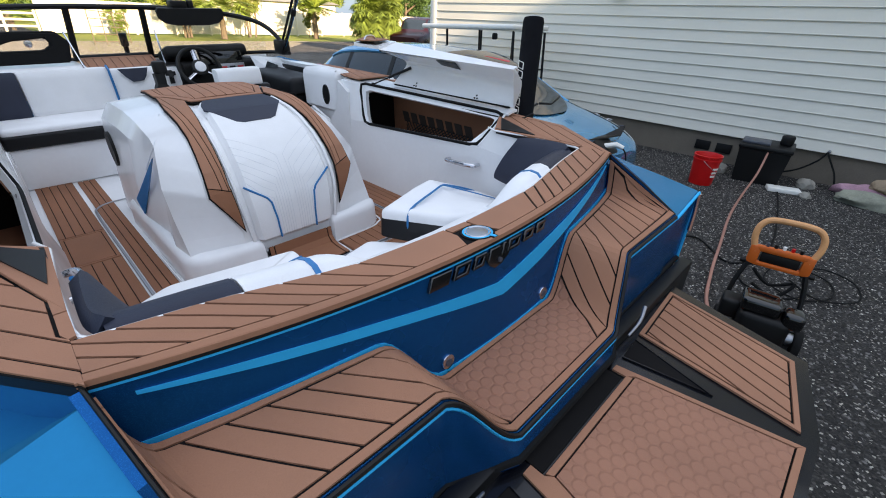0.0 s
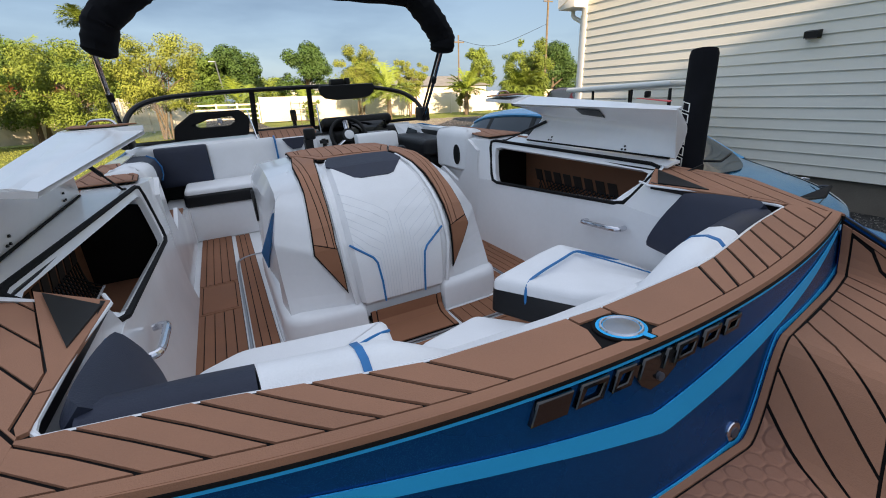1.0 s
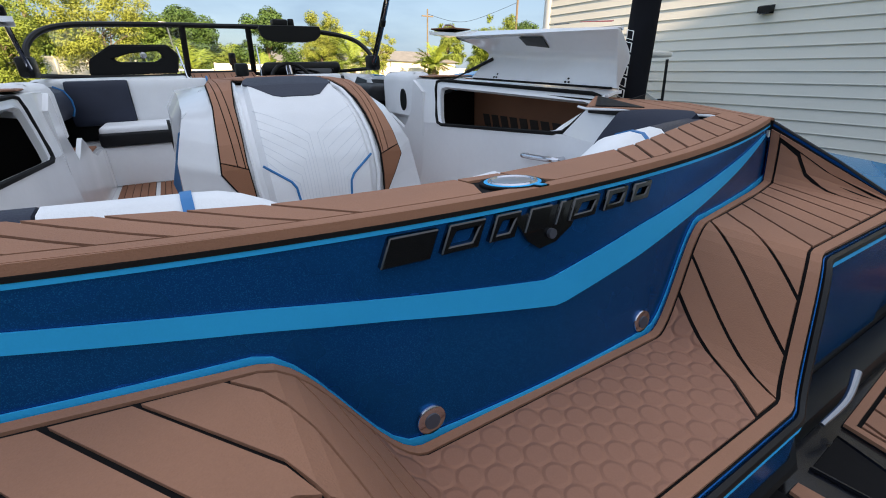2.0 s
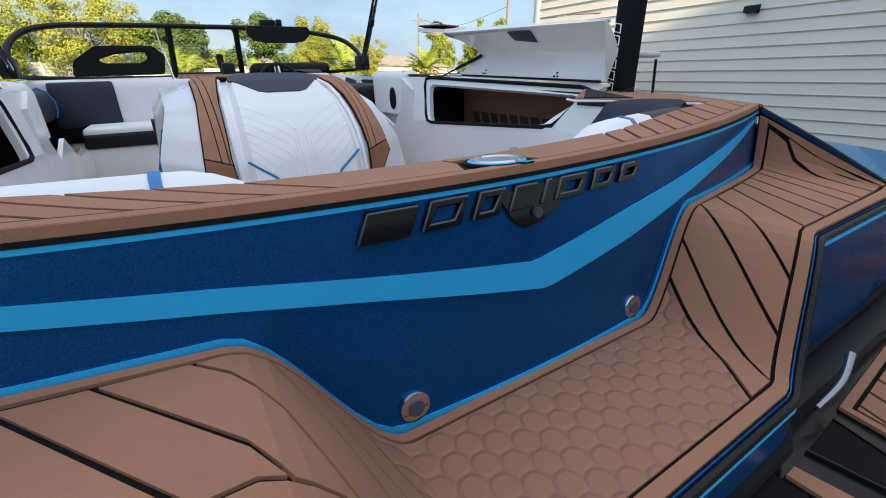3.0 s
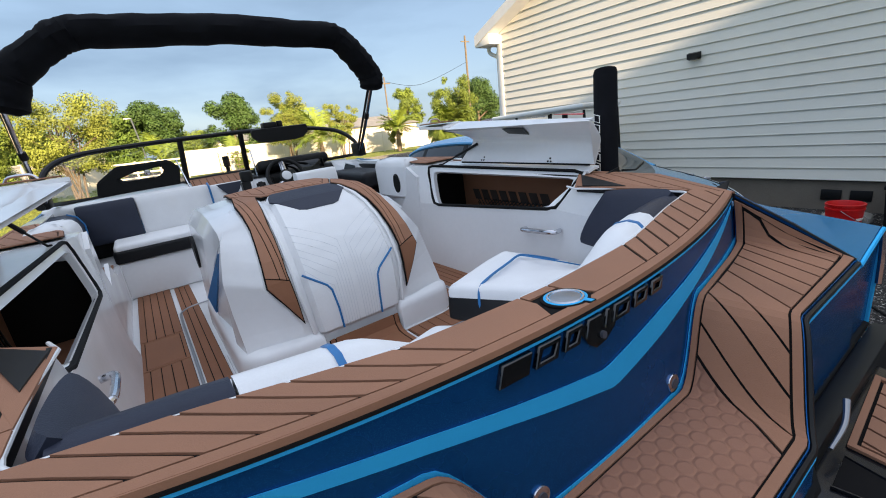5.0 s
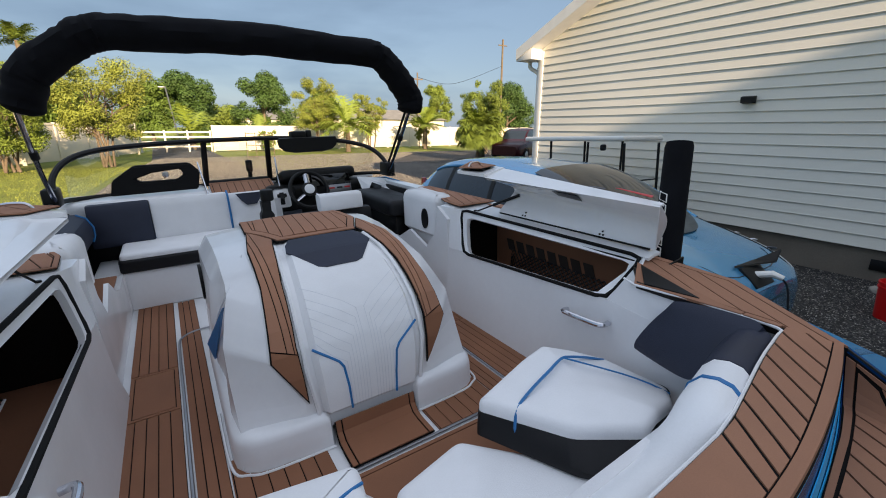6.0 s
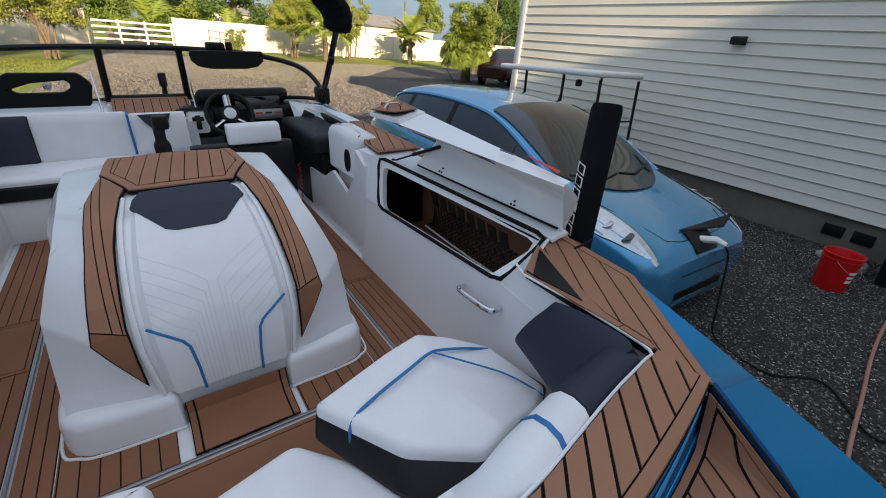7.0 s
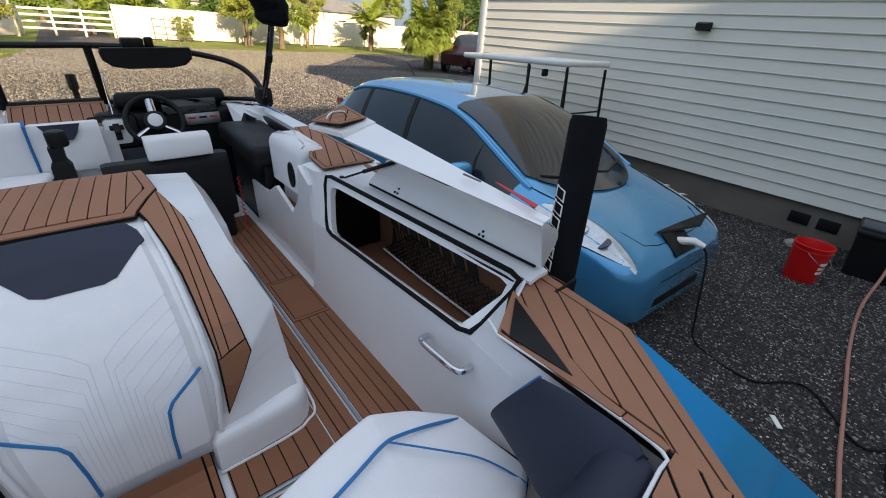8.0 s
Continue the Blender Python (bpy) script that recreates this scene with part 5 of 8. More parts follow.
part("side_vent", slab([(-0.412, 1.436, 1.125), (-0.478, 1.682, 0.888), (-0.462, 1.715, 0.790)], (-0.010, -0.012, 0)), PIPING, cover, "blue triangular side panel", smooth=False)
sp = [(-0.447, 2.10 + 0.062 * math.cos(a), 1.025 + 0.090 * math.sin(a)) for a in (2 * math.pi * k / 24 for k in range(24))]
part("side_speaker", slab(sp, (-0.014, 0, 0)), BLACK, cover, "black oval speaker")

# ---- seats and cushions ----
def cushion(poly, z0, z1, r, name, mat, parent, label="", tilt=None):
    """A padded slab over a flat outline with rounded upper edges."""
    steps = [(0.0, z0, 0.35 * r), (0.0, z0 + 0.35 * r, 0.0), (0.0, z1 - r, 0.0), (0, z1 - 0.55 * r, 0.12 * r), (0, z1 - 0.2 * r, 0.42 * r), (0, z1, r)]
    rings = []
    for _, z, d in steps:
        p = inset(poly, d) if d else poly
        rings.append([(x, y, z + (tilt(x, y) if tilt else 0)) for x, y in p])
    bm = loft(rings)
    bm.faces.ensure_lookup_table()
    bmesh.ops.poke(bm, faces=[bm.faces[-1]])
    return part(name, bm, mat, parent, label)


def round_poly(poly, r, n=4):
    out = []
    for i in range(len(poly)):
        a, b, c = Vector(poly[i - 1]), Vector(poly[i]), Vector(poly[(i + 1) % len(poly)])
        p, q = b + (a - b).normalized() * r, b + (c - b).normalized() * r
        for k in range(n + 1):
            t = k / n
            out.append(tuple((1 - t) ** 2 * p + 2 * t * (1 - t) * b + t * t * q))
    return out


# bench bases behind the transom, and the rear-facing lounge
lounge = thing("stern_lounge", "white vinyl stern lounge with charcoal corners and blue piping", "seat", BOAT)
cushion(round_poly([(-0.80, 0.14), (0.80, 0.14), (0.80, 0.32), (0.30, 0.40), (0.085, 0.645), (-0.155, 0.585), (-0.20, 0.40), (-0.24, 0.72), (-0.44, 0.755), (-0.80, 0.70)], 0.03), 0.648, 0.865, 0.03, "seat_base", VINYL, lounge)


def roll(x0, x1, n, mat, name, label=""):
    """A stretch of the backrest roll along the inner edge of the cap."""
    rings = []
    for x in np.linspace(x0, x1, 2 * n):
        y = inner_y(x) + 0.012
        k = min(1.0, max(0.0, (0.40 - abs(x)) / 0.20))
        d = 0.016 + 0.075 * k * k * (3 - 2 * k)
        rings.append([(x, y - 0.010, 0.80), (x, y - 0.010, 1.160 - d), (x, y - 0.005, 1.194 - d), (x, y + 0.012, 1.208 - d), (x, y + 0.042, 1.211 - d), (x, y + 0.076, 1.200 - d), (x, y + 0.100, 1.170 - d), (x, y + 0.113, 1.10), (x, y + 0.118, 1.0), (x, y + 0.120, 0.80)])
    return part(name, loft(rings), mat, lounge, label)


roll(-0.573, 0.56, 22, VINYL, "backrest", "white vinyl backrest roll")
roll(-0.80, -0.577, 9, VINYL_DARK, "backrest_end", "charcoal vinyl end of the backrest")
roll(0.564, 0.80, 9, VINYL_DARK, "backrest_end", "charcoal vinyl end of the backrest")
for xs in (-0.425, 0.462):
    y0 = inner_y(xs) + 0.012
    sink = 0.016
    part("piping", loft([[(xs + d, y0 + a, z - sink) for a, z in ((-0.011, 1.10), (-0.011, 1.162), (-0.006, 1.196), (0.012, 1.2105), (0.042, 1.2135), (0.078, 1.202), (0.103, 1.171), (0.116, 1.10), (0.09, 1.06))] for d in (-0.0065, 0.0065)]), PIPING, lounge)
for s in (1, -1):
    hi_line = [(0.822, 0.440, 1.172), (0.826, 0.33, 1.180), (0.827, 0.23, 1.182), (0.815, 0.185, 1.182)]
    lo_line = [(0.806, 0.535, 0.995), (0.770, 0.41, 1.0), (0.735, 0.32, 1.01), (0.715, 0.272, 1.02)]
    hi_line, lo_line = curve_points(hi_line, 4), curve_points(lo_line, 4)
    last = len(hi_line) - 1
    rr = [[Vector(b) + (Vector(a) - Vector(b)) * t + Vector((-0.020, 0.004, 0.002)) * (math.sin(math.pi * t) ** 0.5 if 0 < t < 1 else 0) * (0.25 + 0.75 * math.sin(math.pi * min(1, 0.08 + j / last)) ** 0.5 if j < last else 0.25) for j, (a, b) in enumerate(zip(hi_line, lo_line))] for t in (0.0, 0.04, 0.12, 0.3, 0.5, 0.7, 0.88, 0.96, 1.0)]
    rr = [[(s * p.x, p.y, p.z) for p in r] for r in rr]
    part("corner_cushion", sheet(rr, 0.035 * s), VINYL_DARK, lounge, "charcoal vinyl corner cushion")
    part("piping", tube([(r[0][0] - 0.008 * s, r[0][1] + 0.006, r[0][2] + 0.006) for r in rr], 0.006, 6), PIPING, lounge)

seat = thing("lounge_cushion", "white vinyl wedge seat cushion with charcoal sides and blue piping", "cushion", BOAT)
slope = lambda x, y: -0.40 * max(0.0, x - 0.52)
q = [(0.140, 0.628), (0.282, 0.385), (0.440, 0.278), (0.52, 0.296), (0.70, 0.345), (0.828, 0.43), (0.775, 0.665), (0.64, 0.728), (0.52, 0.747), (0.40, 0.718)]
low = [(0.132, 0.622), (0.255, 0.345), (0.350, 0.225), (0.52, 0.250)] + q[4:]
part("cushion_side", loft([[(x, y, z + k * slope(x, y)) for x, y in round_poly(p, 0.022)] for p, z, k in ((inset(low, 0.006), 0.866, 0.0), (low, 0.872, 0.1), (low, 0.890, 0.4), (q, 0.944, 0.9), (inset(q, 0.012), 0.950, 0.9))]), VINYL_BLACK, seat, "charcoal cushion side")
cushion(round_poly(inset(q, 0.002), 0.022), 0.935, 0.988, 0.024, "cushion_top", VINYL, seat, tilt=slope)
on_top = lambda x, y, d=0.0: (x, y, 0.9885 + slope(x, y) + d)
part("piping", tube(curve_points([(0.200, 0.521, 0.905), (0.203, 0.524, 0.955), (0.222, 0.534, 0.983), on_top(0.30, 0.565), on_top(0.42, 0.606), on_top(0.505, 0.634), on_top(0.56, 0.642), on_top(0.66, 0.646), on_top(0.752, 0.644, -0.004)], 6), 0.0048, 6), PIPING, seat)
part("piping", tube(curve_points([on_top(0.515, 0.634), on_top(0.62, 0.566), on_top(0.702, 0.510), on_top(0.745, 0.45), on_top(0.772, 0.398, -0.006)], 5), 0.0028, 6), PIPING, seat)
pseat = thing("port_lounge_cushion", "white vinyl seat cushion with blue piping by the port corner", "cushion", BOAT)
cushion(round_poly([(-0.222, 0.648), (-0.262, 0.40), (-0.27, 0.26), (-0.70, 0.30), (-0.775, 0.42), (-0.735, 0.655), (-0.62, 0.712)], 0.03), 0.865, 0.945, 0.03, "cushion_top", VINYL, pseat)
part("piping", tube(curve_points([(-0.238, 0.575, 0.94), (-0.30, 0.555, 0.946), (-0.42, 0.50, 0.946), (-0.55, 0.43, 0.946), (-0.66, 0.36, 0.944)], 5), 0.0045, 6), PIPING, pseat)

# port bench with its backrest
bench = thing("port_bench", "white and charcoal vinyl bench along the port side", "seat", BOAT)
cushion([(-1.0, 2.95), (-0.05, 2.93), (0.02, 3.30), (-1.0, 3.35)], 0.645, 0.90, 0.015, "bench_base", GEL_WHITE, bench)
cushion(round_poly([(-0.86, 2.93), (-0.16, 2.90), (-0.10, 3.30), (-0.86, 3.32)], 0.03), 0.90, 0.985, 0.02, "seat_front", VINYL_BLACK, bench, "black seat edge")
cushion(round_poly([(-0.85, 2.94), (-0.17, 2.91), (-0.11, 3.30), (-0.85, 3.32)], 0.03), 0.975, 1.02, 0.025, "seat_cushion", VINYL, bench)


def backrest(x0, x1, y0, z0, z1, mat, name, parent, lean=0.06, depth=0.10):
    rings = []
    n = 8
    for t, sh in ((0, 0.03), (0.04, 0.0), (0.96, 0.0), (1.0, 0.03)):
        x = x0 + (x1 - x0) * t
        ring = []
        for k in range(16):
            a = 2 * math.pi * k / 16
            cy = 0.5 * depth * math.copysign(abs(math.cos(a)) ** 0.5, math.cos(a)) * (1 - sh * 4)
            cz = 0.5 * (z1 - z0) * math.copysign(abs(math.sin(a)) ** 0.45, math.sin(a)) * (1 - sh)
            ring.append((x, y0 + depth / 2 + cy + lean * (cz / (z1 - z0)), (z0 + z1) / 2 + cz))
        rings.append(ring)
    return part(name, loft(rings), mat, parent)


backrest(-0.65, -0.165, 3.30, 1.0, 1.285, VINYL, "backrest", bench)
backrest(-0.155, 0.17, 3.30, 1.0, 1.27, VINYL, "backrest", bench)
backrest(-1.0, -0.655, 3.28, 1.0, 1.285, VINYL_DARK, "backrest", bench)
part("piping", tube([(-0.16, 3.29, 1.02), (-0.16, 3.285, 1.15), (-0.16, 3.31, 1.27), (-0.16, 3.36, 1.292)], 0.008, 6), PIPING, bench)
part("backrest_logo_panel", slab([(-0.105, 3.325, 1.268), (0.085, 3.325, 1.268), (0.06, 3.308, 1.215), (0.035, 3.299, 1.185), (-0.035, 3.299, 1.180), (-0.07, 3.308, 1.215)], (0, -0.008, 0)), VINYL_DARK, bench, smooth=False)
rings = []
for y, d in ((2.50, 0.03), (2.53, 0.0), (3.20, 0.0), (3.27, 0.02)):
    rings.append([(-1.16 + d, y, 1.06 + d), (-1.05 + d, y, 1.045 + d), (-0.985 - d, y, 1.075), (-0.962 - d, y, 1.12), (-0.962 - d, y, 1.175), (-0.985 - d, y, 1.23 - d), (-1.03, y, 1.255 - d), (-1.16 + d, y, 1.26 - d)])
part("side_backrest", loft(rings), VINYL_DARK, bench, "charcoal side backrest")
part("piping", tube([(-0.975, 3.16, 1.08), (-0.960, 3.16, 1.12), (-0.958, 3.16, 1.175), (-0.983, 3.16, 1.232), (-1.03, 3.16, 1.258)], 0.007, 6), PIPING, bench)
cushion([(-1.05, 2.62), (-0.86, 2.62), (-0.84, 2.95), (-1.05, 2.95)], 0.645, 0.90, 0.02, "side_base", GEL_WHITE, bench)
port_wall = part("side_panel", slab([(-0.845, 1.845, 0.645), (-0.845, 2.95, 0.645), (-0.845, 2.95, 0.90), (-0.845, 2.62, 0.90), (-0.845, 2.505, 0.935), (-0.845, 2.33, 1.035), (-0.845, 2.105, 0.96), (-0.845, 1.995, 1.085), (-0.845, 1.955, 1.262), (-0.845, 1.845, 1.20)], (-0.02, 0, 0)), GEL_WHITE, boat, "white notched cockpit side", smooth=False)
part("foam_top", box((0.22, 0.80, 0.012), (-0.975, 2.42, 0.925), 0.003), FOAM_DARK, port_wall)

# open glove-box lid on the port dash
glove = part("port_dash", box((0.95, 0.45, 0.20), (-0.72, 3.60, 1.20), 0.05, 3), GEL_WHITE, boat, "white port console")
lid_out = [(-0.86, 1.315), (-0.33, 1.315), (-0.30, 1.44), (-0.36, 1.505), (-0.70, 1.505), (-0.84, 1.41)]
lid_in = [(-0.672, 1.392), (-0.455, 1.392), (-0.405, 1.425), (-0.425, 1.468), (-0.60, 1.452), (-0.705, 1.418)]
bm = bmesh.new()
faces = [[[bm.verts.new((x, 3.44 + (z - 1.31) * 0.2 + d, z + d * 0.2)) for x, z in ring] for ring in (lid_out, lid_in)] for d in (0.0, 0.04)]
for j in range(6):
    k = (j + 1) % 6
    for out, inn in faces:
        bm.faces.new((out[j], out[k], inn[k], inn[j]))
    for m in (0, 1):
        bm.faces.new((faces[0][m][j], faces[0][m][k], faces[1][m][k], faces[1][m][j]))
bmesh.ops.recalc_face_normals(bm, faces=bm.faces)
bmesh.ops.bevel(bm, geom=[e for e in bm.edges if e.calc_face_angle(0) > 0.5], offset=0.008, segments=2, affect='EDGES')
gl = part("console_lid", bm, RUBBER, glove, "black console lid standing open")
part("latch", cyl(0.022, 0.016, (-0.52, 3.44, 1.44), (90, 0, 0), 16, bevel=0.004), CHROME, gl)

# helm: console, dash, wheel, seat
helm = part("helm_console", box((0.95, 0.50, 0.63), (0.62, 3.75, 0.955), 0.05, 3), BLACK, boat, "black helm console")
part("dash_top", box((0.66, 0.28, 0.10), (0.615, 3.66, 1.315), 0.04, 3, rot=(-14, 0, 0)), BLACK, helm)
part("dash_screen", box((0.34, 0.012, 0.10), (0.70, 3.505, 1.285), 0.004, rot=(-14, 0, 0)), BLACK_GLOSS, helm)
part("switch_panel", box((0.135, 0.02, 0.155), (0.255, 3.448, 1.175), 0.02, rot=(-14, 0, 0)), GEL_WHITE, helm, "white throttle panel")
part("switch_surround", box((0.26, 0.03, 0.20), (0.245, 3.475, 1.165), 0.02, rot=(-14, 0, 0)), BLACK, helm)
part("knee_panel", box((0.30, 0.03, 0.12), (0.26, 3.475, 1.00), 0.01), GREY_PLASTIC, helm, "grey moulded knee panel")
part("throttle_slot", box((0.035, 0.012, 0.10), (0.255, 3.434, 1.175), 0.004, rot=(-14, 0, 0)), BLACK, helm)
part("throttle_slot", box((0.075, 0.012, 0.03), (0.255, 3.432, 1.20), 0.004, rot=(-14, 0, 0)), BLACK, helm)
part("throttle", tube([(0.255, 3.44, 1.17), (0.255, 3.40, 1.195)], [0.012, 0.018], 8), BLACK, helm)
lab = part("gauge_label", box((0.22, 0.01, 0.075), (0.76, 3.470, 1.205), 0.004, rot=(-10, 0, 0)), ALU, helm, "pale warning label")
for k in range(3):
    part("print_bar", box((0.05, 0.004, 0.014), (0.69 + 0.07 * k, 3.464, 1.215), 0.001, rot=(-10, 0, 0)), STICKER_RED if k != 1 else BLACK, lab)
wheel_c, wheel_m = Vector((0.464, 3.363, 1.236)), pose(0.464, 3.363, 1.236, 62, 0, 0)
ringp = [wheel_m @ Vector((0.155 * math.cos(a), 0.155 * math.sin(a), 0)) for a in (2 * math.pi * k / 36 for k in range(36))]
wh = part("steering_wheel", tube(ringp, 0.016, 8, closed=True), BLACK, boat, "black steering wheel with steel spokes")
for ang in (90, 215, 325):
    a = radians(ang)
    part("spoke", tube([wheel_m @ Vector((0.045 * math.cos(a), 0.045 * math.sin(a), -0.01)), wheel_m @ Vector((0.150 * math.cos(a), 0.150 * math.sin(a), 0))], 0.024, 8, flat=0.35), CHROME, wh)
bm = cyl(0.062, 0.03, (0, 0, 0.0), n=24, bevel=0.006)
bmesh.ops.transform(bm, matrix=wheel_m, verts=bm.verts)
part("hub", bm, BLACK, wh)
bm = cyl(0.042, 0.012, (0, 0, 0.018), n=24, bevel=0.003)
bmesh.ops.transform(bm, matrix=wheel_m, verts=bm.verts)
part("hub_cap", bm, GEL_WHITE, wh)
part("steering_column", tube([wheel_c, wheel_c + Vector((0.0, 0.22, -0.10))], 0.04, 10), BLACK, wh)

hs = thing("captain_chair", "black and white vinyl chair at the helm", "seat", BOAT)
cushion(round_poly([(0.22, 2.66), (0.68, 2.66), (0.70, 3.10), (0.22, 3.10)], 0.05), 0.645, 0.98, 0.05, "seat_base", VINYL_BLACK, hs)
backrest(0.12, 0.70, 2.62, 0.80, 1.185, VINYL_BLACK, "backrest", hs, 0.02, 0.12)
backrest(0.325, 0.625, 2.60, 1.185, 1.30, VINYL, "headrest", hs, 0.02, 0.11)
arm = thing("side_bolster", "black vinyl bolster along the side beside the helm", "cushion", BOAT)
cushion(round_poly([(0.80, 2.52), (1.06, 2.50), (1.10, 3.25), (0.80, 3.30)], 0.05), 1.10, 1.215, 0.04, "armrest_pad", VINYL_BLACK, arm)
part("armrest_side", box((0.22, 0.70, 0.44), (0.97, 2.92, 0.87), 0.02), BLACK, arm)
side_wall = part("side_panel", slab([(0.845, 1.845, 0.645), (0.845, 2.80, 0.645), (0.845, 2.80, 0.94), (0.845, 2.505, 0.955), (0.845, 2.33, 1.045), (0.845, 2.105, 0.97), (0.845, 1.995, 1.085), (0.845, 1.955, 1.262), (0.845, 1.845, 1.20)], (0.02, 0, 0)), GEL_WHITE, boat, "white notched cockpit side", smooth=False)
part("foam_top", box((0.22, 0.72, 0.012), (0.975, 2.46, 0.925), 0.003), FOAM_DARK, side_wall)
part("side_liner", box((0.02, 1.7, 0.62), (1.10, 2.75, 0.93), 0.004), BLACK, boat)
part("side_liner", box((0.02, 1.7, 0.62), (-1.10, 2.75, 0.93), 0.004), BLACK, boat)
part("side_liner", box((0.30, 0.02, 0.62), (-0.98, 3.40, 0.93), 0.004), BLACK, boat)
part("helm_side", slab([(0.93, 3.36, 1.19), (1.02, 3.22, 1.17), (1.13, 3.06, 1.215), (1.13, 3.28, 1.275), (0.925, 3.46, 1.295)], (0.02, 0.03, 0)), GEL_WHITE, boat, "white moulded helm side", smooth=False)
part("speaker_pod", slab([(0.955, 3.275, 1.185), (1.03, 3.165, 1.185), (1.035, 3.17, 1.235), (0.985, 3.25, 1.262)], (-0.01, -0.012, 0.002)), BLACK_GLOSS, boat, smooth=False)
cord = thing("safety_lanyard", "red coiled safety cord hanging beside the helm chair", "cord", BOAT)
part("coil", tube([(0.735 + 0.008 * math.cos(k * 1.3), 2.66 + 0.008 * math.sin(k * 1.3), 1.02 - 0.0062 * k) for k in range(58)], 0.003, 5), STICKER_RED, cord)
side_c = thing("starboard_jump_seat", "white moulded bolster beside the starboard locker", "seat", BOAT)
cushion(round_poly([(0.905, 2.08), (1.06, 2.08), (1.08, 2.50), (0.89, 2.52)], 0.045), 1.02, 1.305, 0.06, "bolster", VINYL, side_c)
cushion([(0.93, 2.04), (1.10, 2.04), (1.10, 2.45), (0.93, 2.45)], 0.93, 1.03, 0.015, "bolster_base", GEL_WHITE, side_c)
side_p = thing("port_jump_seat", "white moulded bolster beside the port locker", "seat", BOAT)
cushion(round_poly([(-1.10, 2.06), (-0.905, 2.06), (-0.90, 2.42), (-1.08, 2.42)], 0.045), 1.02, 1.30, 0.06, "bolster", VINYL, side_p)

# swivel post ahead of the cover, and a slim one at the bow walkway
swivel = thing("swivel_post", "black swivel post standing ahead of the engine cover", "post", BOAT)
part("stem", loft([[(-0.014 + x * w, y + d, z) for x, d in ((-1, -0.03), (1, -0.03), (1, 0.03), (-1, 0.03))] for y, z, w in ((2.64, 0.65, 0.045), (2.64, 1.14, 0.042), (2.645, 1.215, 0.040), (2.65, 1.24, 0.026), (2.65, 1.30, 0.028))]), BLACK, swivel, smooth=False)
part("head", cyl(0.040, 0.075, (0.002, 2.655, 1.335), n=16, bevel=0.012), BLACK, swivel)
post = thing("bow_post", "slim black post at the bow walkway", "post", BOAT)
part("stem", tube([(0.109, 3.93, 0.70), (0.109, 3.91, 1.40)], [0.018, 0.018], 10), BLACK, post)
part("head", cyl(0.028, 0.10, (0.109, 3.906, 1.42), n=16, bevel=0.01), BLACK, post)

# forward deck behind the windshield and the bow
part("fore_deck", sheet([[(-1.15, 3.62, 1.285), (-0.26, 3.80, 1.285)], [(-0.95, 4.8, 1.10), (-0.30, 4.9, 1.10)], [(-0.5, 5.9, 0.97), (-0.3, 6.0, 0.97)]], -0.02), GEL_WHITE, boat, "white fore deck")
part("fore_deck", sheet([[(0.26, 3.80, 1.285), (1.15, 3.62, 1.285)], [(0.30, 4.9, 1.10), (0.95, 4.8, 1.10)], [(0.3, 6.0, 0.97), (0.5, 5.9, 0.97)]], -0.02), GEL_WHITE, boat, "white fore deck")
wk = part("walkway_step", box((0.50, 0.30, 0.04), (0.0, 3.60, 1.235), 0.01, rot=(18, 0, 0)), GEL_WHITE, boat, "walk-through step with tan foam")
planked(wk, [(-0.24, 3.46), (0.24, 3.46), (0.24, 3.75), (-0.24, 3.75)], lambda u, v: (u, v, 1.262 + 0.325 * (v - 3.60)), 90, 0.055, FOAM, border=0.02)
part("walkway_front", sheet([[(-0.24, 3.40, 0.65), (0.24, 3.40, 0.65)], [(-0.24, 3.45, 1.19), (0.24, 3.45, 1.19)]], 0.02), GEL_WHITE, boat)
part("bow_floor", box((0.9, 2.0, 0.04), (0, 4.7, 0.68), 0.01), FOAM_DARK, boat, "brown bow floor")

# ---- windshield, mirror, tower and rolled top ----
top_line = [(-1.10, 3.15, 1.36), (-1.10, 3.24, 1.48), (-1.03, 3.36, 1.575), (-0.88, 3.48, 1.625), (-0.60, 3.60, 1.645), (-0.23, 3.67, 1.655), (0.0, 3.68, 1.655), (0.24, 3.67, 1.655), (0.60, 3.60, 1.640), (0.88, 3.48, 1.60), (1.03, 3.36, 1.545), (1.10, 3.24, 1.45), (1.10, 3.15, 1.36)]
base_line = [(-1.12, 3.10, 1.33), (-1.12, 3.30, 1.325), (-1.06, 3.48, 1.315), (-0.90, 3.62, 1.305), (-0.62, 3.74, 1.30), (-0.25, 3.80, 1.30), (0.0, 3.80, 1.30), (0.25, 3.80, 1.30), (0.62, 3.74, 1.30), (0.90, 3.62, 1.305), (1.06, 3.48, 1.315), (1.12, 3.30, 1.325), (1.12, 3.10, 1.33)]
tl, bl = curve_points(top_line, 6), curve_points(base_line, 6)
ws = part("windshield", tube(tl, 0.018, 8), BLACK, boat, "black framed curved windshield")
part("base_rail", tube(bl, 0.016, 6), BLACK, ws)
n = len(tl)
part("door_rail", tube([bl[30] + Vector((0, 0, 0.012)), bl[42] + Vector((0, 0, 0.012))], 0.02, 8), BLACK, ws)
for a, b, k in ((11, 30, 0), (30, 42, 1), (42, n - 12, 0)):
    g = part("pane", sheet([tl[a:b + 1], bl[a:b + 1]], 0.004), CLEAR, ws, "clear curved glass")
    g.visible_shadow = False
for i in (30, 42):
    part("post", tube([tl[i], bl[i]], 0.022, 8, flat=0.6), BLACK, ws)
part("stay", tube([(-0.30, 3.60, 1.50), (-0.28, 3.36, 1.27)], 0.006, 6), CHROME, ws)
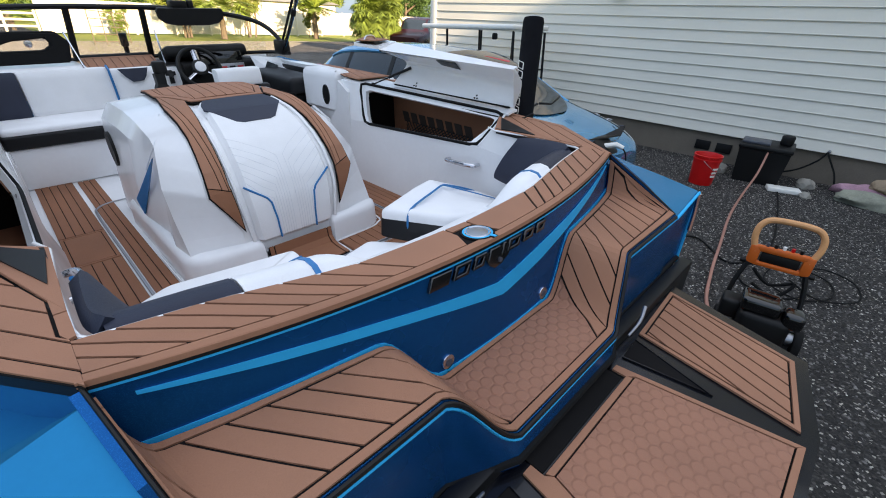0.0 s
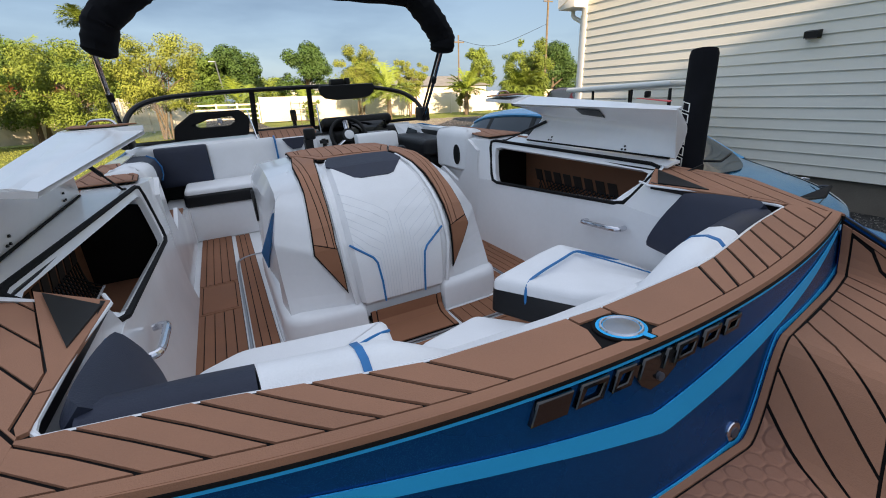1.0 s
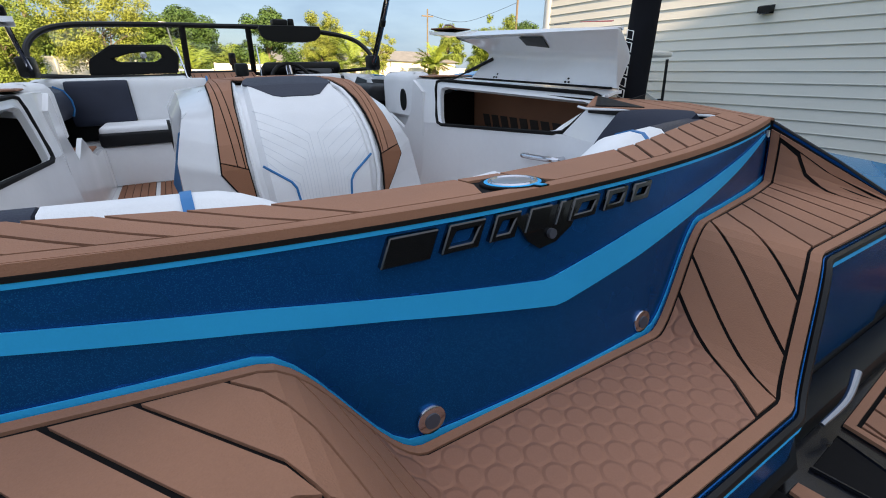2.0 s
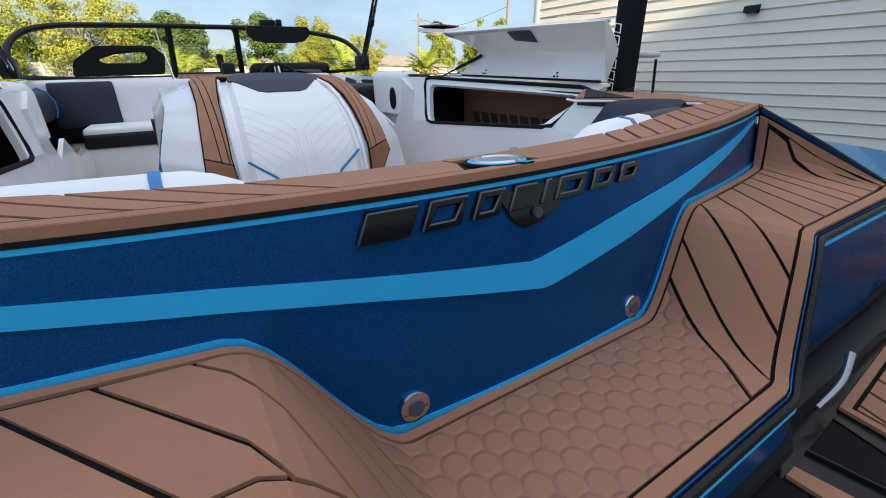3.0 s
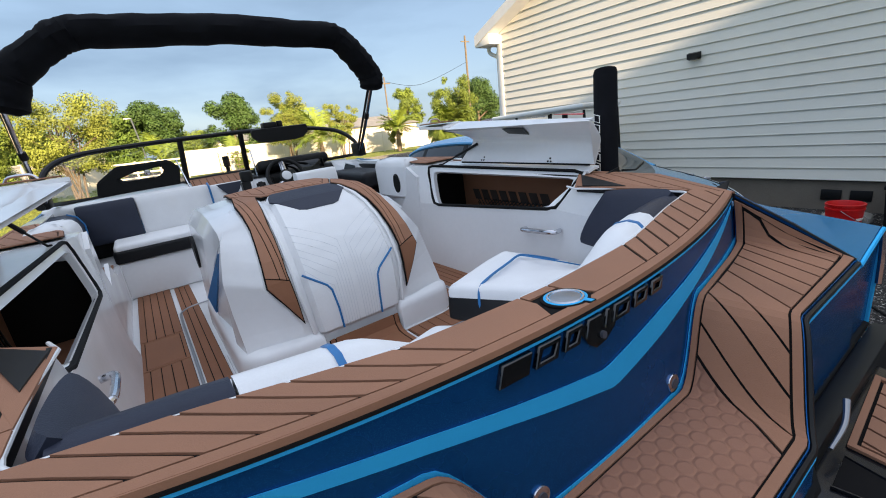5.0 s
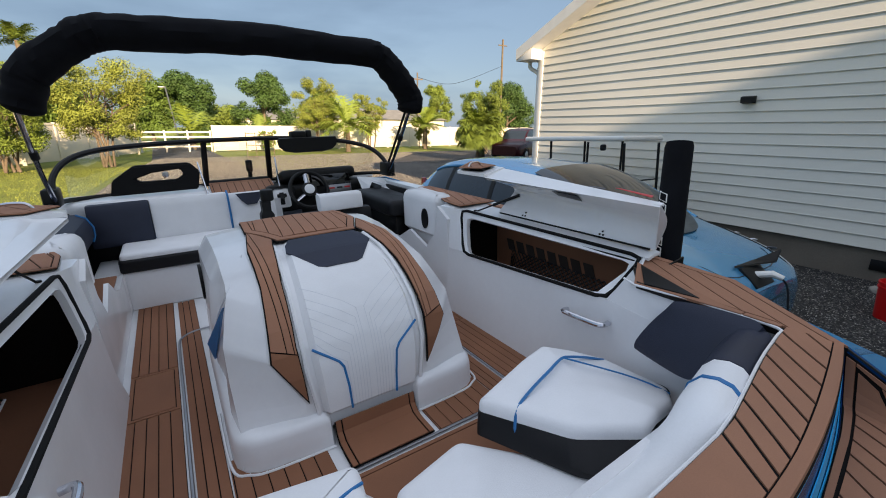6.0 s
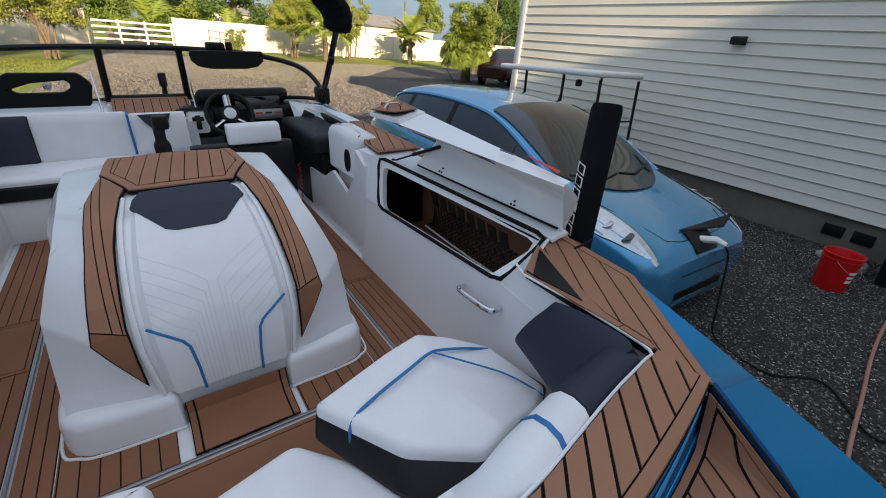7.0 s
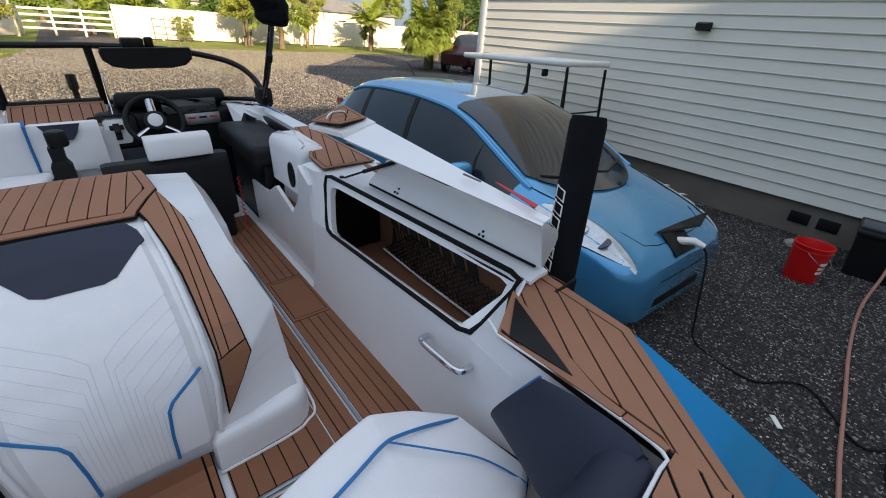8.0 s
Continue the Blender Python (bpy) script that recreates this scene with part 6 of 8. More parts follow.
part("stay", tube([(0.27, 3.60, 1.50), (0.26, 3.50, 1.27)], 0.006, 6), CHROME, ws)
glass_o = [(0.0, 0.03), (0.012, 0.052), (0.478, 0.052), (0.49, 0.03), (0.482, -0.015), (0.44, -0.048), (0.36, -0.062), (0.13, -0.062), (0.05, -0.048), (0.008, -0.015)]
mir = part("rear_mirror", loft([[(0.288 + x, 3.47, 1.600 + z) for x, z in glass_o], [(0.283 + x * 1.02, 3.485, 1.600 + z * 1.08) for x, z in glass_o], [(0.32 + x * 0.85, 3.56, 1.61 + z * 0.6) for x, z in glass_o]]), BLACK, boat, "wide black rear-view mirror")
part("mirror_bracket", box((0.12, 0.10, 0.06), (0.47, 3.57, 1.675), 0.012), BLACK, mir)
part("mirror_knob", cyl(0.025, 0.06, (0.56, 3.55, 1.68), n=12, bevel=0.008), BLACK, mir)

for s in (1, -1):
    bx = 1.10
    a = [(s * bx, 3.18, 1.33), (s * 1.09, 2.95, 1.55), (s * 1.05, 2.62, 1.86)]
    b = [(s * (bx + 0.03), 3.28, 1.34), (s * 1.11, 3.05, 1.56), (s * 1.07, 2.68, 1.90)]
    tw = part("tower_leg", tube(curve_points(a, 4), 0.013, 8), CHROME, boat, "polished tower leg")
    part("tower_brace", tube(curve_points(b, 4), 0.010, 8), BLACK, tw)
    part("tower_hinge", box((0.08, 0.16, 0.12), (s * 1.12, 3.22, 1.37), 0.02), BLACK, tw)
    part("tower_clamp", cyl(0.02, 0.05, (s * 1.075, 2.85, 1.64), (30, 0, 0), 12, bevel=0.006), BLACK, tw)
arch = [(-1.03, 2.62, 1.84), (-0.99, 2.60, 1.955), (-0.95, 2.59, 2.03), (-0.80, 2.58, 2.145), (-0.70, 2.575, 2.20), (-0.58, 2.57, 2.214), (0.03, 2.56, 2.224), (0.66, 2.57, 2.198), (0.80, 2.575, 2.175), (0.89, 2.58, 2.10), (1.0, 2.60, 1.98), (1.045, 2.61, 1.90), (1.035, 2.62, 1.82)]
ap = curve_points(arch, 10)
rings = []
for i, p in enumerate(ap):
    d = (ap[min(i + 1, len(ap) - 1)] - ap[max(i - 1, 0)]).normalized()
    sd = Vector((0, 1, 0))
    up = sd.cross(d).normalized()
    e = min(1.0, 0.45 + min(i, len(ap) - 1 - i) / 5)
    r = 0.082 * e
    ring = []
    for k in range(14):
        a = 2 * math.pi * k / 14
        w = r * (1 + 0.10 * noise.noise(Vector((i * 0.35, math.cos(a) * 1.2, math.sin(a) * 1.2))) + 0.05 * noise.noise(Vector((i * 1.1, math.cos(a) * 3, math.sin(a) * 3))))
        ring.append(p + w * (1.35 * math.cos(a) * sd + math.sin(a) * up))
    rings.append(ring)
top_c = thing("bimini_top", "black canvas top rolled up along the tower", "canvas top", BOAT)
part("rolled_canvas", loft(rings), CANVAS, top_c)
part("tower_arch", tube(ap[:6], 0.02, 8), ALU, top_c)

# pop-up cleats and gunwale foam
for s in (1, -1):
    q = [(0.905, 1.80), (1.17, 1.80), (1.185, 2.61), (1.09, 2.62), (1.01, 2.22), (0.925, 2.0)]
    q = [(s * x, y) for x, y in q]
    planked(boat, q if s > 0 else q[::-1], flat(1.275), 70 * s if s > 0 else 110, 0.06, FOAM, border=0.02)
    q = [(1.10, 2.10), (1.19, 2.10), (1.17, 3.1), (1.10, 3.1)]
    q = [(s * x, y) for x, y in q]
    part("gunwale", slab([(x, y, 1.235) for x, y in ((s * 0.91, 1.80), (s * 1.2, 1.80), (s * 1.2, 3.3), (s * 1.12, 3.5), (s * 1.10, 2.62), (s * 1.0, 2.2))], (0, 0, 0.03)), GEL_WHITE, boat, "white gunwale")

# ---- the trailer under the boat ----
GALV = material("galvanised_steel", lin(150, 152, 152), 0.45, 0.7, vary=0.15, scale=8, fine=60)
trailer = thing("boat_trailer", "steel boat trailer carrying the boat", "trailer")
for s in (1, -1):
    part("rail", box((0.10, 6.2, 0.14), (s * 0.95, 2.6, 0.42), 0.01), BLACK, trailer)
    part("bunk", box((0.12, 3.6, 0.20), (s * 0.55, 1.9, 0.44), 0.02), RUBBER, trailer)
    for y in (2.3, 3.05):
        w = part("wheel", cyl(0.31, 0.20, (s * 1.02, y, 0.31), (0, 90, 0), 28, bevel=0.03), RUBBER, trailer, "black trailer tyre")
        part("rim", cyl(0.20, 0.21, (s * 1.02, y, 0.31), (0, 90, 0), 20), ALU, w)
    part("crossbar", box((0.12, 0.10, 0.10), (s * 1.02, 0.95, 0.42), 0.01), BLACK, trailer)
for y in (0.6, 2.0, 3.6, 5.0):
    part("cross_member", box((1.9, 0.10, 0.10), (0, y, 0.36), 0.01), BLACK, trailer)
part("tongue", box((0.12, 2.0, 0.12), (0, 6.6, 0.42), 0.01), BLACK, trailer)
part("jack", tube([(0, 7.2, 0.0), (0, 7.2, 0.55)], 0.035, 10), GALV, trailer)


def guide_post(base, top, group):
    g = thing("guide_post", "black padded trailer guide post with white lettering bars", "guide post", group=group)
    a, b = Vector(base), Vector(top)
    d = (b - a).normalized()
    foot = Vector((a.x, a.y, 0.42))
    part("post", tube([foot, a, b], 0.022, 8), GALV, g)
    pts = [a + (b - a) * t for t in (0, 0.02, 0.5, 0.98, 1.0)]
    part("padded_sleeve", tube(pts, [0.045, 0.055, 0.055, 0.055, 0.05], 16), CANVAS, g)
    return g, a, b, d


for base, top in (((1.145, 0.66, 0.75), (1.30, 0.78, 1.70)), ((-1.215, 0.69, 0.75), (-1.212, 0.74, 1.70))):
    g, a, b, d = guide_post(base, top, "trailer guide posts")
    out = Vector((-1, 0.25, 0) if a.x > 0 else (1, -0.8, 0)).normalized()
    out = (out - d * out.dot(d)).normalized()
    acr = d.cross(out)
    # eight plain slanted frames stand for the lettering that runs along the sleeve
    start, pitch, tall, wide = (0.44, 0.046, 0.040, 0.036) if a.x > 0 else (0.25, 0.064, 0.056, 0.050)
    for k in range(8):
        c = a + (b - a) * (start + pitch * k)
        bm = bmesh.new()
        e, t1, t2 = 0.010, tall / 2, wide / 2
        ring_o = [(-t1, -t2 + 0.008), (-t1, t2 + 0.008), (t1, t2 - 0.008), (t1, -t2 - 0.008)]
        ring_i = [(x0 * (0.80 if a.x > 0 else 0.62), y0 * (0.80 if a.x > 0 else 0.62)) for x0, y0 in ring_o]

        def wrap(x0, y0, lift):
            ang = x0 / 0.055
            return c + d * y0 + (0.0555 + lift) * (out * math.cos(ang) + acr * math.sin(ang))
        lo = [[bm.verts.new(wrap(*p, 0.0)) for p in r] for r in (ring_o, ring_i)]
        hi = [[bm.verts.new(wrap(*p, 0.002)) for p in r] for r in (ring_o, ring_i)]
        for j in range(4):
            jj = (j + 1) % 4
            bm.faces.new((hi[0][j], hi[0][jj], hi[1][jj], hi[1][j]))
            bm.faces.new((lo[0][j], lo[0][jj], hi[0][jj], hi[0][j]))
            bm.faces.new((lo[1][j], lo[1][jj], hi[1][jj], hi[1][j]))
        part("lettering_bar", bm, TRIM, g)

# ---- the blue hatchback beside the boat ----
CAR_BLUE = material("metallic_light_blue", lin(60, 152, 200), 0.22, 0.45, vary=0.05, scale=2, fine=600, coat=0.8)
CAR_GLASS = material("dark_car_glass", lin(34, 44, 52), 0.02, vary=0.1, coat=0.0, spec=0.55)
LAMP_WHITE = material("clear_headlamp", lin(196, 204, 210), 0.14, 0.35, vary=0.15, scale=14, fine=60, coat=0.8)
RED_LENS = material("red_lens", lin(150, 16, 18), 0.2, vary=0.1, coat=0.5)


def soften(stations):
    """More sections between the stations given, with the corners of their lines rounded off."""
    dense = []
    for a, b in zip(stations, stations[1:]):
        for k in range(4):
            dense.append(tuple(p + (q - p) * k / 4 for p, q in zip(a, b)))
    dense.append(stations[-1])
    arr = np.array(dense)
    for _ in range(2):
        arr[1:-1] = (arr[:-2] + 2 * arr[1:-1] + arr[2:]) / 4
    return arr


def car(name, label, m, paint, stations, glass_span, shield, rear, wheels, wheel_r, glass, group=""):
    """A car from sections along its length: s, half width, belt height, roof-edge half width and height, top height, floor height."""
    c = thing(name, label, "car", m, group)

    def ring(st):
        s, hw, zb, tw, ze, zt, zf = st
        half = [(hw * 0.86, zf), (hw * 0.985, zf + 0.10), (hw, (zf + zb) / 2 + 0.02), (hw * 0.985, zb - 0.05), (hw * 0.955, zb), ((hw * 0.955 + tw) / 2 + 0.015, (zb + ze) / 2 + 0.01), (tw, ze), (tw * 0.88, ze + (zt - ze) * 0.55), (tw * 0.5, zt - 0.012), (0, zt)]
        return [(x, s, z) for x, z in half] + [(-x, s, z) for x, z in half[-2::-1]]
    arr = soften(stations)
    rings = [ring(tuple(r)) for r in arr]
    n = len(rings[0])
    body, sides, front, hatch = bmesh.new(), [bmesh.new(), bmesh.new()], bmesh.new(), bmesh.new()
    cache = {}

    def vert(bm, i, j):
        key = (id(bm), i, j)
        if key not in cache:
            cache[key] = bm.verts.new(rings[i][j])
        return cache[key]
    for i in range(len(rings) - 1):
        s = (arr[i][0] + arr[i + 1][0]) / 2
        for j in range(n - 1):
            target = body
            if j in (4, 5, n - 6, n - 7) and glass_span[0] < s < glass_span[1] and not any(abs(s - p) < 0.045 for p in glass_span[2:]):
                target = sides[0 if j < n / 2 else 1]
            elif 6 < j < n - 8 and shield[0] < s < shield[1]:
                target = front
            elif 6 < j < n - 8 and rear[0] < s < rear[1]:
                target = hatch
            target.faces.new((vert(target, i, j), vert(target, i, j + 1), vert(target, i + 1, j + 1), vert(target, i + 1, j)))
    for i in (0, -1):
        body.faces.new([vert(body, i % len(rings), j) for j in range(n)])
    body.faces.new([vert(body, i, 0) for i in range(len(rings))] + [vert(body, i, n - 1) for i in range(len(rings) - 1, -1, -1)])
    part("body", body, paint, c)
    for b in sides:
        part("side_window", b, glass, c, "dark tinted side window")
    if front.faces:
        part("windscreen", front, glass, c, "raked dark windscreen")
    else:
        front.free()
    part("rear_window", hatch, glass, c)
    for s in wheels:
        for sg in (1, -1):
            hw = float(np.interp(s, [q[0] for q in stations], [q[1] for q in stations]))
            w = part("wheel", cyl(wheel_r, 0.21, (sg * (hw - 0.10), s, wheel_r), (0, 90, 0), 28, bevel=0.03), RUBBER, c, "black tyre")
            part("rim", cyl(wheel_r * 0.66, 0.22, (sg * (hw - 0.098), s, wheel_r), (0, 90, 0), 20, bevel=0.01), ALU, w)
            part("wheel_arch", tube([(sg * (hw + 0.002), s + (wheel_r + 0.05) * math.cos(a), wheel_r + (wheel_r + 0.05) * math.sin(a)) for a in (math.pi * k / 12 for k in range(13))], 0.012, 6), RUBBER, c)
    return c


LEAF = [  # nose to tail
    (0.00, 0.62, 0.55, 0.46, 0.60, 0.63, 0.19), (0.08, 0.77, 0.64, 0.56, 0.70, 0.73, 0.17), (0.30, 0.855, 0.74, 0.64, 0.81, 0.85, 0.17),
    (0.65, 0.875, 0.83, 0.68, 0.90, 0.94, 0.20), (0.98, 0.885, 0.89, 0.70, 0.97, 1.01, 0.20), (1.30, 0.885, 0.92, 0.70, 1.14, 1.20, 0.20),
    (1.70, 0.885, 0.94, 0.67, 1.34, 1.42, 0.20), (2.02, 0.885, 0.95, 0.645, 1.44, 1.52, 0.20), (2.6, 0.885, 0.96, 0.63, 1.475, 1.56, 0.20),
    (3.2, 0.885, 0.98, 0.62, 1.46, 1.55, 0.20), (3.75, 0.87, 1.00, 0.60, 1.40, 1.50, 0.22), (4.15, 0.84, 0.98, 0.57, 1.24, 1.34, 0.24), (4.38, 0.80, 0.90, 0.58, 1.00, 1.06, 0.28), (4.45, 0.74, 0.80, 0.52, 0.88, 0.92, 0.34)]
hatchback = car("hatchback_car", "light blue metallic electric hatchback parked on the gravel while charging", pose(3.33, 1.02, 0, 0, 0, 0) @ Matrix.Diagonal((1, 1, 0.90, 1)), CAR_BLUE, LEAF, (1.05, 3.95), (9.0, 9.0), (3.85, 4.25), (0.88, 3.58), 0.315, CAR_GLASS)


SKIN = soften(LEAF)


def skin_z(x, s):
    """Height of the hatchback's skin at a place of its plan."""
    cols = SKIN.T
    hw, zb, tw, ze, zt = (float(np.interp(s, cols[0], cols[i])) for i in (1, 2, 3, 4, 5))
    return float(np.interp(abs(x), [0, tw * 0.5, tw * 0.88, tw, hw * 0.955, hw * 0.985], [zt, zt - 0.012, ze + (zt - ze) * 0.55, ze, zb, zb - 0.05]))


screen = []
for k in range(15):
    x = -0.625 + 1.25 * k / 14
    lo, hi = 0.68 + 0.40 * (abs(x) / 0.625) ** 2.2, 2.0 + 0.02 * (1 - (x / 0.625) ** 2)
    screen.append([(x * (1.06 - 0.06 * j / 11), lo + (hi - lo) * j / 11, skin_z(x * (1.06 - 0.06 * j / 11), lo + (hi - lo) * j / 11) + 0.013) for j in range(12)])
part("windscreen", sheet(screen, -0.004), CAR_GLASS, hatchback, "raked dark windscreen")
for s in (1, -1):
    inner = curve_points([(0.620, 0.060, 0), (0.610, 0.30, 0), (0.640, 0.60, 0), (0.790, 0.900, 0)], 5)
    outer = curve_points([(0.655, 0.055, 0), (0.800, 0.30, 0), (0.842, 0.55, 0), (0.812, 0.900, 0)], 5)
    rows = []
    for a, b in zip(inner, outer):
        rows.append([(s * (a.x + (b.x - a.x) * k / 5), a.y + (b.y - a.y) * k / 5, skin_z(a.x + (b.x - a.x) * k / 5, a.y + (b.y - a.y) * k / 5) + 0.004 + 0.008 * math.sin(math.pi * k / 5)) for k in range(6)])
    hl = part("headlamp", sheet(rows, 0.004 * s), LAMP_WHITE, hatchback, "clear swept-back headlamp")
    part("lamp_rim", tube([Vector(r[0]) + Vector((0, 0, 0.002)) for r in rows] + [Vector(r[5]) + Vector((0, 0, 0.002)) for r in rows[::-1]], 0.004, 5, closed=True), BLACK, hl)
    for lx, ly, lr in ((0.71, 0.30, 0.060), (0.735, 0.46, 0.052), (0.76, 0.62, 0.038)):
        part("lamp_bowl", cyl(lr, 0.010, (s * lx, ly, skin_z(lx, ly) + 0.010), (-20, 24 * s, 0), 18, bevel=0.003), GREY_PLASTIC if lr > 0.055 else CHROME, hl)
    part("bonnet_seam", tube([(s * x, y, skin_z(x, y) + 0.001) for x, y in ((0.70, 0.98), (0.60, 0.56), (0.50, 0.27), (0.43, 0.15), (0.28, 0.115), (0.0, 0.10))], 0.004, 5), BLACK, hatchback)
    for ds in (1.50, 2.52, 3.40):
        tb = [float(np.interp(ds, [q[0] for q in LEAF], [q[i] for q in LEAF])) for i in (1, 2, 3, 4)]
        part("pillar", sheet([[(s * (tb[0] * 0.955 + 0.004), ds - e, tb[1]), (s * ((tb[0] * 0.955 + tb[2]) / 2 + 0.019), ds - e + 0.02, (tb[1] + tb[3]) / 2 + 0.01), (s * (tb[2] + 0.004), ds - e + 0.04, tb[3])] for e in ((0.035, -0.035) if ds > 2 else (0.012, -0.012))], 0.004 * s), BLACK, hatchback, "black window pillar")
    edge = [(s * (q[3] + 0.006), q[0], q[4] - 0.012) for q in SKIN if 0.95 < q[0] < 3.98]
    part("window_frame", tube(edge, 0.028, 8), CAR_BLUE, hatchback, "blue roof edge over the side windows")
    for ds in (1.45, 2.55):
        part("door_seam", tube([(s * (0.885 * 0.955 + 0.002), ds, 0.93), (s * 0.883, ds + 0.02, 0.86), (s * 0.888, ds + 0.02, 0.58), (s * 0.875, ds - 0.04, 0.32)], 0.004, 5), BLACK, hatchback)
    part("mirror", box((0.22, 0.13, 0.16), (s * 0.97, 1.50, 1.00), 0.055, 3), CAR_BLUE, hatchback, "blue door mirror")
    part("wiper", tube([(s * 0.55, 1.02, skin_z(0.55, 1.02) + 0.02), (s * 0.20, 0.90, skin_z(0.20, 0.90) + 0.02), (s * 0.02, 0.94, skin_z(0, 0.94) + 0.02)], 0.012, 6), BLACK, hatchback)
    part("door_handle", box((0.02, 0.18, 0.03), (s * 0.875, 2.55, 0.86), 0.008), CAR_BLUE, hatchback)
    part("door_handle", box((0.02, 0.18, 0.03), (s * 0.875, 3.25, 0.88), 0.008), CAR_BLUE, hatchback)
    part("fog_recess", box((0.16, 0.05, 0.07), (s * 0.58, 0.05, 0.34), 0.015), BLACK, hatchback)
    part("tail_lamp", box((0.05, 0.10, 0.30), (s * 0.66, 4.24, 1.02), 0.02), RED_LENS, hatchback)
part("grille", box((0.72, 0.04, 0.09), (0, 0.015, 0.29), 0.015), BLACK, hatchback, "black lower grille")
part("bumper_seam", tube([(-0.55, 0.03, 0.50), (-0.3, -0.004, 0.485), (0.3, -0.004, 0.485), (0.55, 0.03, 0.50)], 0.005, 5), BLACK, hatchback)
part("antenna", tube([(0, 3.55, 1.53), (0, 3.72, 1.68)], 0.006, 6), BLACK, hatchback)
port = part("charge_port", box((0.30, 0.20, 0.03), (-0.04, 0.085, 0.715), 0.012, rot=(44, 0, 0)), BLACK, hatchback, "open black charging port")
part("port_flap", slab([(-0.22, 0.175, 0.79), (0.10, 0.175, 0.79), (0.31, 0.075, 0.885), (0.20, 0.055, 0.80)], (0.0, 0.010, 0.012)), BLACK, hatchback, "raised charging flap", smooth=False)
part("plug", tube([(-0.04, 0.09, 0.72), (-0.02, -0.01, 0.755), (0.01, -0.07, 0.73)], [0.032, 0.030, 0.022], 10), TRIM, port, "white charging plug")
cable = curve_points([(3.34, 0.96, 0.655), (3.34, 0.90, 0.56), (3.22, 0.80, 0.20), (3.18, 0.72, 0.012), (3.1, 0.35, 0.012), (3.35, 0.1, 0.012), (3.05, -0.25, 0.012), (3.6, -0.42, 0.012), (4.6, -0.32, 0.012), (5.6, -0.15, 0.012)], 10)
solid("charging_cable", tube(cable, 0.0075, 6), RUBBER, "black charging cable trailing over the gravel", "cable")
for k in range(3):
    pts = curve_points([(3.0 + 0.3 * math.cos(a + k) + 0.1 * k, -0.55 + 0.22 * math.sin(a + k) - 0.15 * k, 0.010 + 0.006 * k) for a in (0, 1.1, 2.3, 3.4, 4.4, 5.5)], 8)
    solid("extension_cord", tube(pts, 0.006, 6), RUBBER, "thin black cord coiled loosely on the gravel", "cable", group="cords on the gravel")

# ---- golf cart behind the car ----
cart = thing("golf_cart", "white-roofed golf cart parked by the house wall", "golf cart", pose(5.35, 4.48, 0))
part("roof", box((0.98, 1.96, 0.075), (0, 0.03, 1.600), 0.030, 3, rot=(-1.5, 0, 0)), TRIM, cart, "white moulded roof")
for x in (-0.42, 0.42):
    part("front_post", tube([(x, -0.92, 1.56), (x, -0.98, 0.75)], 0.02, 8), BLACK, cart)
    part("rear_post", tube([(x, 0.45, 1.56), (x, 0.43, 1.2), (x, 0.52, 0.9)], 0.02, 8), BLACK, cart)
    part("mid_post", tube([(x, -0.30, 1.56), (x, -0.32, 0.75)], 0.018, 8), BLACK, cart)
    for y in (-0.85, 0.80):
        part("wheel", cyl(0.22, 0.18, (x, y, 0.22), (0, 90, 0), 20, bevel=0.03), RUBBER, cart)
part("seat", box((0.9, 0.5, 0.16), (0, 0.30, 0.62), 0.05, 3), VINYL, cart)
part("seat_back", box((0.9, 0.12, 0.36), (0, 0.56, 0.86), 0.05, 3), VINYL, cart)
part("body", box((1.0, 2.2, 0.26), (0, 0, 0.36), 0.08, 3), TRIM, cart)
part("cowl", box((0.95, 0.40, 0.36), (0, -0.90, 0.58), 0.08, 3), TRIM, cart)
part("mirror", box((0.10, 0.05, 0.09), (-0.45, -0.60, 1.49), 0.02), BLACK, cart)
part("wind_rail", tube([(-0.42, -0.95, 1.02), (0.42, -0.95, 1.02)], 0.012, 6), BLACK, cart)
part("steering", tube([(-0.2, -0.6, 0.72), (-0.2, -0.38, 0.95)], 0.02, 8), BLACK, cart)

# ---- maroon SUV behind the house corner ----
MAROON = material("maroon_paint", lin(52, 8, 15), 0.3, 0.1, vary=0.08, scale=2, fine=300, coat=0.1, spec=0.3)
SUV = [(0.0, 0.66, 0.80, 0.50, 0.86, 0.88, 0.42), (0.15, 0.80, 0.92, 0.60, 0.98, 1.0, 0.36), (0.9, 0.90, 1.0, 0.70, 1.06, 1.10, 0.34), (1.25, 0.90, 1.04, 0.68, 1.14, 1.18, 0.34), (1.75, 0.90, 1.06, 0.66, 1.64, 1.70, 0.34), (2.4, 0.90, 1.06, 0.66, 1.70, 1.78, 0.34), (3.6, 0.90, 1.06, 0.66, 1.70, 1.78, 0.34), (4.2, 0.88, 1.05, 0.66, 1.64, 1.74, 0.36), (4.5, 0.84, 0.98, 0.66, 1.2, 1.28, 0.40), (4.6, 0.80, 0.90, 0.6, 0.98, 1.02, 0.46)]
suv = car("parked_suv", "maroon sport utility vehicle parked beyond the house", pose(14.3, 17.0, 0, 0, 0, -62), MAROON, SUV, (1.45, 4.1, 2.45, 3.4), (1.3, 1.78), (4.2, 4.5), (0.9, 3.7), 0.37, CAR_GLASS)
for s in (1, -1):
    part("roof_rail", tube([(s * 0.58, 1.9, 1.80), (s * 0.58, 3.9, 1.80)], 0.018, 6), BLACK, suv)
    part("tail_lamp", box((0.06, 0.10, 0.3), (s * 0.82, 4.42, 1.0), 0.02), RED_LENS, suv)

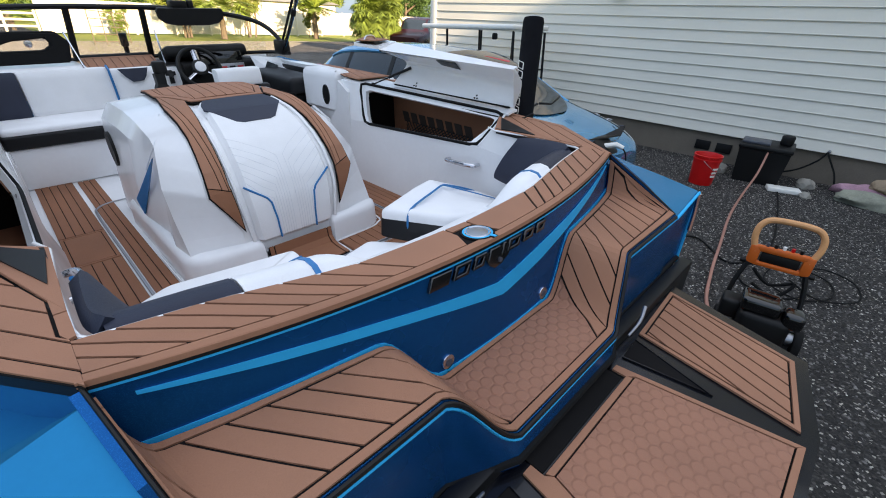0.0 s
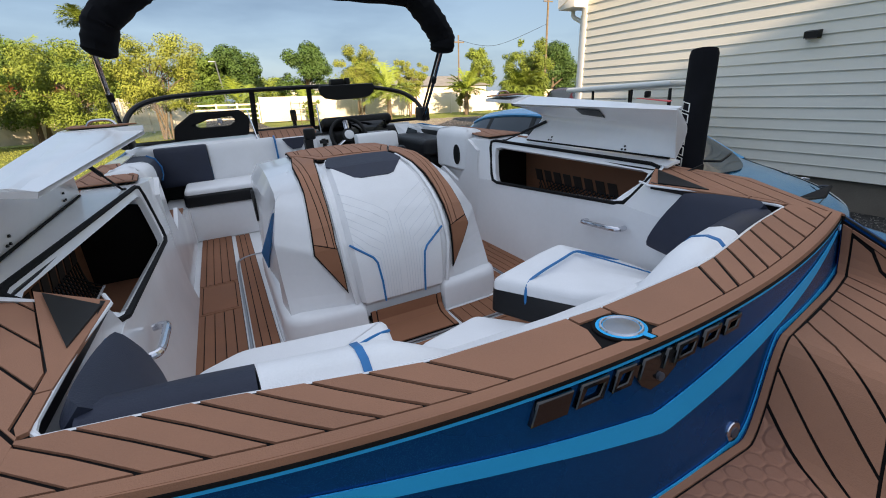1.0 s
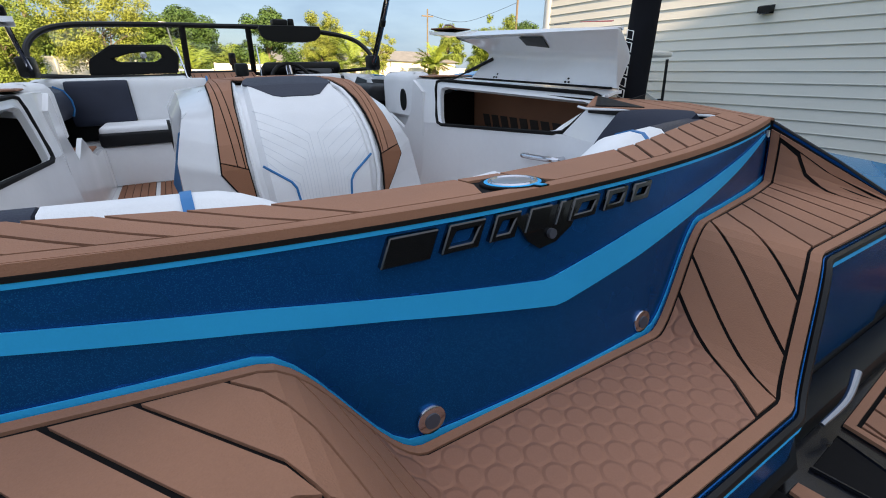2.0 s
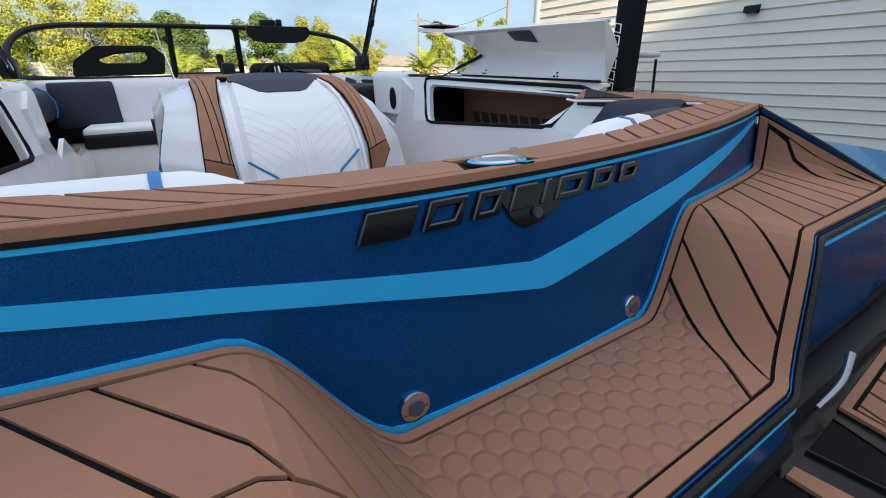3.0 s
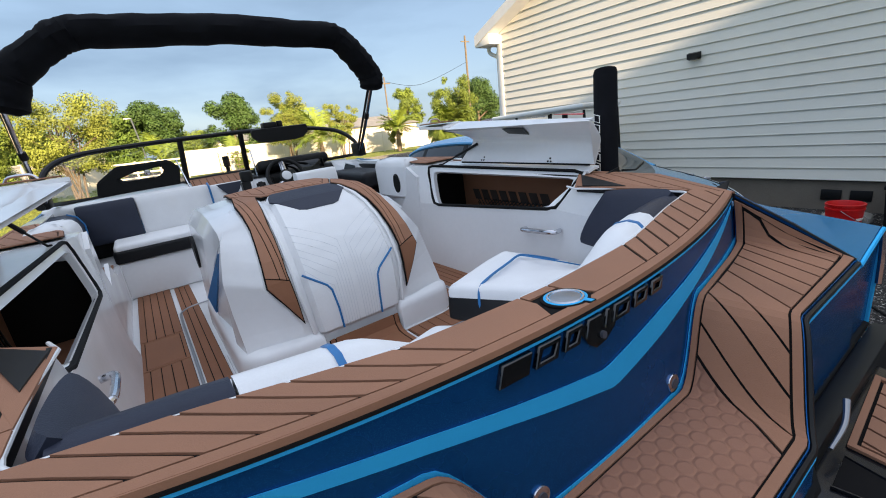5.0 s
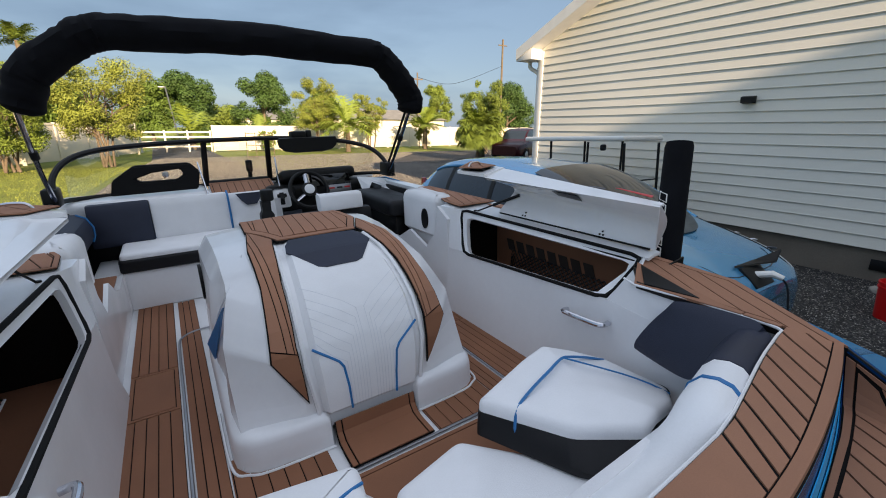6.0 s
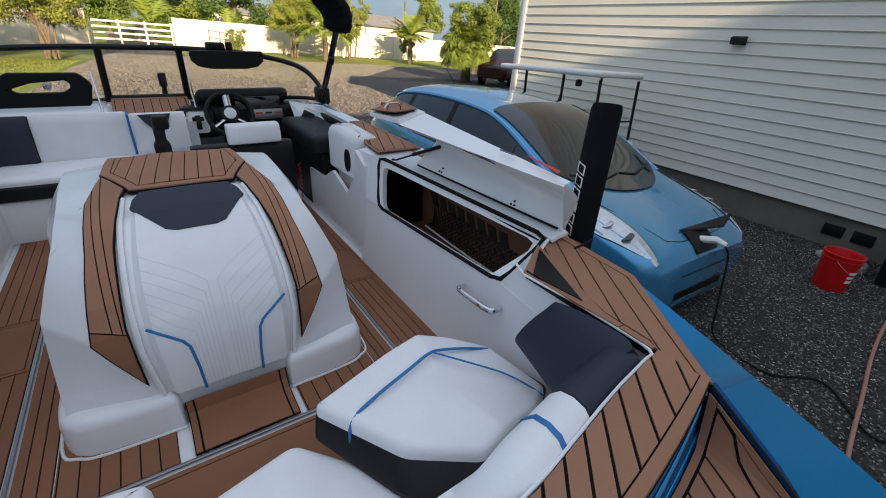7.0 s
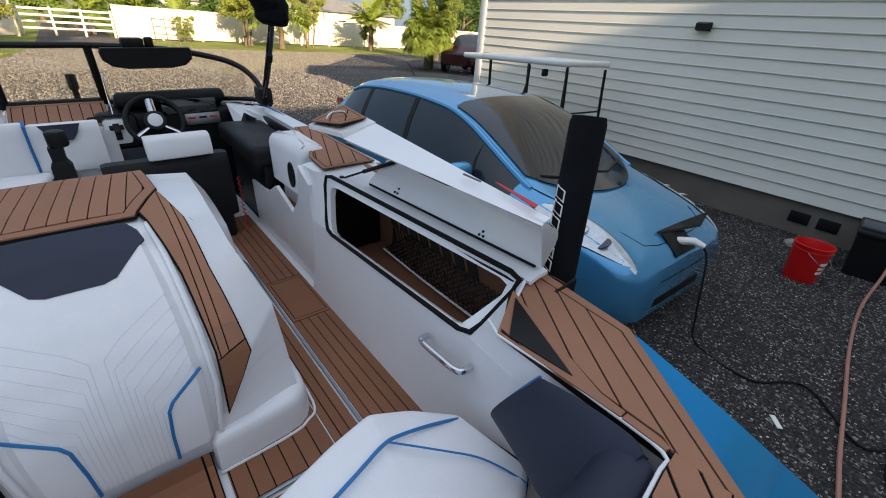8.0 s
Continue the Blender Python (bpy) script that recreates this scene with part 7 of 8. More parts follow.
# ---- red bucket ----
RED = material("red_plastic", lin(206, 22, 22), 0.35, vary=0.08, scale=10, fine=80)
bucket = thing("red_bucket", "red plastic bucket standing on the gravel", "bucket", pose(5.16, 0.60, 0))
prof = [(0.0, 0.004), (0.128, 0.0), (0.131, 0.008), (0.150, 0.30), (0.158, 0.302), (0.158, 0.318), (0.152, 0.32), (0.153, 0.345), (0.160, 0.347), (0.160, 0.362), (0.152, 0.365), (0.146, 0.35), (0.126, 0.02), (0.0, 0.016)]
part("pail", loft([[(r * math.cos(a) + (0.0001 * k if r == 0 else 0), r * math.sin(a), z) for r, z in prof] for k, a in enumerate(2 * math.pi * i / 32 for i in range(33))], closed=False, caps=False), RED, bucket)
part("wire_handle", tube(curve_points([(0.155, 0, 0.31), (0.165, -0.06, 0.27), (0.10, -0.165, 0.19), (-0.10, -0.165, 0.19), (-0.165, -0.06, 0.27), (-0.155, 0, 0.31)], 6), 0.003, 6), ALU, bucket)
for k in range(3):
    a0, a1 = -2.25, -1.55
    z0 = 0.20 - 0.045 * k
    part("print_bar", sheet([[((0.1325 + 0.0605 * z) * math.cos(a), (0.1325 + 0.0605 * z) * math.sin(a), z) for a in np.linspace(a0, a1 - 0.1 * k, 8)] for z in (z0, z0 + 0.026)], 0.0012), TRIM, bucket)

# ---- black crate with hose reel by the wall ----
crate = thing("black_crate", "black plastic crate with a lid beside the foundation", "crate", pose(5.95, 0.16, 0, 0, 0, 6))
part("body", loft([[(x * 0.24, y * 0.24, 0.0) for x, y in ((-1, -1), (1, -1), (1, 1), (-1, 1))], [(x * 0.27, y * 0.27, 0.42) for x, y in ((-1, -1), (1, -1), (1, 1), (-1, 1))]]), BLACK, crate, smooth=False)
part("lid", box((0.58, 0.57, 0.05), (0, 0, 0.445), 0.015), BLACK, crate)
part("canister", cyl(0.07, 0.12, (0.05, -0.18, 0.53), n=18, bevel=0.02), BLACK, crate)
part("tray", box((0.28, 0.30, 0.03), (-0.05, 0.12, 0.485), 0.01), GREY_PLASTIC, crate)
HOSE = material("pink_brown_hose", lin(172, 122, 108), 0.5, vary=0.1, scale=8)
hose = curve_points([(5.75, 0.10, 0.46), (5.45, 0.09, 0.20), (5.0, 0.10, 0.018), (4.2, 0.03, 0.014), (3.4, -0.09, 0.014), (2.7, -0.20, 0.014), (2.2, -0.32, 0.014), (1.95, -0.55, 0.014), (2.05, -0.75, 0.05)], 10)
feed = curve_points([(6.40, -0.43, 0.42), (6.33, -0.43, 0.40), (6.30, -0.48, 0.33), (6.25, -0.58, 0.18), (6.20, -0.63, 0.03)], 6)
tap = thing("water_tap", "small wall tap with black hoses beside the crate", "tap")
part("valve", cyl(0.018, 0.07, (6.38, -0.43, 0.42), (0, 90, 0), 12, bevel=0.004), ALU, tap)
part("down_hose", tube(feed, 0.011, 6), RUBBER, tap)
part("side_hose", tube(curve_points([(6.36, -0.42, 0.41), (6.32, -0.36, 0.30), (6.28, -0.22, 0.17), (6.25, -0.08, 0.10), (6.2, 0.0, 0.09)], 6), 0.011, 6), RUBBER, tap)
solid("garden_hose", tube(hose, 0.012, 8), HOSE, "pink-brown hose lying across the gravel", "hose")

# ---- stones, cloth and boards along the wall ----
STONE = material("pale_stone", lin(150, 146, 138), 0.9, vary=0.2, scale=8, fine=60, bump=0.5)


def lump(r, seed, squash=0.6):
    bm = bmesh.new()
    bmesh.ops.create_icosphere(bm, subdivisions=3, radius=1.0)
    for v in bm.verts:
        k = 1 + 0.32 * noise.noise(v.co * 1.4 + Vector((seed, 0, 0))) + 0.16 * noise.noise(v.co * 4 + Vector((0, seed, 0)))
        v.co = Vector((v.co.x * r[0] * k, v.co.y * r[1] * k, max(v.co.z * r[2] * k, -0.45 * r[2]) + 0.45 * r[2]))
    return bm


for x, y, r in ((5.9, 0.62, (0.10, 0.13, 0.09)), (6.1, -0.35, (0.12, 0.10, 0.07)), (5.6, -0.42, (0.07, 0.06, 0.045)), (6.0, 0.9, (0.06, 0.07, 0.05))):
    solid("stone", lump(r, x + y), STONE, "grey stone lying by the foundation", "stone", pose(x, y, 0), "stones by the wall")
CLOTHS = [material("pink_cloth", lin(176, 136, 152), 0.9, vary=0.3, scale=6, fine=60, bump=0.5), material("olive_sack", lin(140, 142, 128), 0.9, vary=0.3, scale=6, fine=60, bump=0.5), material("brown_sack", lin(142, 124, 104), 0.9, vary=0.3, scale=6, fine=60, bump=0.5)]
for k, (x, y, r, z) in enumerate(((6.15, -0.95, (0.16, 0.30, 0.12), 0.0), (5.85, -1.0, (0.18, 0.34, 0.10), 0.0), (6.1, -1.2, (0.15, 0.30, 0.10), 0.13), (5.75, -1.55, (0.16, 0.28, 0.11), 0.0))):
    solid("soil_bag", lump(r, k * 3.1), CLOTHS[k % 3], "crumpled plastic soil bag piled by the wall", "bag", pose(x, y, z), "soil bags")
solid("white_board", box((0.16, 0.34, 0.05), (5.62, -0.20, 0.03), 0.008, rot=(0, 0, 20)), TRIM, "small white plastic box lying on the gravel", "box")
solid("white_scrap", box((0.10, 0.03, 0.006), (2.85, 0.12, 0.006), 0.002, rot=(0, 0, 40)), TRIM, "white plastic scrap lying on the gravel", "litter")

# ---- orange pressure washer ----
ORANGE = material("orange_plastic", lin(214, 100, 36), 0.4, vary=0.1, scale=8, fine=80)
PALE_ORANGE = material("pale_orange_tube", lin(218, 156, 104), 0.5, vary=0.12, scale=8, fine=80)
washer = thing("pressure_washer", "orange and black pressure washer on the gravel", "pressure washer", pose(2.0, -0.60, 0, 0, 0, -80) @ Matrix.Scale(0.74, 4))
part("engine", box((0.34, 0.30, 0.26), (0.0, -0.12, 0.28), 0.05, 3), BLACK, washer)
part("tank", box((0.26, 0.22, 0.12), (-0.05, -0.14, 0.46), 0.035, 3), BLACK_GLOSS, washer)
part("air_box", box((0.14, 0.18, 0.16), (-0.22, -0.08, 0.34), 0.03, 3), BLACK, washer)
part("muffler", box((0.14, 0.16, 0.14), (0.16, -0.18, 0.42), 0.04, 3), BLACK_GLOSS, washer)
part("pump", cyl(0.05, 0.18, (0.20, -0.05, 0.18), (0, 90, 0), 16, bevel=0.01), ALU, washer)
part("base", box((0.46, 0.36, 0.04), (0, -0.08, 0.12), 0.015), BLACK, washer)
part("front_guard", tube(curve_points([(-0.22, -0.22, 0.10), (-0.20, -0.30, 0.12), (0.20, -0.30, 0.12), (0.22, -0.22, 0.10)], 5), 0.018, 8), ORANGE, washer)
for x in (-0.27, 0.27):
    w = part("wheel", cyl(0.13, 0.06, (x, -0.02, 0.13), (0, 90, 0), 20, bevel=0.015), RUBBER, washer)
    part("hub", cyl(0.06, 0.065, (x, -0.02, 0.13), (0, 90, 0), 14), GREY_PLASTIC, w)
    part("frame_leg", tube(curve_points([(x * 0.75, 0.02, 0.12), (x * 0.88, 0.14, 0.22), (x * 0.88, 0.20, 0.40), (x * 0.72, 0.24, 0.60)], 5), 0.019, 8), BLACK, washer)
    part("upright", box((0.075, 0.045, 0.17), (x * 0.66, 0.26, 0.67), 0.014), ORANGE, washer)
    part("clamp", cyl(0.022, 0.09, (x * 0.76, 0.26, 0.60), (0, 90, 0), 12), BLACK, washer)
part("panel_top", box((0.36, 0.045, 0.055), (0, 0.26, 0.735), 0.016), ORANGE, washer)
part("panel_bottom", box((0.30, 0.045, 0.040), (0, 0.26, 0.605), 0.012), ORANGE, washer)
part("panel_inset", box((0.26, 0.03, 0.085), (0, 0.262, 0.665), 0.008), BLACK, washer)
for k in range(5):
    part("nozzle", cyl(0.013, 0.05, (-0.11 + 0.055 * k, 0.262, 0.765), n=10), (GREY_PLASTIC, BLACK, TRIM, RED, BLACK)[k], washer)
part("handle", tube(curve_points([(-0.18, 0.26, 0.70), (-0.215, 0.28, 0.82), (-0.20, 0.30, 0.92), (-0.12, 0.31, 0.97), (0.12, 0.31, 0.97), (0.20, 0.30, 0.92), (0.215, 0.28, 0.82), (0.18, 0.26, 0.70)], 6), 0.024, 10), PALE_ORANGE, washer)
part("hose_loop", tube(curve_points([(-0.14, 0.22, 0.56), (0.0, 0.26, 0.44), (0.15, 0.22, 0.52), (0.05, 0.18, 0.38), (-0.12, 0.16, 0.46)], 6), 0.013, 8), RUBBER, washer)

# ---- fence, trees and distance ----
GREENS = [lin(84, 108, 38), lin(108, 126, 46), lin(60, 88, 34), lin(124, 134, 54)]


def leaf_material(name, col):
    m = material(name, col, 0.7, vary=0.35, scale=0.8, fine=12)
    bsdf = m.node_tree.nodes["Principled BSDF"]
    bsdf.inputs["Subsurface Weight"].default_value = 0.0
    return m


LEAVES = [leaf_material("leaves_%d" % k, c) for k, c in enumerate(GREENS)]
PALM_LEAF = leaf_material("palm_leaves", lin(120, 138, 48))


def crown_mesh(blobs, count, size, seed):
    """Many small leaf sprays spread through the crown's clumps."""
    r = random.Random(seed)
    vs, fs = [], []
    weights = [b[3] ** 2 for b in blobs]
    for _ in range(count):
        bx, by, bz, br = r.choices(blobs, weights)[0]
        d = Vector((r.gauss(0, 1), r.gauss(0, 1), r.gauss(0, 1))).normalized()
        k = br * (0.25 + 0.85 * r.random() ** 0.7)
        c = Vector((bx, by, bz)) + Vector((d.x * k, d.y * k, d.z * k * 0.85))
        n = (d + 0.8 * Vector((r.uniform(-1, 1), r.uniform(-1, 1), r.uniform(-0.2, 1.2)))).normalized()
        a = n.orthogonal().normalized()
        b = n.cross(a)
        t = r.uniform(0, 6.28)
        u, w = a * math.cos(t) + b * math.sin(t), b * math.cos(t) - a * math.sin(t)
        s = size * r.uniform(0.6, 1.4)
        i = len(vs)
        vs += [c - u * s, c + w * s * 0.45 + n * s * 0.12, c + u * s, c - w * s * 0.45 + n * s * 0.12]
        fs.append((i, i + 1, i + 2, i + 3))
    me = bpy.data.meshes.new("crown")
    me.from_pydata(vs, [], fs)
    return me


def tree(x, y, h, spread, mat, seed, trunks=1, low=0.35, count=2600, size=0.16, label="leafy green tree beyond the fence"):
    r = random.Random(seed)
    t = thing("tree", label, "tree", pose(x, y, 0), "trees round the yard")
    blobs = []
    for k in range(trunks):
        lean = Vector((r.uniform(-0.16, 0.16), r.uniform(-0.16, 0.16), 1)) if trunks > 1 else Vector((r.uniform(-0.04, 0.04), 0, 1))
        base = Vector((r.uniform(-0.25, 0.25) * (trunks > 1), r.uniform(-0.25, 0.25) * (trunks > 1), 0))
        tip = base + lean * h * 0.72
        rad = 0.032 * h / (trunks ** 0.5)
        part("trunk", tube(curve_points([base, base + lean * h * 0.3 + Vector((r.uniform(-0.1, 0.1), 0, 0)), tip], 4), [rad * (1 - 0.085 * q) for q in range(9)], 7), BARK, t)
        for q in range(3):
            f = r.uniform(0.35, 0.8)
            a = r.uniform(0, 6.28)
            p0 = base + lean * h * 0.72 * f
            p1 = p0 + Vector((math.cos(a) * spread * 0.55, math.sin(a) * spread * 0.55, h * 0.18))
            part("limb", tube([p0, (p0 + p1) / 2 + Vector((0, 0, 0.1)), p1], [rad * 0.5, rad * 0.35, rad * 0.15], 5), BARK, t)
            blobs.append((p1.x, p1.y, p1.z, spread * (r.uniform(0.12, 0.24) if trunks > 2 else r.uniform(0.28, 0.42))))
    bush = trunks > 2
    low *= 1.1 if bush else 0.6
    for _ in range(60 if bush else 40):
        a, k = r.uniform(0, 6.28), spread * math.sqrt(r.random()) * 0.85
        z = h * r.uniform(low, 0.97 if bush else 0.90)
        k *= (0.45 + 0.75 * z / h) if bush else 1.0 - 0.65 * max(0, (z / h - 0.55) / 0.45)
        blobs.append((k * math.cos(a), k * math.sin(a), z, spread * (r.uniform(0.10, 0.24) if bush else r.uniform(0.12, 0.34))))
    me = crown_mesh(blobs, int(count * (5.0 if bush else 3.4)), size * (0.48 if bush else 0.62), seed)
    me.materials.append(mat)
    ob = new("crown", me)
    ob.parent = t
    return t


def palm(x, y, h, frond, count, seed, mat, droop=1.0, trunk_r=0.16, label="sunlit palm tree on the lawn"):
    r = random.Random(seed)
    t = thing("palm_tree", label, "palm tree", pose(x, y, 0), "palm trees")
    part("trunk", tube([(0, 0, 0), (0.03, 0, h * 0.5), (0, 0.02, h)], [trunk_r * 1.25, trunk_r, trunk_r * 0.9], 9), BARK, t)
    for k in range(count):
        a = 6.283 * k / count * 2.4 + r.uniform(-0.2, 0.2)
        el = radians(r.uniform(5, 78))
        spine, d = [], Vector((math.cos(a) * math.cos(el), math.sin(a) * math.cos(el), math.sin(el)))
        p = Vector((0, 0, h))
        for q in range(9):
            spine.append(p.copy())
            p = p + d * frond / 8
            d = (d + Vector((0, 0, -0.13 * droop))).normalized()
        vs, fs = [], []
        for q in range(1, 8):
            ax = (spine[q + 1] - spine[q - 1]).normalized()
            sd = ax.cross(Vector((0, 0, 1))).normalized()
            ln = frond * 0.34 * math.sin(math.pi * (q + 0.6) / 9)
            for sg in (1, -1):
                for e in (0.0, 0.25, 0.5, 0.75):
                    b0 = spine[q].lerp(spine[q + 1], e)
                    tip = b0 + (sd * sg * ln + ax * ln * r.uniform(0.45, 0.85) + Vector((0, 0, (r.uniform(-0.5, 0.05)) * ln * droop))) * r.uniform(0.8, 1.1)
                    i = len(vs)
                    vs += [b0 - ax * 0.03, b0 + ax * 0.05, tip]
                    fs.append((i, i + 1, i + 2))
        me = bpy.data.meshes.new("frond")
        me.from_pydata(vs, [], fs)
        me.materials.append(mat)
        ob = new("frond", me)
        ob.parent = t
    return t


def fence_run(p, q, h, group):
    """Vinyl privacy fence between two places: boards with posts and rails."""
    a, b = Vector((*p, 0)), Vector((*q, 0))
    n = max(1, round((b - a).length / 2.4))
    d = (b - a).normalized()
    ang = math.degrees(math.atan2(d.y, d.x))
    f = thing("fence", "cream white vinyl privacy fence along the lawn", "fence", kind="structure")
    for k in range(n):
        c = a.lerp(b, (k + 0.5) / n)
        w = (b - a).length / n
        part("panel", box((w - 0.1, 0.05, h - 0.1), (c.x, c.y, h / 2), 0.01, rot=(0, 0, ang)), FENCE, f)
        e = a.lerp(b, k / n)
        part("post", box((0.13, 0.13, h + 0.06), (e.x, e.y, h / 2), 0.01, rot=(0, 0, ang)), FENCE, f)
        part("rail", box((w, 0.09, 0.12), (c.x, c.y, h - 0.06), 0.01, rot=(0, 0, ang)), FENCE, f)
    return f


fence_run((2.7, 36.0), (46, 38.5), 1.86, "")
fence_run((-1.9, 35.0), (-6.0, 27.0), 1.9, "")
fence_run((-6.0, 27.0), (-22, 16.0), 1.9, "")
gate = thing("white_gate", "white four-rail gate across the drive", "gate")
for z in (0.38, 0.72, 1.05, 1.38):
    part("rail", box((4.4, 0.05, 0.12), (0.4, 36.2, z), 0.01), FENCE, gate)
for x in (-1.75, -0.3, 1.1, 2.55):
    part("post", box((0.12, 0.10, 1.5), (x, 36.2, 0.75), 0.01), FENCE, gate)
rack = thing("metal_rack", "rusty open metal gate leaning by the drive", "gate")
for k in range(5):
    part("bar", tube([(3.4, 26.0, 0.15 + 0.32 * k), (5.0, 26.8, 0.10 + 0.30 * k)], 0.02, 6), BARK, rack)
for e in (0.0, 0.33, 0.66, 1.0):
    part("upright", tube([(3.4 + 1.6 * e, 26.0 + 0.8 * e, 0.0), (3.4 + 1.6 * e, 26.0 + 0.8 * e, 1.5 - 0.1 * e)], 0.02, 6), BARK, rack)

for k, (x, y, h, sp, li, tr, lo, cnt, sz) in enumerate((
        # shrubs inside the fence
        (-2.6, 24.0, 4.5, 2.1, 3, 6, 0.28, 5200, 0.10), (-5.6, 23.0, 3.9, 2.0, 1, 6, 0.22, 4800, 0.10), (-8.4, 20.5, 3.4, 1.9, 3, 5, 0.2, 4200, 0.10), (-10.8, 19.0, 3.3, 1.8, 1, 5, 0.2, 3600, 0.10), (-7.4, 25.0, 4.4, 2.2, 0, 4, 0.2, 4200, 0.11),
        (9.6, 33.0, 5.2, 1.9, 3, 5, 0.30, 4600, 0.11), (14.2, 34.0, 4.4, 1.4, 3, 4, 0.35, 2600, 0.11), (19.4, 34.5, 2.2, 0.9, 3, 4, 0.3, 1400, 0.09), (6.2, 34.5, 1.5, 0.7, 1, 3, 0.2, 800, 0.09), (18.9, 24.6, 4.9, 1.9, 1, 5, 0.14, 5600, 0.11),
        # trees behind the fence
        (2.4, 60.0, 8.2, 3.6, 2, 1, 0.2, 5200, 0.26), (-1.2, 58.0, 6.6, 3.4, 0, 1, 0.2, 4200, 0.26), (11.0, 60.0, 8.5, 3.5, 2, 1, 0.2, 5200, 0.26), (15.6, 52.0, 6.6, 2.4, 1, 1, 0.2, 3200, 0.22), (6.6, 66.0, 4.6, 3.6, 1, 1, 0.1, 3200, 0.28),
        (-8.0, 48.0, 5.6, 4.0, 0, 2, 0.15, 4400, 0.24), (-15.0, 44.0, 5.2, 4.5, 1, 2, 0.15, 4400, 0.24), (-13.0, 62.0, 7.2, 5.5, 2, 1, 0.15, 4400, 0.3), (-22.0, 52.0, 6.8, 5.5, 0, 1, 0.15, 4400, 0.3),
        (37.0, 60.0, 9.4, 2.8, 1, 1, 0.2, 4000, 0.22), (50.0, 58.0, 9.6, 4.6, 2, 1, 0.2, 4200, 0.26), (43.0, 54.0, 7.0, 2.6, 2, 1, 0.3, 2600, 0.24), (30.0, 66.0, 4.6, 5.0, 0, 1, 0.1, 3000, 0.3), (20.0, 68.0, 4.6, 6.0, 1, 1, 0.1, 3200, 0.32), (56.0, 64.0, 9.5, 5.0, 2, 1, 0.2, 3000, 0.3))):
    tree(x, y, h, sp, LEAVES[li], 20 + k, tr, lo, cnt, sz)
palm(18.6, 32.4, 1.9, 1.9, 34, 3, PALM_LEAF, 0.9)
palm(11.2, 31.2, 1.8, 2.5, 30, 4, PALM_LEAF, 1.1)
palm(1.6, 40.0, 1.2, 2.6, 18, 5, PALM_LEAF, 1.2)
palm(7.5, 44.0, 1.0, 2.2, 14, 9, PALM_LEAF, 1.1)
palm(-9.2, 50.0, 8.4, 1.9, 30, 6, LEAVES[1], 1.4, 0.2, "tall fan palm beyond the fence")
palm(-11.5, 40.0, 4.2, 2.6, 24, 11, LEAVES[1], 1.2, 0.2, "green feather palm beyond the fence")
palm(14.43, 19.20, 1.55, 1.60, 150, 8, LEAVES[1], 1.9, 0.22, "bushy palm with a hanging skirt beside the parked vehicle")

# far houses
for x, y, w, d, h, rf, lb in ((-13.5, 46, 9, 7, 2.4, ROOF_RED, "low house with a red tiled roof"), (28.0, 62.0, 18, 8, 2.9, ROOF, "long low house with a grey roof"), (14.0, 80.0, 14, 8, 3.0, ROOF, "low house with a grey roof")):
    h0 = thing("far_house", lb, "house", pose(x, y, 0))
    part("wall", box((w, d, h), (0, 0, h / 2), 0.02), STUCCO, h0)
    part("roof", loft([[(-w / 2 - 0.5, -d / 2 - 0.5, h), (w / 2 + 0.5, -d / 2 - 0.5, h), (w / 2 + 0.5, d / 2 + 0.5, h), (-w / 2 - 0.5, d / 2 + 0.5, h)], [(-w / 2 + 2, -0.1, h + 1.5), (w / 2 - 2, -0.1, h + 1.5), (w / 2 - 2, 0.1, h + 1.5), (-w / 2 + 2, 0.1, h + 1.5)]]), rf, h0, smooth=False)
    for k in (-0.3, 0.05, 0.3):
        part("window", box((1.2, 0.08, 1.0), (k * w, -d / 2 - 0.02, 1.5), 0.02), CAR_GLASS, h0)
# poles and wires
for x, y, h, r in ((37.4, 45.0, 12.5, 0.15), (25.0, 45.0, 7.8, 0.10)):
    p = thing("utility_pole", "weathered wooden utility pole", "utility pole", pose(x, y, 0), "utility poles")
    part("pole", tube([(0, 0, 0), (0, 0, h)], [r, r * 0.75], 8), BARK, p)
    part("crossarm", box((1.4, 0.1, 0.12), (0, 0, h - 0.7), 0.01), BARK, p)
solid("overhead_wire", tube(curve_points([(25.0, 45.0, 7.3), (30, 45, 6.9), (37.4, 45.0, 9.4)], 10), 0.02, 5), RUBBER, "sagging overhead wire between the poles", "wire")
lampp = thing("street_lamp", "leaning grey street lamp behind the trees", "street lamp", pose(0.7, 46.0, 0))
part("pole", tube([(0.2, 0, 0), (-0.3, 0, 5.0)], 0.06, 8), ALU, lampp)
part("head", box((0.6, 0.2, 0.1), (-0.55, 0, 5.05), 0.03), ALU, lampp)

# ---- loose gravel and grass ----
def scatter(name, label, category, mat, count, seed, spot, size, tall=0.6):
    """Many small many-sided chips, each of its own size and turn, in one mesh."""
    r = random.Random(seed)
    vs, fs = [], []
    for _ in range(count):
        x, y = spot(r)
        s = r.uniform(*size)
        i = len(vs)
        a0 = r.uniform(0, 6.28)
        ring = [(x + s * r.uniform(0.6, 1.1) * math.cos(a0 + k * 1.5708), y + s * r.uniform(0.6, 1.1) * math.sin(a0 + k * 1.5708), s * r.uniform(0.0, 0.35) * tall) for k in range(4)]
        vs += ring + [(x + s * r.uniform(-0.4, 0.4), y + s * r.uniform(-0.4, 0.4), s * r.uniform(0.6, 1.2) * tall)]
        fs += [(i + k, i + (k + 1) % 4, i + 4) for k in range(4)]
    me = bpy.data.meshes.new(name)
    me.from_pydata(vs, [], fs)
    me.materials.append(mat)
    return tagged(new(name, me), label, category, kind="stuff")


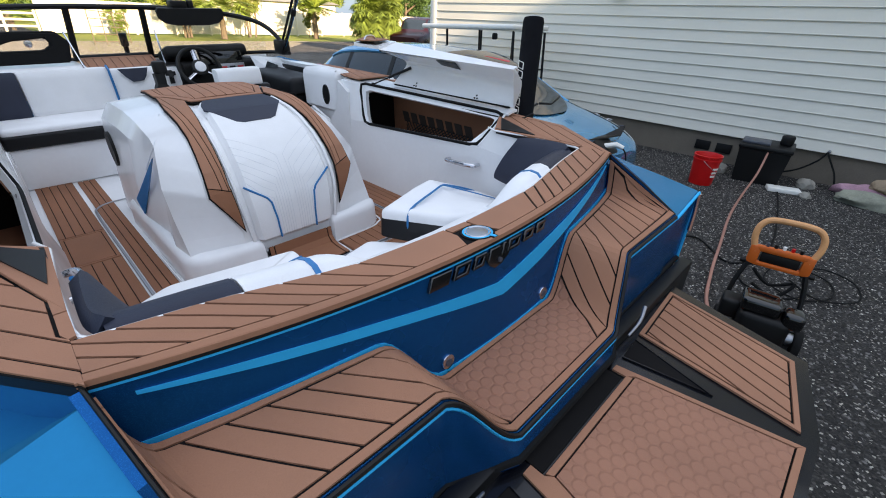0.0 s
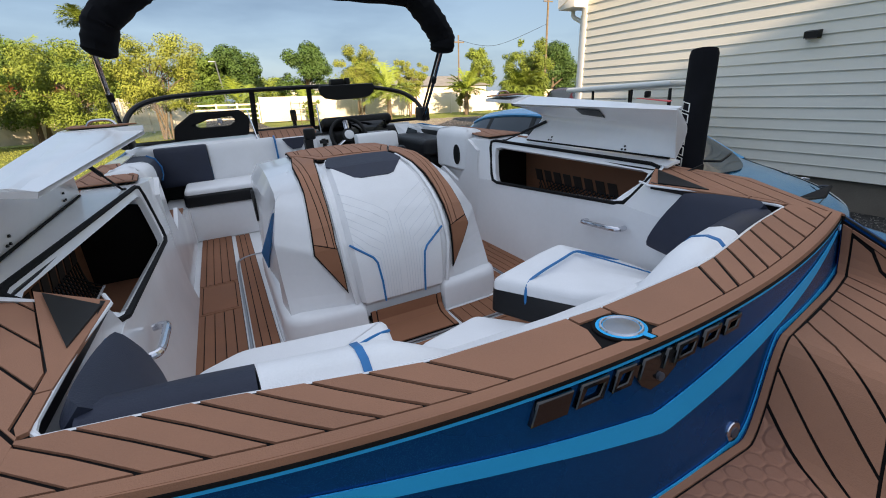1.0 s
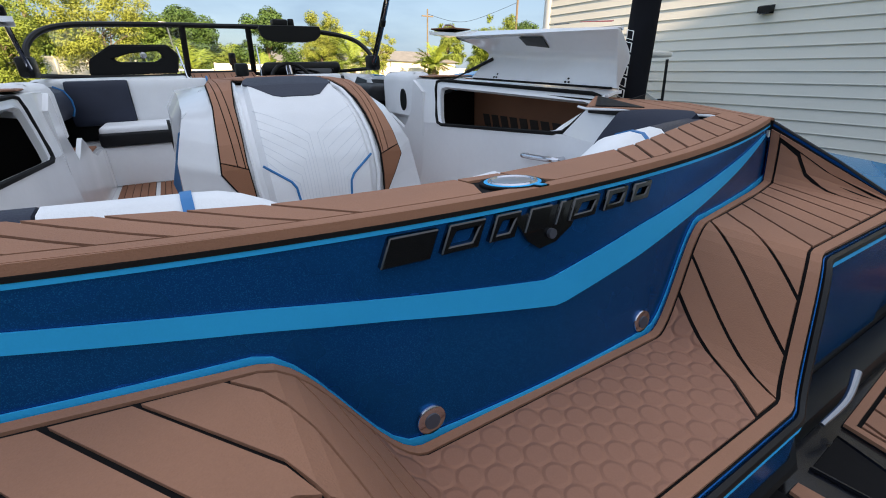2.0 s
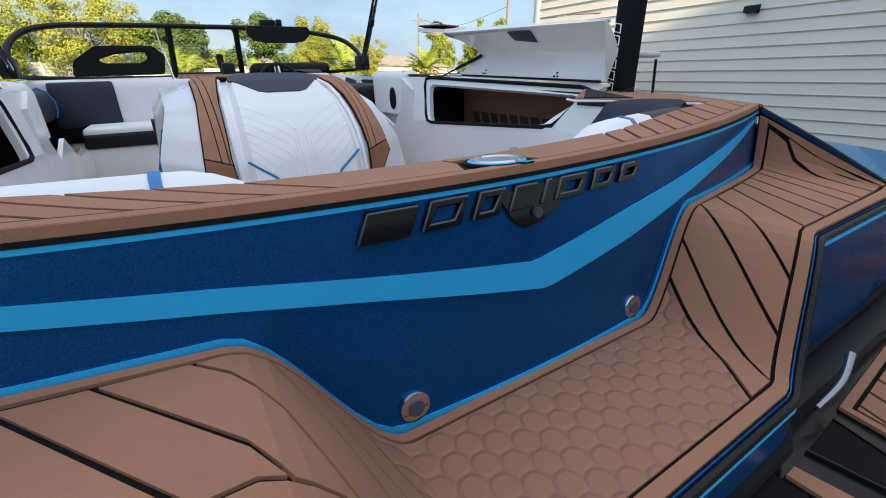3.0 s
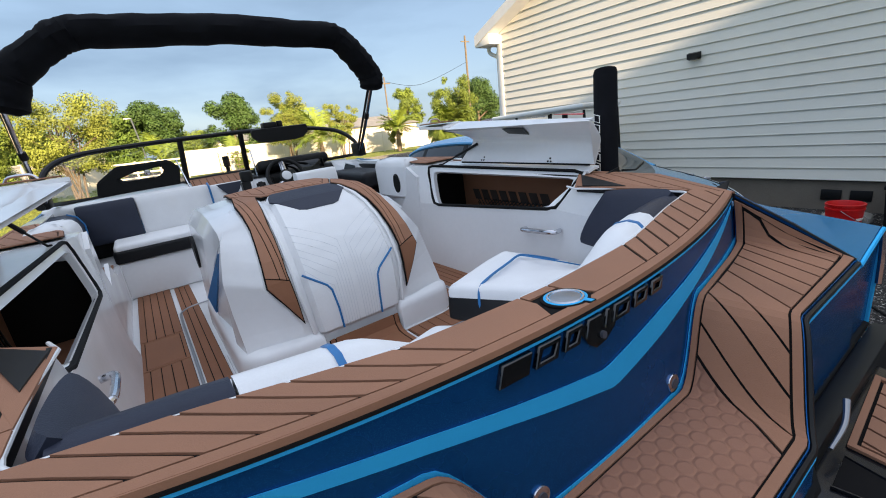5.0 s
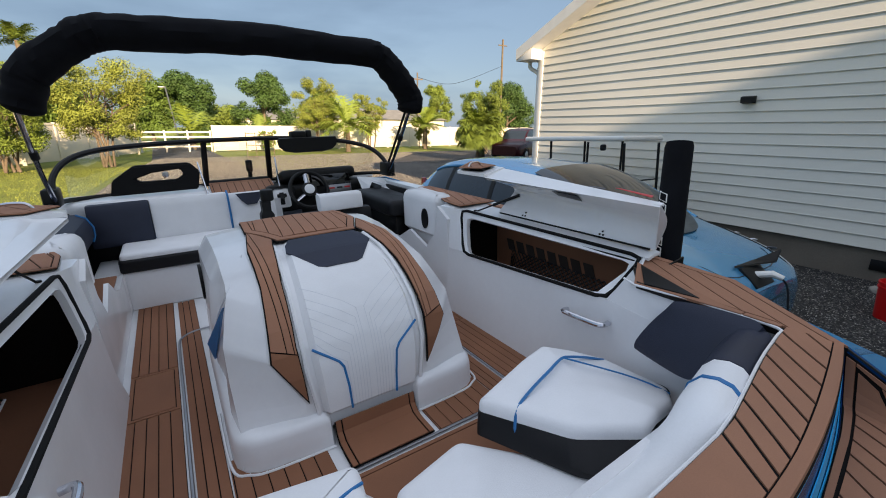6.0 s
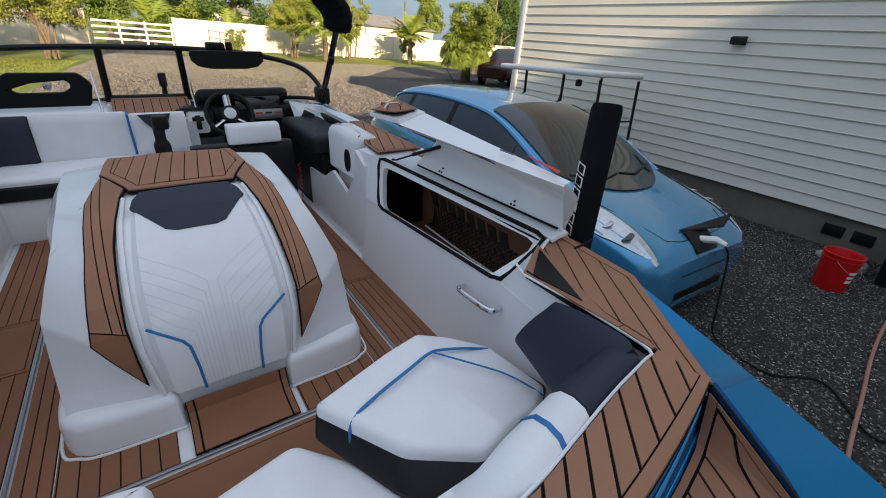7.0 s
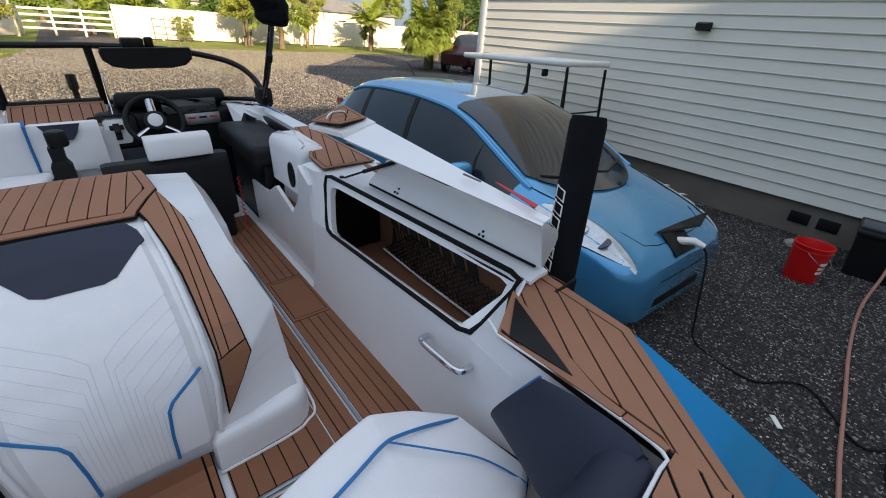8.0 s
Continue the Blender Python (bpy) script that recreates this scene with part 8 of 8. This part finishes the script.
def stone_material(name, dark, mid, pale):
    """Each chip takes its own tone between a dark and a pale stone."""
    m = material(name, mid, 0.9, vary=0.2, scale=20, fine=200)
    nt = m.node_tree
    geo, ramp = nt.nodes.new("ShaderNodeNewGeometry"), nt.nodes.new("ShaderNodeValToRGB")
    e = ramp.color_ramp.elements
    e[0].color, e[1].color = dark, pale
    k = e.new(0.6)
    k.color = mid
    nt.links.new(geo.outputs["Random Per Island"], ramp.inputs[0])
    nt.links.new(ramp.outputs[0], nt.nodes["Principled BSDF"].inputs["Base Color"])
    return m


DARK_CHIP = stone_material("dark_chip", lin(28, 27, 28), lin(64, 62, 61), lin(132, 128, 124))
PALE_CHIP = stone_material("pale_chip", lin(120, 116, 110), lin(188, 184, 176), lin(235, 231, 224))
# sunlight on the drive is put into these paler tones of the yard's stone
SUNLIT_CHIP = stone_material("sunlit_chip", lin(84, 81, 77), lin(116, 111, 104), lin(160, 153, 142))
near_yard = lambda r: (r.uniform(1.35, 6.3), r.triangular(-2.6, 3.2, 0.2))
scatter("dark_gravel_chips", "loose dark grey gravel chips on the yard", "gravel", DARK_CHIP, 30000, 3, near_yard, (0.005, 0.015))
scatter("pale_gravel_chips", "scattered pale limestone chips among the gravel", "gravel", PALE_CHIP, 2400, 4, near_yard, (0.003, 0.010))
scatter("port_gravel_chips", "loose grey gravel chips beside the trailer", "gravel", DARK_CHIP, 6000, 5, lambda r: (r.uniform(-3.6, -1.25), r.uniform(-0.5, 5.0)), (0.006, 0.018))


def far_spot(r):
    y = r.uniform(9.0, 29.0)
    lo, hi = float(np.interp(y, [8, 11, 20, 27], [-2.8, -2.4, -1.9, -1.1])), float(np.interp(y, [9, 17, 20, 29], [16, 14, 9, 16]))
    return r.uniform(lo, hi), y


scatter("drive_gravel", "coarse sunlit gravel on the drive", "gravel", SUNLIT_CHIP, 120000, 6, far_spot, (0.010, 0.028), 1.1)

BLADE = material("grass_blades", lin(138, 146, 62), 0.8, vary=0.3, scale=1.5, fine=20)
r_grass = random.Random(9)
vs, fs = [], []
for _ in range(26000):
    y = r_grass.uniform(3.0, 24.0)
    x = float(np.interp(y, [3.5, 5, 8, 11, 20, 27], [-6.7, -4.5, -3.1, -2.7, -2.2, -1.5])) - 12.0 * r_grass.random() ** 1.4
    a, h, w = r_grass.uniform(0, 6.28), r_grass.uniform(0.015, 0.045), r_grass.uniform(0.006, 0.016)
    i = len(vs)
    vs += [(x - w * math.cos(a), y - w * math.sin(a), -0.03), (x + w * math.cos(a), y + w * math.sin(a), -0.03), (x + r_grass.uniform(-0.04, 0.04), y + r_grass.uniform(-0.04, 0.04), h - 0.03)]
    fs.append((i, i + 1, i + 2))
me = bpy.data.meshes.new("grass")
me.from_pydata(vs, [], fs)
me.materials.append(BLADE)
tagged(new("grass", me), "short green grass blades of the lawn", "grass", kind="stuff")
